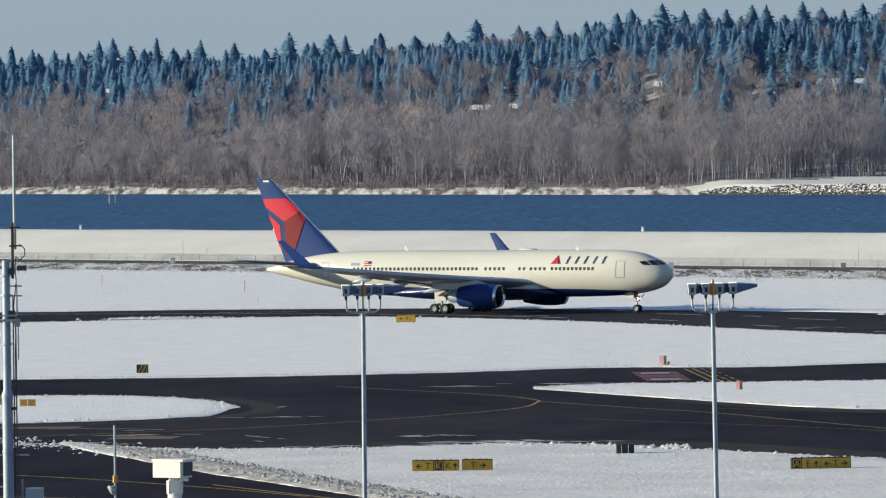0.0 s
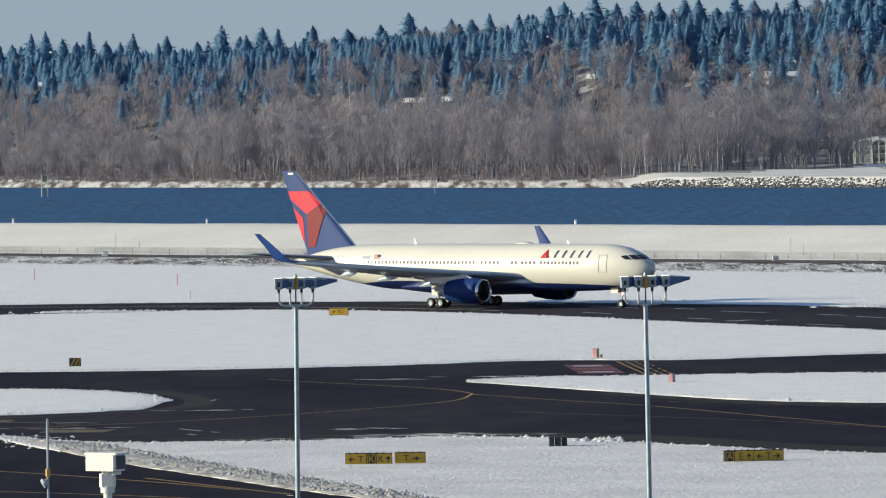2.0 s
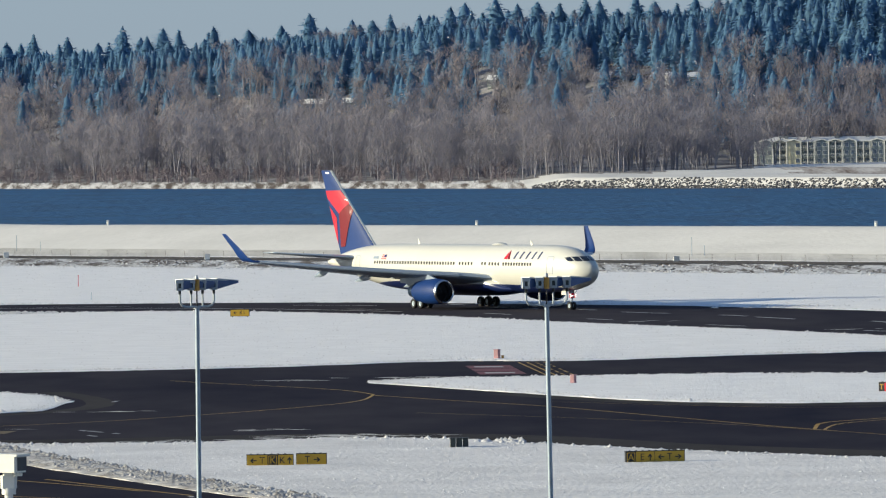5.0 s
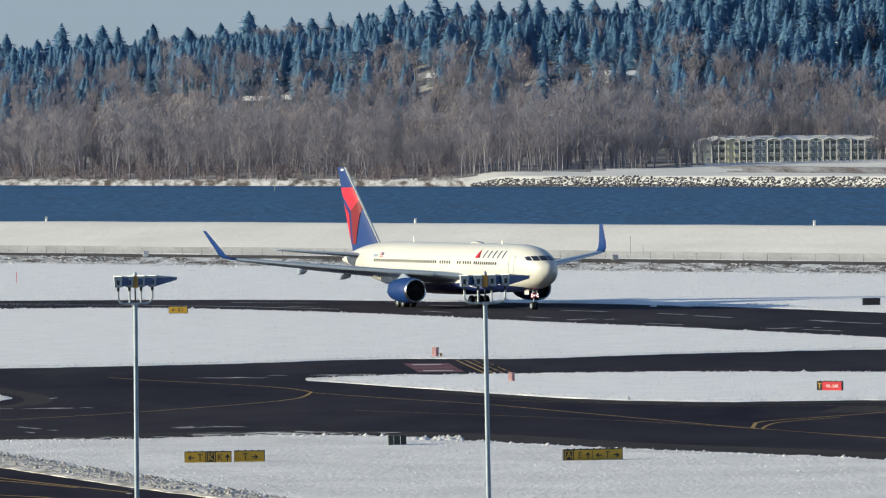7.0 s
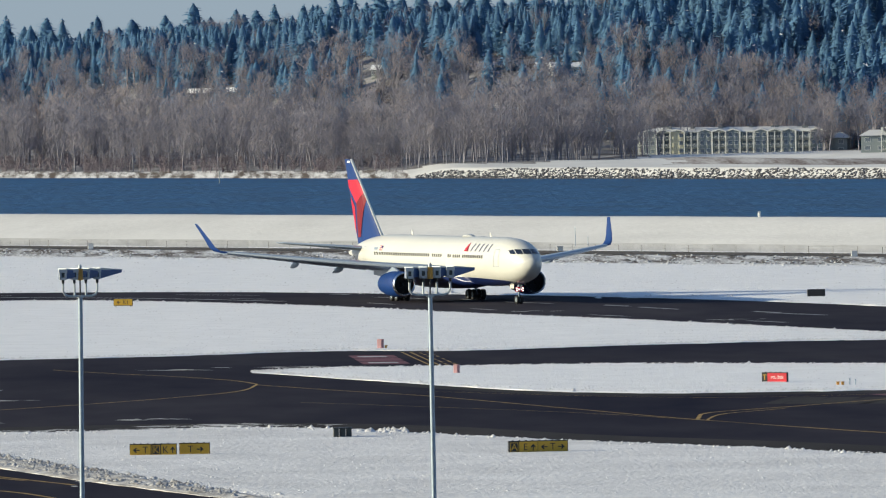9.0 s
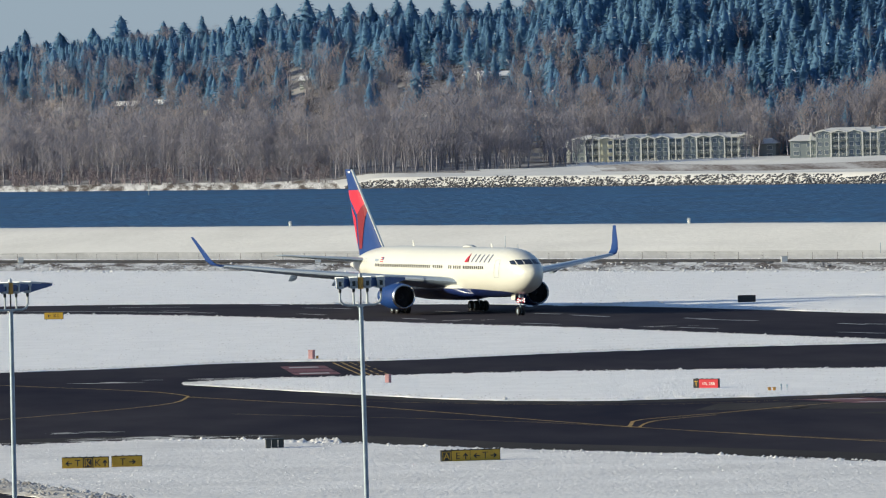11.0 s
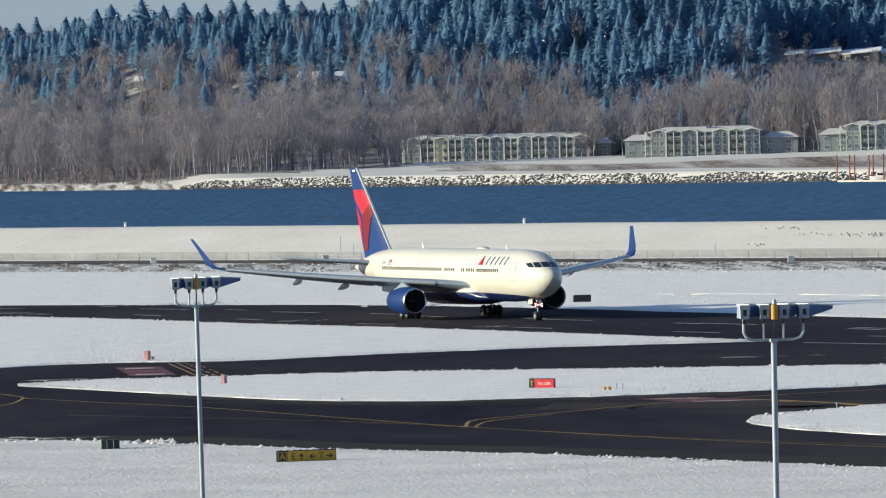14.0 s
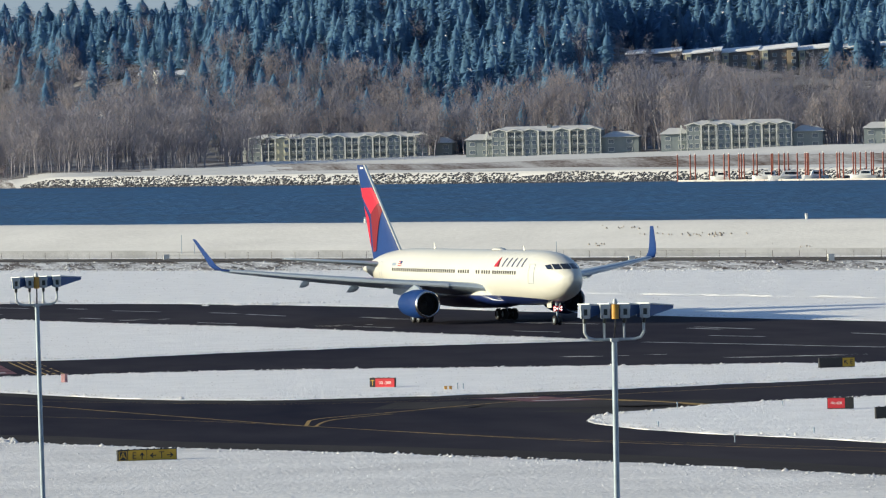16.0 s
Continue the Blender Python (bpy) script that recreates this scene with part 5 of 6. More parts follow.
def levee_fence():
    """The perimeter fence along the levee's foot."""
    top = thing("fence", "low grey wire fence along the levee road", "fence", Matrix())
    pm = Build()
    pm.tube((0, 0, -0.1), (0, 0, 1.3), 0.035, n=5)
    me = pm.mesh("post", DARK_METAL)
    xs = np.arange(-95, 190, 3.2)
    for x in xs:
        ob = new("post", me)
        ob.parent = top
        ob.location = (x, at_row(x, 1176), 0)
    for h in (0.35, 0.8, 1.25):
        b = Build()
        for x0, x1 in zip(xs, xs[1:]):
            b.tube((x0, at_row(x0, 1176), h), (x1, at_row(x1, 1176), h), 0.015, n=3, caps=False)
        part("wire", b, DARK_METAL, top)
    b = Build()
    b.sheet([[(x, at_row(x, r + 2.5 * wave(x, r, 12, 3)), land(x, r + 3) + 0.08) for x in np.arange(-160, 260, 4)] for r in (1166, 1172, 1179)])
    tagged(part("road", b, TRACK), "bare brown perimeter track under the levee", "road", kind="structure")
    b = Build()
    b.sheet([[(x, at_row(x, r + 9 * wave(x, 3, 25, 12) * min(1, (1165 - r) / 20)), 0.026) for x in np.arange(-160, 260, 6)] for r in (1100, 1115, 1130, 1146, 1158, 1165)])
    tagged(part("verge", b, PATCHY), "strip of dead grass under thin snow", "verge", kind="structure")


levee_fence()


def antenna_mast():
    """The radio mast that the shot starts beside."""
    top = thing("antenna_mast", "blue-grey steel radio mast with whip antenna and cables", "radio mast", pose(-8.93, 150, 0))
    b = Build()
    b.tube((0, 0, 0), (0, 0, 15.6), 0.115, 0.11, 14).tube((0, 0, 15.55), (0, 0, 15.7), 0.13, 0.08, 14).tube((0, 0, 15.6), (0, 0, 18.32), 0.085, 0.08, 14)
    for z in (14.4, 15.5, 16.6, 17.1, 17.6, 18.0):
        b.tube((0, 0, z), (0, 0, z + 0.03), 0.12, n=12)
    part("pole", b, GALV, top, smooth=True)
    whip = new("whip_antenna")
    whip.parent = top
    whip.location = (0.19, 0, 0)
    tagged(whip, "pale whip antenna in dark clamps")
    b = Build()
    b.tube((0, 0, 18.9), (0, 0, 20.88), 0.034, 0.026, 10)
    part("whip", b, HOUSING, whip, smooth=True)
    b = Build()
    b.tube((0, 0, 18.55), (0, 0, 19.1), 0.032, n=10)
    part("ferrule", b, SIDING_TAN, whip, "brass-coloured ferrule", smooth=True)
    b = Build()
    b.tube((-0.05, 0, 17.95), (-0.05, 0, 19.1), 0.03, n=8)
    for z in (18.62, 19.0):
        b.box((0, 0, z), (0.24, 0.08, 0.03), bevel=0.01)
    part("clamp", b, DARK_METAL, whip)
    b = Build()
    pts = [(0.02, 18.62), (0.12, 18.64), (0.2, 18.56), (0.2, 18.42), (0.1, 18.33), (0.02, 18.4), (0.0, 18.2), (0.02, 17.9), (-0.04, 17.4), (0.0, 16.9), (-0.02, 16.4), (0.0, 15.0), (0.0, 13.2)]
    for p, q in zip(pts, pts[1:]):
        b.tube((p[0], -0.02, p[1]), (q[0], -0.02, q[1]), 0.011, n=5, caps=False)
    part("cable", b, DARK_METAL, whip, "black coiled cable")
    for z, w in ((18.1, 0.12), (17.2, 0.2), (15.3, 0.06)):
        b = Build()
        b.box((0.1, 0, z), (0.16, 0.14, w), bevel=0.02)
        part("bracket", b, DARK_METAL, top)
    b = Build()
    b.box((0.22, 0, 17.05), (0.12, 0.1, 0.16), bevel=0.02).box((-0.02, -0.12, 17.1), (0.5, 0.05, 0.05), bevel=0.01).box((-0.02, -0.12, 17.2), (0.5, 0.05, 0.03), bevel=0.01)
    part("junction_box", b, HOUSING, top)
    for dx, z0, z1 in ((0.22, 17.2, 17.85), (0.19, 13.2, 17.0), (0.14, 13.2, 17.6), (0.24, 16.3, 17.0)):
        b = Build()
        b.tube((dx, -0.03, z0), (dx, -0.03, z1), 0.014, n=6)
        part("conduit", b, HOUSING if dx > 0.2 else DARK_METAL, top)
    for dx, z, w in ((0.16, 17.6, 0.34), (0.2, 17.8, 0.24), (0.28, 14.35, 0.3), (-0.12, 14.35, 0.2), (-0.12, 13.7, 0.2)):
        b = Build()
        b.box((dx, 0, z), (w, 0.04, 0.03))
        part("arm", b, HOUSING, top)
    b = Build()
    b.box((0.52, 0.2, 13.45), (0.36, 0.3, 0.42), bevel=0.02)
    part("equipment_box", b, HOUSING, top, "pale grey equipment box")
    b = Build()
    b.tube((0.28, 0.1, 13.0), (0.28, 0.1, 13.85), 0.02, n=6).tube((0.52, 0.2, 0.0), (0.52, 0.2, 13.3), 0.05, n=6)
    part("stand", b, GALV, top)


antenna_mast()


def security_camera():
    top = thing("security_camera", "cream-white camera housing on a pan head and pole", "security camera", pose(-3.72, 100, 0))
    b = Build()
    rot = Matrix.Rotation(radians(-32), 3, "Z")
    b.box((0, 0, 16.27), (0.50, 0.27, 0.22), 0, 0.03, rot)
    part("housing", b, CAMERA_WHITE, top)
    b = Build()
    b.box((0.02, 0, 16.395), (0.56, 0.31, 0.03), 0, 0.03, rot)
    part("sunshield", b, CAMERA_WHITE, top)
    b = Build()
    b.add([rot @ Vector(p) + Vector((0, 0, 16.28)) for p in ((0.256, -0.115, -0.095), (0.256, 0.115, -0.095), (0.256, 0.115, 0.09), (0.256, -0.115, 0.09))], [(0, 1, 2, 3)])
    part("window_pane", b, CAMERA_GLASS, top, "dark front glass")
    b = Build()
    b.box((0.03, 0, 16.03), (0.22, 0.18, 0.18), bevel=0.03).box((0.03, 0, 16.13), (0.16, 0.14, 0.06), bevel=0.02)
    part("pan_head", b, CAMERA_WHITE, top)
    b = Build()
    b.box((0.16, -0.08, 16.13), (0.12, 0.08, 0.04), bevel=0.02)
    part("wiper_motor", b, CAMERA_WHITE, top)
    b = Build()
    b.tube((0.03, 0, 0), (0.03, 0, 15.9), 0.06, n=12).tube((0.03, 0, 15.86), (0.03, 0, 15.95), 0.10, n=12)
    part("pole", b, CAMERA_WHITE, top, smooth=True)
    t2 = thing("lightning_rod", "thin grey rod with a small white spotlight and rusty clamp", "rod", pose(-5.4, 120, 0))
    b = Build()
    b.tube((0, 0, 0), (0, 0, 16.1), 0.022, 0.02, 8)
    part("rod", b, GALV, t2)
    b = Build()
    b.box((0, 0, 15.22), (0.08, 0.07, 0.12), bevel=0.02).box((-0.02, 0, 15.05), (0.04, 0.07, 0.14), bevel=0.01)
    part("clamp", b, ORANGE, t2, "rust-brown clamp")
    b = Build()
    b.lathe([(0, 0.0), (0.0, 0.075), (0.03, 0.085), (0.09, 0.04), (0.10, 0.0)], (-0.09, -0.02, 15.03), (0.9, 0.2, 0.5), 14)
    part("spotlight", b, HOUSING, t2, smooth=True)


security_camera()


# ---- the far shore ----
def conifer_template(seed, h=26.0):
    """Trunk, a dense uneven body and many short drooping sprays in whorls, as arrays."""
    rnd = random.Random(seed)
    v, f, m = [], [], []
    for i in range(5):
        a0, a1 = 2 * math.pi * i / 5, 2 * math.pi * (i + 1) / 5
        n = len(v)
        v.extend(((0.4 * math.cos(a0), 0.4 * math.sin(a0), -1), (0.4 * math.cos(a1), 0.4 * math.sin(a1), -1), (0, 0, h)))
        f.append((n, n + 1, n + 2))
        m.append(0)
    wide, power, low = rnd.uniform(0.20, 0.31), rnd.uniform(0.45, 0.8), rnd.uniform(0.03, 0.12)
    lobes = [(rnd.uniform(0.08, 0.2), rnd.randrange(1, 4), rnd.uniform(0, 6.28), rnd.uniform(2, 8)) for _ in range(3)]

    def reach(u, a):
        r = h * wide * (1 - u) ** power * min(1.0, 0.55 + u * 4)
        for s, k, ph, w in lobes:
            r *= 1 + s * math.sin(k * a + ph + w * u)
        return r
    # the shaded body inside the sprays
    rings, sides = 7, 7
    n = len(v)
    for k in range(rings + 1):
        u = k / rings
        for i in range(sides):
            a = 2 * math.pi * i / sides
            r = 0.62 * reach(u, a) * rnd.uniform(0.8, 1.15) if k < rings else 0.03
            v.append((r * math.cos(a), r * math.sin(a), h * (low + (0.97 - low) * u) + rnd.uniform(-0.5, 0.5)))
    for k in range(rings):
        for i in range(sides):
            p, q = n + k * sides + i, n + k * sides + (i + 1) % sides
            f.extend(((p, q, q + sides), (p, q + sides, p + sides)))
            m.extend((1, 1))
    whorls = 19
    for _ in range(330):
        u = 1 - rnd.random() ** 0.62
        u = (round(u * whorls) + rnd.gauss(0, 0.16)) / whorls
        u = min(0.985, max(0.0, u))
        a = rnd.uniform(0, 6.28)
        rr = reach(u, a) * rnd.uniform(0.66, 1.25) + 0.3
        ln = min(rnd.uniform(1.0, 3.0), rr)
        w = rnd.uniform(0.35, 0.85)
        z = h * (low + (0.99 - low) * u)
        ca, sa = math.cos(a), math.sin(a)
        drop = ln * rnd.uniform(0.15, 0.75)
        n = len(v)
        v.extend((((rr - ln) * ca - w * sa, (rr - ln) * sa + w * ca, z + rnd.uniform(0.0, 0.3)), ((rr - ln) * ca + w * sa, (rr - ln) * sa - w * ca, z - rnd.uniform(0.0, 0.5)), (rr * ca, rr * sa, z - drop)))
        f.append((n, n + 1, n + 2))
        m.append(2 if rnd.random() < 0.012 else 1)
    return np.array(v, float), np.array(f), np.array(m)


def bare_template(seed, h=24.0, twigs=430, spread=0.24, stems=1):
    """A leafless tree: tapered stems, steep forking limbs and a fan of fine twigs at their ends."""
    rnd = random.Random(seed)
    v, f, m = [], [], []

    def limb(p, q, r0, r1, k, sides=4):
        p, q = Vector(p), Vector(q)
        d = (q - p).normalized()
        u = d.orthogonal().normalized()
        w = d.cross(u)
        n = len(v)
        for c, r in ((p, r0), (q, r1)):
            for i in range(sides):
                a = 2 * math.pi * i / sides
                v.append(tuple(c + (u * math.cos(a) + w * math.sin(a)) * r))
        for i in range(sides):
            j = (i + 1) % sides
            f.append((n + i, n + j, n + sides + j))
            f.append((n + i, n + sides + j, n + sides + i))
            m.extend((k, k))
    ends = []
    for s in range(stems):
        out = (rnd.uniform(-1, 1) * (0.8 + 2.2 * (stems > 1)), rnd.uniform(-1, 1) * (0.8 + 2.2 * (stems > 1)))
        tall = h * rnd.uniform(0.78, 0.9)
        stem = [(out[0] * u**1.4 * 1.5, out[1] * u**1.4 * 1.5, tall * u - (1 if u == 0 else 0)) for u in (0, 0.3, 0.55, 0.8, 1)]
        rad = [0.26, 0.21, 0.15, 0.09, 0.04]
        for i in range(4):
            limb(stem[i], stem[i + 1], rad[i], rad[i + 1], 0, 4)
        for k in range(15 // stems + 2):
            u = rnd.uniform(0.16, 0.97)
            i = 0 if u < 0.3 else 1 if u < 0.55 else 2 if u < 0.8 else 3
            lo = (0, 0.3, 0.55, 0.8)[i]
            p = Vector(stem[i]).lerp(Vector(stem[i + 1]), (u - lo) / (0.3, 0.25, 0.25, 0.2)[i])
            a = rnd.uniform(0, 6.28)
            ln = h * rnd.uniform(0.16, 0.32) * (1.2 - 0.6 * u)
            wide = 0.62 * spread / 0.24
            q = p + Vector((math.cos(a) * ln * wide, math.sin(a) * ln * wide, ln * rnd.uniform(0.6, 1.0)))
            limb(p, q, 0.11, 0.04, 0 if rnd.random() < 0.15 else 1, 3)
            ends.append((p, q))
    for k in range(twigs):
        p, q = rnd.choice(ends)
        s = p.lerp(q, rnd.random() ** 0.6 * 1.1) + Vector((rnd.gauss(0, 0.8), rnd.gauss(0, 0.8), rnd.gauss(0, 0.7))) * h / 24
        a = rnd.uniform(0, 6.28)
        ln = rnd.uniform(0.9, 2.6) * h / 24
        e = s + Vector((math.cos(a) * ln * rnd.uniform(0.2, 0.8), math.sin(a) * ln * rnd.uniform(0.2, 0.8), ln * rnd.uniform(0.3, 0.95)))
        wd = rnd.uniform(0.07, 0.14)
        n = len(v)
        pr = Vector((wd, 0, 0)) if k % 2 else Vector((-math.sin(a), math.cos(a), 0)) * wd
        v.extend((tuple(s - pr), tuple(s + pr), tuple(e)))
        f.append((n, n + 1, n + 2))
        m.append(1)
    return np.array(v, float), np.array(f), np.array(m)


def plant_many(name, label, category, templates, places, mats):
    """One joined stand of many plants. places: x, y, z, size, turn."""
    vs, fs, ms = [], [], []
    k = 0
    rnd = random.Random(5)
    for x, y, z, s, a in places:
        v, f, m = templates[rnd.randrange(len(templates))]
        c, q = math.cos(a), math.sin(a)
        w = rnd.uniform(0.95, 1.3)
        p = np.empty_like(v)
        p[:, 0] = x + s * w * (v[:, 0] * c - v[:, 1] * q)
        p[:, 1] = y + s * w * (v[:, 0] * q + v[:, 1] * c)
        p[:, 2] = z + s * v[:, 2]
        vs.append(p)
        fs.append(f + k)
        ms.append(m)
        k += len(v)
    me = raw_mesh(name, np.concatenate(vs), np.concatenate(fs), mats, np.concatenate(ms))
    return tagged(new(name, me), label, category, kind="stuff")


def split_tree(name, label, category, tmpl, mats, parts, group):
    """A template as a thing of its own: trunk and crown."""
    v, f, m = tmpl
    top = thing(name, label, category, Matrix(), group)
    for idx, (pname, keep) in enumerate(parts):
        sel = np.isin(m, keep)
        used = np.unique(f[sel])
        back = np.full(len(v), -1)
        back[used] = np.arange(len(used))
        me = raw_mesh(pname, v[used], back[f[sel]], mats, m[sel])
        ob = new(pname, me)
        ob.parent = top
    return top


FIRS = [conifer_template(s) for s in (1, 2, 3, 4, 5, 6, 7, 8)]
BARES = [bare_template(s, twigs=560, stems=k) for s, k in ((11, 1), (12, 2), (13, 3), (14, 1), (15, 2))]
THIN = [bare_template(s, twigs=300, stems=k) for s, k in ((21, 1), (22, 2), (23, 1), (24, 3))]
SMALL = [bare_template(s, twigs=210, spread=0.34, stems=1) for s in (25, 26, 27)]

# the tall firs of the skyline: bearing, height of the tip above the horizon, in degrees
SKYLINE = [(-3.34, 0.75), (-3.18, 0.72), (-3.01, 0.71), (-2.81, 0.70), (-2.66, 0.78), (-2.55, 0.80), (-2.42, 0.74), (-2.21, 0.80), (-2.08, 0.72), (-1.87, 0.78), (-1.61, 0.75), (-1.37, 0.70),
           (-1.18, 0.83), (-0.99, 0.75), (-0.86, 0.81), (-0.74, 0.80), (-0.47, 0.82), (-0.20, 0.79), (0.06, 0.82), (0.28, 0.91), (0.41, 0.80), (0.61, 0.86), (0.77, 0.85), (0.91, 0.90), (1.14, 0.89),
           (1.27, 0.87), (1.38, 0.95), (1.49, 0.98), (1.73, 1.02), (1.90, 0.97), (2.06, 0.98), (2.23, 0.97), (2.43, 1.00), (2.54, 1.00), (2.82, 1.02), (2.97, 0.97), (3.29, 1.00)]


def crest(az):
    """The general height of the skyline between its tall firs, in degrees."""
    return float(np.interp(az, [-4.3, -3.3, -2.4, -1.6, -0.6, 0.3, 0.9, 1.4, 3.3, 5.5], [0.66, 0.66, 0.69, 0.68, 0.74, 0.78, 0.81, 0.89, 0.94, 1.3]))


def tip_size(x, y, z, el):
    """Size of a 26 m fir whose tip stands el degrees above the horizon."""
    return (math.hypot(x, y) * math.tan(radians(el)) + EYE - z) / 26.0


def hill_row(az, el):
    """Distance inland at which the hillside shows el degrees above the horizon."""
    lo, hi = 60.0, 860.0
    for _ in range(30):
        mid = (lo + hi) / 2
        x, y, z = land_point(az, SHORE + mid)
        lo, hi = (lo, mid) if math.degrees(math.atan2(z - EYE, math.hypot(x, y))) > el else (mid, hi)
    return lo


# houses on the hill: bearing, height of the foot in degrees, width, wall
HOUSES = [(az, hill_row(az, el), w, mat) for az, el, w, mat in (
    (2.20, 0.655, 7.5, SIDING_CREAM), (2.41, 0.665, 9, SIDING), (2.56, 0.65, 6, TRIM_WHITE), (2.55, 0.31, 8, TRIM_WHITE), (3.00, 0.305, 8, SIDING), (3.13, 0.30, 7, TRIM_WHITE), (3.30, 0.30, 10, SIDING),
    (-2.60, 0.305, 12, SIDING_ORANGE), (-2.46, 0.27, 7, TRIM_WHITE), (-3.10, 0.43, 8, SIDING_ORANGE), (-2.66, 0.545, 22, SIDING), (-2.36, 0.53, 10, TRIM_WHITE), (-0.98, -0.06, 12, SIDING_CREAM), (-1.75, 0.29, 7, SIDING),
    (0.28, 0.135, 20, SIDING_BROWN), (0.52, 0.14, 12, SIDING), (2.68, -0.01, 9, SIDING_BLUE), (1.69, 0.30, 4, SIDING), (1.95, 0.31, 4, SIDING), (6.1, 0.66, 12, SIDING), (5.0, 0.9, 12, SIDING_TAN))]


def blocked(az, d):
    """Keeps a gap in the trees before a house and before the hillside apartments."""
    if az > 6.9 and 745 < d < 850:
        return True
    return any(abs(az - h[0]) < 0.0075 * h[2] + 0.03 and h[1] - 38 < d < h[1] + 12 for h in HOUSES)


def forest():
    rnd = random.Random(42)
    fir_mats, bare_mats = [BARK, HAZE_NEEDLE, SNOW], [BARK, TWIG]
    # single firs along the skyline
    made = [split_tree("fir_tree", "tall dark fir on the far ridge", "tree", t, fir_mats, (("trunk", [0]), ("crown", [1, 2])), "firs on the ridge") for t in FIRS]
    spots = []
    for az, el in SKYLINE:
        x, y, z = land_point(az, SHORE + rnd.uniform(720, 800))
        spots.append((x, y, z, tip_size(x, y, z, el), rnd.uniform(1.0, 1.3)))
    x, y, z = land_point(1.147, SHORE + hill_row(1.147, 0.30))
    spots.append((x, y, z, tip_size(x, y, z, 0.76), 1.35))
    for k in range(270):
        az = -4.2 + 13.6 * (k + rnd.random()) / 270
        x, y, z = land_point(az, SHORE + (rnd.uniform(740, 880) if az < 6.6 else rnd.uniform(1000, 1200)))
        s = tip_size(x, y, z, crest(az) - rnd.uniform(-0.03, 0.11)) if az < 3.6 else rnd.uniform(0.75, 1.3)
        spots.append((x, y, z, max(0.4, s), rnd.uniform(0.9, 1.35)))
    for k, (x, y, z, s, w) in enumerate(spots):
        w = 1.3 * w * min(1.7, max(1.0, 1.1 / s) ** 0.8)
        m = pose(x, y, z, 0, 0, rnd.uniform(0, 360)) @ Matrix.Diagonal((s * w, s * w, s, 1))
        i = k % len(made)
        if k < len(made):
            made[i].matrix_world = m
        else:
            c = copy_thing(made[i], m)
            c.scale = (s * w, s * w, s)
    # firs down the slope, in stands
    pl = []
    for k in range(3500):
        az = rnd.uniform(-4.3, 9.6)
        d = rnd.uniform(400, 860) if az < 6.6 else rnd.uniform(880, 1300)
        stand = wave(az * 40, d * 0.5, 22, 3)
        if rnd.random() > 0.16 + 0.84 * step(430, 590, d + 230 * stand + (60 if az > 3.4 else 0)) or stand < -0.33 and d < 700 and az < 3.6:
            continue
        x, y, z = land_point(az, SHORE + d)
        if blocked(az, d):
            continue
        s = rnd.uniform(0.45, 0.95) * (1.15 if az > 3.6 else 1.0)
        if az < 3.6:
            s = min(s, tip_size(x, y, z, crest(az) - rnd.uniform(0.03, 0.12)))
        if s > 0.25:
            pl.append((x, y, z, s, rnd.uniform(0, 6.28)))
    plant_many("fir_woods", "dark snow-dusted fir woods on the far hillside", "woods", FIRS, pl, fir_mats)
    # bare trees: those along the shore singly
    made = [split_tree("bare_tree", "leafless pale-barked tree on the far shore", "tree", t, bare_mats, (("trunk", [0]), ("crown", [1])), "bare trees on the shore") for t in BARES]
    for k in range(230):
        az = -4.2 + 8.3 * (k + rnd.random()) / 230
        x, y, z = land_point(az, SHORE + 80)
        x, y, z = land_point(az, SHORE + woods_edge(x) + rnd.uniform(0, 72))
        while sun_gap(x, y):
            x, y = x - 2.0, y + 12.0
            z = land(x, y + slant(y + 1.6 * x) * x)
        s = rnd.uniform(0.6, 1.15) * (1.0 + 0.45 * wave(x, 4, 34, 4)) * (0.8 + 0.2 * float(step(-150, -20, x)))
        m = pose(x, y, z, 0, 0, rnd.uniform(0, 360)) @ Matrix.Diagonal((s, s, s, 1))
        i = k % len(made)
        if k < len(made):
            made[i].matrix_world = m
        else:
            c = copy_thing(made[i], m)
            c.scale = (s, s, s)
    pl = []
    for k in range(2100):
        az = rnd.uniform(-4.3, 9.6)
        d = rnd.uniform(100, 520)
        x, y, z = land_point(az, SHORE + d)
        if d < woods_edge(x) + 30:
            d = rnd.uniform(woods_edge(x), max(woods_edge(x) + 40, 540 if az < 6.4 else 740))
            x, y, z = land_point(az, SHORE + d)
        if blocked(az, d) or sun_gap(x, y):
            continue
        s = rnd.uniform(0.7, 1.15) * (1.0 + 0.4 * wave(x, d, 45, 5))
        if az > 6.6 and d > 540:
            s *= 0.6
        pl.append((x, y, z, s, rnd.uniform(0, 6.28)))
    for k in range(420):  # low growth between the trunks
        az = rnd.uniform(-4.3, 9.6)
        x, y, z = land_point(az, SHORE + (rnd.uniform(70, 250) if az < 3.0 else rnd.uniform(345, 420)))
        if x < 150 or az > 3.0:
            pl.append((x, y, z, rnd.uniform(0.2, 0.5), rnd.uniform(0, 6.28)))
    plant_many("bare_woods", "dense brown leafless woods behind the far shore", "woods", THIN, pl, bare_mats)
    # scattered bare trees among the firs
    pl = []
    for k in range(420):
        az = rnd.uniform(-4.3, 9.6)
        d = rnd.uniform(440, 740 if az < 6.3 else 640)
        if blocked(az, d):
            continue
        x, y, z = land_point(az, SHORE + d)
        pl.append((x, y, z, rnd.uniform(0.45, 0.75), rnd.uniform(0, 6.28)))
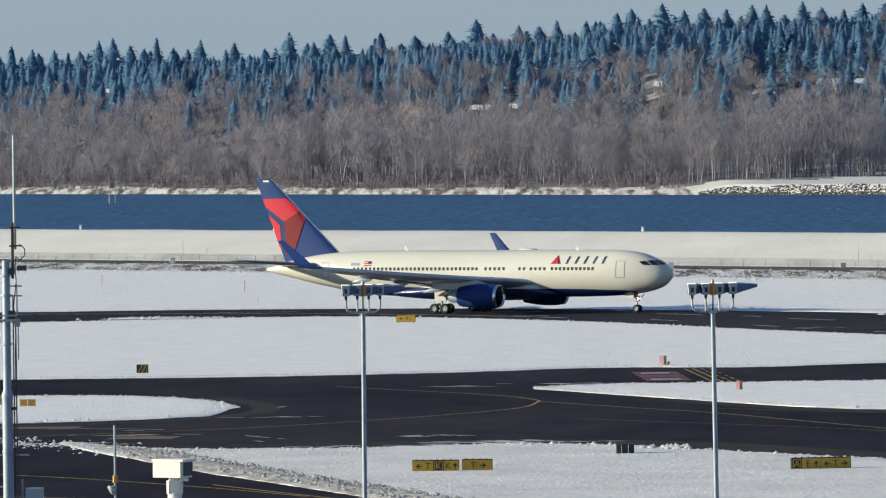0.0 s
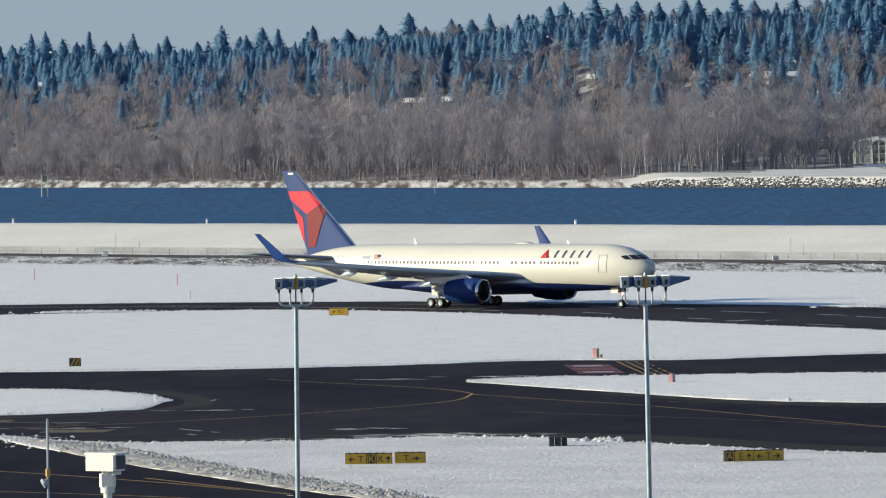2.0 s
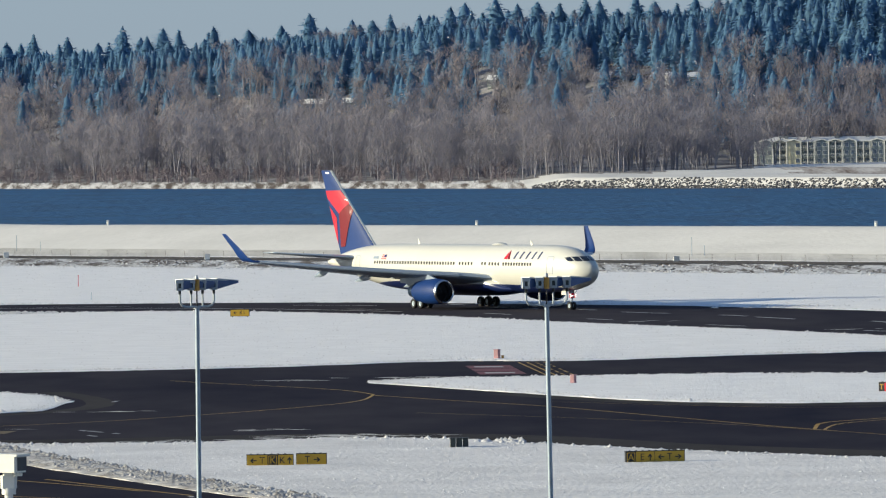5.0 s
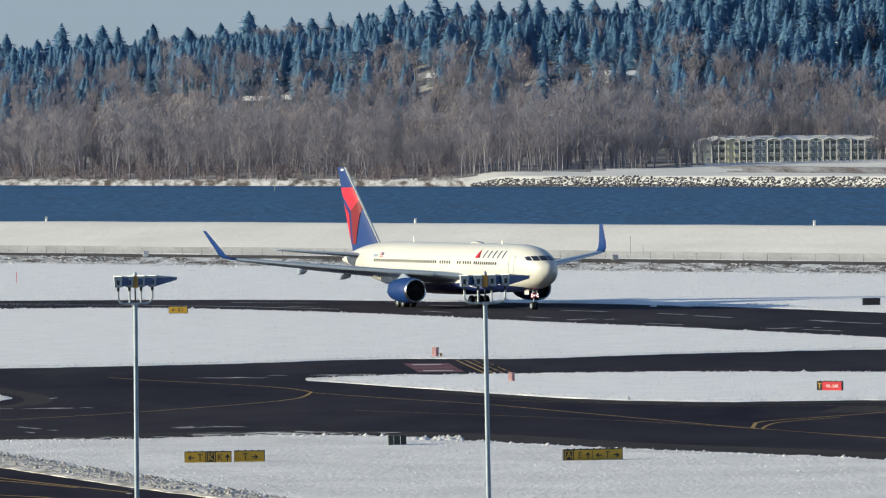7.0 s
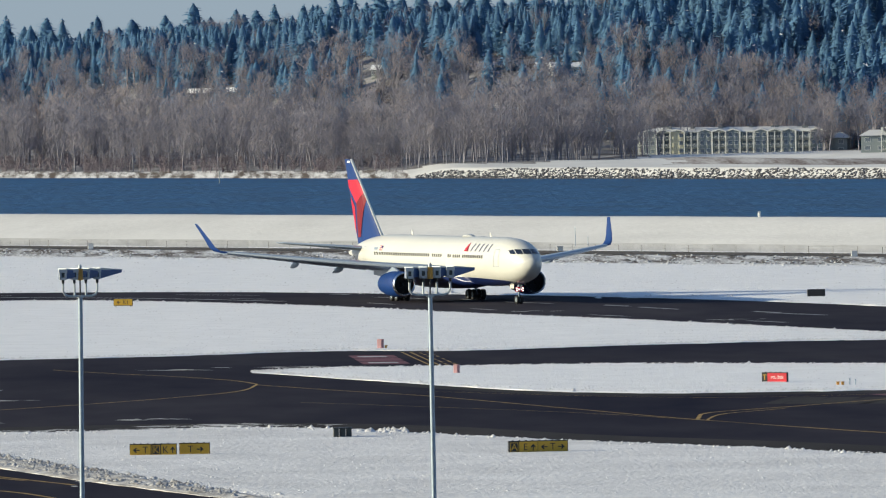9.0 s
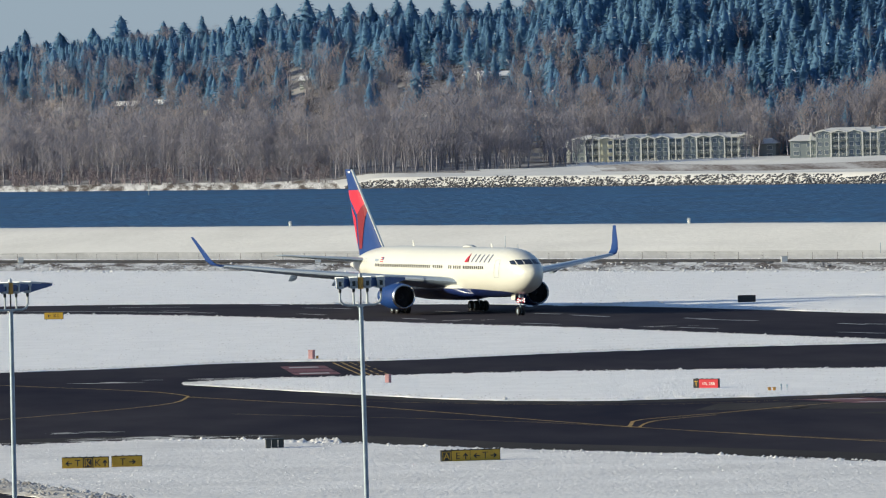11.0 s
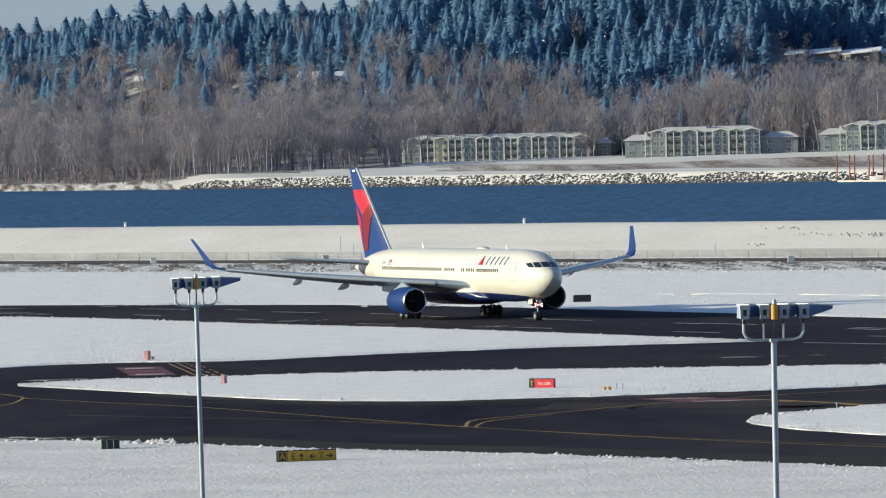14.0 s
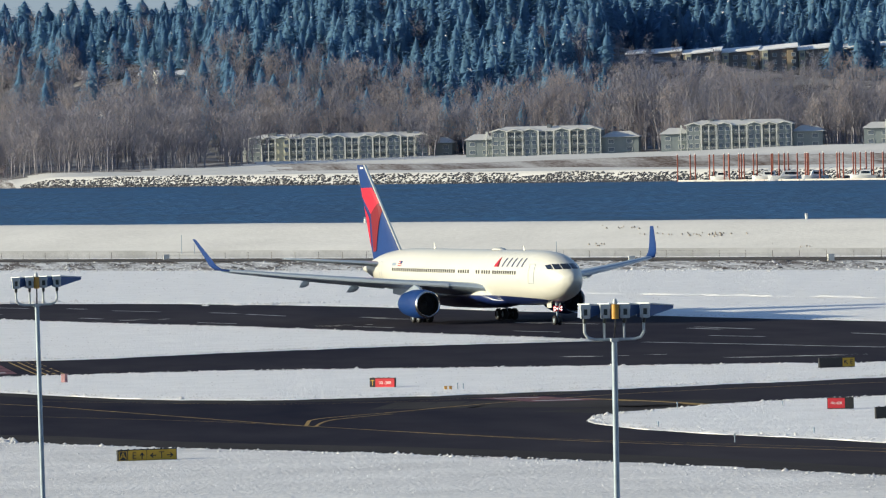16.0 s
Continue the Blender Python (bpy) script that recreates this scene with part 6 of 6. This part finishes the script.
    for k in range(560):  # up to the feet of the hillside apartments
        x, y = rnd.uniform(325, 520), rnd.uniform(2950, 3112)
        z = land(x, y + 1.6 * x)
        s = min(0.85, ((43 if x < 398 else 37.5) - z) / 24) * rnd.uniform(0.75, 1.05)
        if s > 0.12:
            pl.append((x, y, z, s, rnd.uniform(0, 6.28)))
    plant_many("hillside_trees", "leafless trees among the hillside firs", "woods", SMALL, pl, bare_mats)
    # shrubs by the water
    tm = [bare_template(s, h=6, twigs=110, spread=0.5) for s in (31, 32, 33)]
    pl = []
    for k in range(950):
        az = rnd.uniform(-4.3, 3.2)
        d = 30 + 160 * rnd.random() ** 1.8
        x, y, z = land_point(az, SHORE + d)
        if x > 95:
            continue
        pl.append((x, y, z, rnd.uniform(0.4, 1.2), rnd.uniform(0, 6.28)))
    plant_many("shore_shrubs", "reddish leafless shrubs along the snowy shore", "shrubs", tm, pl, [SHRUB, SHRUB])


forest()


def apartment(x, y, z, length, turn, label, storeys=3, wings=(), cream=False):
    """A riverside block: projecting bays, balconies with posts and rails, windows, snowy hip roofs."""
    top = thing("apartment_building", label, "apartment building", pose(x, y, z, 0, 0, turn), "riverside apartment buildings")
    sh, depth = 3.1, 16.0
    H = sh * storeys
    rnd = random.Random(int(length * 10))
    b = Build()
    b.box((0, depth / 2, H / 2 - 1), (length, depth, H + 2))
    part("wall", b, SIDING, top)
    for u, w, s2, low in wings:
        b = Build()
        b.box((u, depth / 2, s2 * sh / 2 - 1), (w, depth - 2, s2 * sh + 2))
        part("wall", b, SIDING, top)
        r = Build()
        rz = s2 * sh
        r.add([(u - w / 2 - 0.8, 0, rz), (u + w / 2 + 0.8, 0, rz), (u + w / 2 + 0.8, depth, rz), (u - w / 2 - 0.8, depth, rz), (u - w / 4, depth / 2, rz + 2.2), (u + w / 4, depth / 2, rz + 2.2)], [(0, 1, 5, 4), (1, 2, 5), (2, 3, 4, 5), (3, 0, 4), (3, 2, 1, 0)])
        part("roof", r, SNOW_OLD, top, "snow-covered hip roof")
        for k in range(s2):
            for q in range(2):
                add_window(top, u - w / 4 + q * w / 2, 0.97, k * sh + 1.5, 2.0, 1.4)
    # main roof
    r = Build()
    r.add([(-length / 2 - 0.8, -1.0, H), (length / 2 + 0.8, -1.0, H), (length / 2 + 0.8, depth + 1, H), (-length / 2 - 0.8, depth + 1, H), (-length / 2 + 5, depth / 2, H + 1.7), (length / 2 - 5, depth / 2, H + 1.7)], [(0, 1, 5, 4), (1, 2, 5), (2, 3, 4, 5), (3, 0, 4), (3, 2, 1, 0)])
    part("roof", r, SNOW_OLD, top, "snow-covered low roof")
    g = Build()
    g.box((0, -0.98, H - 0.15), (length + 1.7, 0.1, 0.3))
    part("fascia", g, TRIM_WHITE, top)
    n = int(length // 5.6) // 2 * 2 + 1
    step_w = length / n

    def gable(u, w, y0, rise):
        """A snowy cross gable with white raking boards."""
        rf = Build()
        rf.loft([[(u - w / 2, y, H - 0.05), (u, y, H + rise - 0.05), (u + w / 2, y, H - 0.05), (u + w / 2, y, H + 0.2), (u, y, H + rise + 0.2), (u - w / 2, y, H + 0.2)] for y in (y0, 4.0)])
        part("gable_roof", rf, SNOW_OLD, top, "snowy gable over a bay")
        fa = Build()
        fa.loft([[(u - w / 2, y, H - 0.3), (u, y, H + rise - 0.3), (u + w / 2, y, H - 0.3), (u + w / 2, y, H - 0.02), (u, y, H + rise - 0.02), (u - w / 2, y, H - 0.02)] for y in (y0 - 0.12, y0)])
        part("raking_board", fa, TRIM_WHITE, top)
        tri = Build()
        tri.add([(u - w / 2 + 0.3, y0 + 0.3, H), (u + w / 2 - 0.3, y0 + 0.3, H), (u, y0 + 0.3, H + rise - 0.1)], [(0, 1, 2)])
        part("gable_wall", tri, SIDING, top)

    for i in range(n):
        u = -length / 2 + step_w * (i + 0.5)
        if i % 2 == 0:
            pale = cream and i == 2
            w = step_w * (1.0 if pale else 0.9)
            bay = Build()
            bay.box((u, -0.6, H / 2 - 0.5), (w, 1.6, H + 1.0))
            part("bay", bay, SIDING_CREAM if pale else SIDING, top, "cream wall" if pale else "")
            gable(u, w + 0.9, -1.9, 0.9)
            for k in range(storeys):
                for q in (-0.22, 0.22) if not pale else (0.28,):
                    add_window(top, u + step_w * q, -1.42, k * sh + 1.7, 1.5, 1.5)
            for q in (-1, 1):
                co = Build()
                co.box((u + q * w / 2, -1.4, H / 2 - 0.5), (0.22, 0.22, H + 1.0))
                part("corner_board", co, TRIM_WHITE, top)
        else:
            for k in range(storeys):
                add_window(top, u - step_w * 0.2, -0.02, k * sh + 1.45, 1.7, 2.2)
                add_window(top, u + step_w * 0.2, -0.02, k * sh + 1.45, 1.7, 2.2)
                bal = Build()
                bal.box((u, -1.3, k * sh + 0.12), (step_w * 1.02, 2.4, 0.24))
                bo = part("balcony", bal, SIDING, top)
                for h in (0.55, 0.8, 1.1):
                    rb = Build()
                    rb.box((u, -2.45, k * sh + 0.15 + h), (step_w * 1.0, 0.06, 0.07))
                    part("rail", rb, TRIM_WHITE, bo)
            for q in (-0.48, 0.0, 0.48):
                po = Build()
                po.box((u + q * step_w, -2.45, H / 2), (0.32, 0.32, H))
                part("balcony_post", po, TRIM_WHITE, top)
            if i % 4 == 1:
                gable(u, step_w * 1.1, -2.8, 0.8)
            for q in range(rnd.randrange(0, 3)):
                vb = Build()
                vb.box((u + rnd.uniform(-2, 2), depth * rnd.uniform(0.3, 0.5), H + 1.5), (rnd.uniform(1.0, 2.4), 1.6, rnd.uniform(0.8, 1.5)), bevel=0.05)
                part("roof_unit", vb, ROOF_GREY, top)
    # corner balconies on the end wall
    for k in range(storeys):
        bal = Build()
        bal.box((-length / 2 - 1.1, 3.2, k * sh + 0.12), (2.2, 6.0, 0.24))
        bo = part("balcony", bal, SIDING, top)
        for h in (0.55, 0.8, 1.1):
            rb = Build()
            rb.box((-length / 2 - 2.15, 3.2, k * sh + 0.15 + h), (0.06, 6.0, 0.07))
            rb.box((-length / 2 - 1.1, 0.2, k * sh + 0.15 + h), (2.1, 0.06, 0.07))
            part("rail", rb, TRIM_WHITE, bo)
        for y0 in (2.0, 4.6):
            b = Build()
            b.box((-length / 2 - 0.03, y0, k * sh + 1.45), (0.08, 1.6, 2.1))
            part("end_window", b, PANE_FAR, top, "dark balcony door")
    for y0 in (0.2, 3.2, 6.2):
        po = Build()
        po.box((-length / 2 - 2.15, y0, H / 2), (0.3, 0.3, H))
        part("balcony_post", po, TRIM_WHITE, top)
    for k in range(1, storeys):
        t = Build()
        t.box((0, -0.02, k * sh), (length, 0.06, 0.22))
        part("trim_band", t, TRIM_WHITE, top)
    return top


WINDOW_MESHES = {}


def add_window(parent, u, y, z, w, h):
    """A dark pane with a pale frame round it."""
    key = (round(w, 1), round(h, 1))
    if key not in WINDOW_MESHES:
        b = Build()
        b.box((0, 0.0, 0), (w, 0.08, h), 0)
        f = 0.10
        x0, x1, z0, z1 = -w / 2, w / 2, -h / 2, h / 2
        r = Build()
        r.add([(x0 - f, -0.08, z0 - f), (x1 + f, -0.08, z0 - f), (x1 + f, -0.08, z1 + f), (x0 - f, -0.08, z1 + f), (x0, -0.08, z0), (x1, -0.08, z0), (x1, -0.08, z1), (x0, -0.08, z1),
               (x0 - f, 0.02, z0 - f), (x1 + f, 0.02, z0 - f), (x1 + f, 0.02, z1 + f), (x0 - f, 0.02, z1 + f), (x0, 0.02, z0), (x1, 0.02, z0), (x1, 0.02, z1), (x0, 0.02, z1)],
              [(i, (i + 1) % 4, 4 + (i + 1) % 4, 4 + i) for i in range(4)] + [(i, (i + 1) % 4, 8 + (i + 1) % 4, 8 + i) for i in range(4)] + [(4 + i, 4 + (i + 1) % 4, 12 + (i + 1) % 4, 12 + i) for i in range(4)])
        WINDOW_MESHES[key] = b.mesh("window", PANE_FAR), r.mesh("window_frame", TRIM_WHITE)
    ob = new("window", WINDOW_MESHES[key][0])
    ob.parent = parent
    ob.location = (u, y, z)
    fr = new("window_frame", WINDOW_MESHES[key][1])
    fr.parent = ob
    return ob


A = "pale grey-green apartment block with balconies and a snowy roof"
apartment(227, 2900, 4.1, 72, -11, A, 3, wings=((40, 10, 2, 0),), cream=True)
apartment(297, 2780, 5.2, 42, -11, A, 3, wings=((-26, 10, 2, 0), (28, 14, 2, 0)))
apartment(357.5, 2679, 6.1, 39, -11, A, 3, wings=((-24, 10, 2, 0), (25, 11, 2, 0)))
apartment(417, 2600, 6.9, 30, -11, A, 3, wings=((-20, 10, 2, 0),))


def hill_apartment(x, y, z, length, turn, label):
    top = thing("hillside_apartment", label, "apartment building", pose(x, y, z, 0, 0, turn), "hillside apartments")
    b = Build()
    H = 9.5
    b.box((0, 6, H / 2 - 3), (length, 12, H + 6))
    part("wall", b, SIDING_BROWN, top)
    r = Build()
    r.loft([[(u, -1.0, H - 0.2 + rise), (u, 12.8, H + 1.6 + rise), (u, 12.8, H + 2.0 + rise), (u, -1.0, H + 0.25 + rise)] for u, rise in ((-length / 2 - 0.5, 0.0), (length / 2 + 0.3, 1.3))])
    part("roof", r, SNOW, top, "snow-covered roof rising to one end")
    g = Build()
    g.add([(-length / 2, -0.02, H - 0.3), (length / 2, -0.02, H - 0.3), (length / 2, -0.02, H + 1.1), (-length / 2, 11.9, H - 0.3), (length / 2, 11.9, H - 0.3), (length / 2, 11.9, H + 1.1)], [(0, 1, 2), (3, 5, 4), (1, 4, 5, 2), (0, 2, 5, 3)])
    part("gable_wall", g, SIDING_BROWN, top)
    for q in (-0.36, 0.30):
        s = Build()
        s.box((length * q, -0.7, H / 2 - 1), (length * 0.16, 1.6, H + 2), bevel=0.05)
        part("stair_bay", s, SIDING_CREAM if q < 0 else SIDING_TAN, top, "cream stair bay" if q < 0 else "tan stair bay")
    for k in range(3):
        for q in range(int(length / 4)):
            add_window(top, -length / 2 + 2.4 + 4 * q, -0.03 if min(abs(-length / 2 + 2.4 + 4 * q + length * 0.36), abs(-length / 2 + 2.4 + 4 * q - length * 0.30)) > length * 0.1 else -1.53, 1.6 + 3 * k, 1.6, 1.4)
    return top


for i in range(9):
    x = 368 + 16.5 * i
    hill_apartment(x, 3120 + 4 * (i % 2), 35.0 + 0.012 * (x - 368) + (0.5 if i % 3 == 1 else 0), 16.2, (-14, -7, -10)[i % 3], "grey hillside apartment block with a snowy gable roof")


def house(x, y, z, w, mat, label, turn=0):
    """A two-storey house: eaves, gable roof under snow, windows, a chimney and a snowy porch."""
    top = thing("house", label, "house", pose(x, y, z, 0, 0, turn), "houses on the hill")
    H = 3.6
    b = Build()
    b.box((0, 4, H / 2 - 1.0), (w, 8, H + 2.0))
    b.add([(-w / 2, 0, H), (-w / 2, 8, H), (-w / 2, 4, H + 1.7), (w / 2, 0, H), (w / 2, 8, H), (w / 2, 4, H + 1.7)], [(0, 1, 2), (3, 5, 4)])
    part("wall", b, mat, top)
    for s in (0, 1):
        y0, y1 = (-0.7, 4.0) if s == 0 else (8.7, 4.0)
        r = Build()
        r.loft([[(u, y0, H - 0.28), (u, y0, H + 0.02), (u, y1, H + 2.0), (u, y1, H + 1.7)] for u in (-w / 2 - 0.6, w / 2 + 0.6)])
        part("roof", r, SNOW, top, "snow-covered roof slope")
    c = Build()
    c.box((w * 0.22, 4.6, H + 2.0), (0.8, 0.7, 1.8), bevel=0.05)
    part("chimney", c, SIDING_BROWN, top)
    p = Build()
    p.box((-w * 0.2, -1.0, 0.1), (w * 0.45, 2.0, 0.3), bevel=0.05)
    part("porch", p, TRIM_WHITE, top)
    n = max(2, int(w / 3))
    for q in range(n):
        add_window(top, -w / 2 + w * (q + 0.5) / n, -0.03, 1.9, 1.4, 1.4)


def houses():
    for az, d, w, mat in HOUSES:
        x, y, z = land_point(az, SHORE + d)
        house(x, y, z + 0.4, 0.9 * w, mat, "small hillside house with a snowy roof", -14 + 9 * (int(w) % 4))


houses()


def riprap():
    """Loose rock along the raised bank."""
    rnd = random.Random(8)
    vs, fs = [], []
    base = [(-1, -1, -0.6), (1, -0.8, -0.6), (1.1, 0.9, -0.6), (-0.9, 1, -0.6), (-0.7, -0.6, 0.6), (0.6, -0.7, 0.8), (0.8, 0.6, 0.6), (-0.6, 0.7, 0.7)]
    faces = [(0, 1, 5), (0, 5, 4), (1, 2, 6), (1, 6, 5), (2, 3, 7), (2, 7, 6), (3, 0, 4), (3, 4, 7), (4, 5, 6), (4, 6, 7)]
    ms = []
    for k in range(9500):
        x = 98 + 332 * rnd.random()
        top = 12.0 + 4.0 * wave(x, 1, 18, 6) - (5.0 if x > 262 else 0.0) * max(0.0, wave(x, 3, 25, 9) + 0.2)
        d = -1.5 + (top + 1.5) * rnd.random() ** 1.8
        r = SHORE + d
        if wave(x, d * 6, 9, 3) < -0.4:
            continue
        s = rnd.uniform(0.14, 0.45) * (1.25 if d < 3 else 1.0)
        a = rnd.uniform(0, 6.28)
        n = len(vs)
        z = land(x, r) + 0.05
        for p in base:
            j = [rnd.uniform(0.7, 1.3) for _ in range(3)]
            vs.append((x + s * (p[0] * j[0] * math.cos(a) - p[1] * j[1] * math.sin(a)), at_row(x, r) + s * (p[0] * math.sin(a) + p[1] * math.cos(a)), z + s * p[2] * j[2]))
        fs += [tuple(i + n for i in f) for f in faces]
        ms += [0] * 8 + ([1, 1] if rnd.random() < 0.38 else [0, 0])
    ob = new("riprap", raw_mesh("riprap", vs, fs, [ROCK, SNOW_OLD], ms))
    tagged(ob, "grey riprap boulders dusted with snow along the bank", "rocks", kind="stuff")


riprap()


def marina():
    """A floating dock with rust-red pilings and small boats."""
    x0, x1 = 306, 420
    line = lambda x: 2938 - x * 1.6
    dock = thing("floating_dock", "long pale floating dock on the river", "dock", Matrix())
    for k in range(24):
        a, c = x0 + (x1 - x0) * k / 24, x0 + (x1 - x0) * (k + 0.96) / 24
        b = Build()
        b.loft([[(a, line(a), RIVER - 0.3), (a, line(a) + 3, RIVER - 0.3), (a, line(a) + 3, RIVER + 0.55), (a, line(a), RIVER + 0.55)], [(c, line(c), RIVER - 0.3), (c, line(c) + 3, RIVER - 0.3), (c, line(c) + 3, RIVER + 0.55), (c, line(c), RIVER + 0.55)]])
        part("float", b, DOCK_GREY, dock)
    rnd = random.Random(3)
    first = None
    xs = [x0 + 0.5]
    for k in range(25):
        x = x0 + 4.4 + 4.4 * k
        xs += [x, x + 1.0, x + 2.1 + rnd.uniform(-0.3, 0.3)] if k % 4 else [x, x + 1.3]
    for i, x in enumerate(xs):
        m = pose(x, line(x) + 1.0 + rnd.uniform(0, 14), RIVER - 3)
        if first is None:
            first = thing("piling", "rust-red steel piling with a pale cap", "piling", m, "dock pilings")
            b = Build()
            b.tube((0, 0, 0), (0, 0, 12.0), 0.24, n=10)
            part("shaft", b, PILING, first, smooth=True)
            b = Build()
            b.tube((0, 0, 12.0), (0, 0, 12.5), 0.26, 0.03, 10)
            part("cap", b, SIGN_WHITE, first, "pale cone cap")
        else:
            copy_thing(first, m)
    for k, (x, ln) in enumerate(((318, 7), (331, 10), (336.5, 13), (344, 9), (357, 9), (368, 7), (377, 9), (384, 14), (396, 12), (407, 10))):
        boat = thing("boat", "white motor boat moored at the dock", "boat", pose(x, line(x) + 6, RIVER, 0, 0, rnd.uniform(160, 200)), "moored boats")
        b = Build()
        w = ln * 0.17
        b.loft([[(ln / 2 * u, -w * q, 1.5 + 0.4 * max(0, u)), (ln / 2 * u, w * q, 1.5 + 0.4 * max(0, u)), (ln / 2 * u * 0.94, w * q * 0.6, -0.3), (ln / 2 * u * 0.94, -w * q * 0.6, -0.3)] for u, q in ((-1, 0.9), (-0.3, 1), (0.3, 0.9), (0.75, 0.55), (1, 0.06))])
        part("hull", b, BOAT_WHITE, boat)
        b = Build()
        b.loft([[(ln * -0.3, -w * 0.8, 1.4), (ln * -0.3, w * 0.8, 1.4), (ln * -0.28, w * 0.7, 3.3), (ln * -0.28, -w * 0.7, 3.3)], [(ln * 0.18, -w * 0.7, 1.5), (ln * 0.18, w * 0.7, 1.5), (ln * 0.08, w * 0.6, 3.3), (ln * 0.08, -w * 0.6, 3.3)]])
        part("cabin", b, BOAT_WHITE, boat)
        b = Build()
        b.box((-ln * 0.09, w * 0.78, 2.5), (ln * 0.3, 0.06, 0.7))
        part("cabin_window", b, GLASS_DARK, boat)


marina()


def river_stand():
    top = thing("navigation_stand", "pale timber navigation stand in the river", "river marker", pose(-123, 2738, RIVER))
    for u in (-1.1, 1.1):
        b = Build()
        b.tube((u, 0, -2), (u, 0, 7.6), 0.16, n=8)
        part("post", b, SIDING_CREAM, top)
    b = Build()
    b.box((0, 0, 6.6), (1.6, 0.2, 2.2), bevel=0.05)
    part("board", b, SIDING_TAN, top)
    b = Build()
    b.box((0, 0, 7.9), (2.8, 0.5, 0.25), bevel=0.05)
    part("crosshead", b, SIDING_CREAM, top)
    t = thing("river_pile", "thin pale pile standing in the river", "river marker", pose(22, 2700, RIVER))
    b = Build()
    b.tube((0, 0, -2), (0, 0, 4.5), 0.15, n=8)
    part("shaft", b, SIDING, t)


river_stand()

motions()
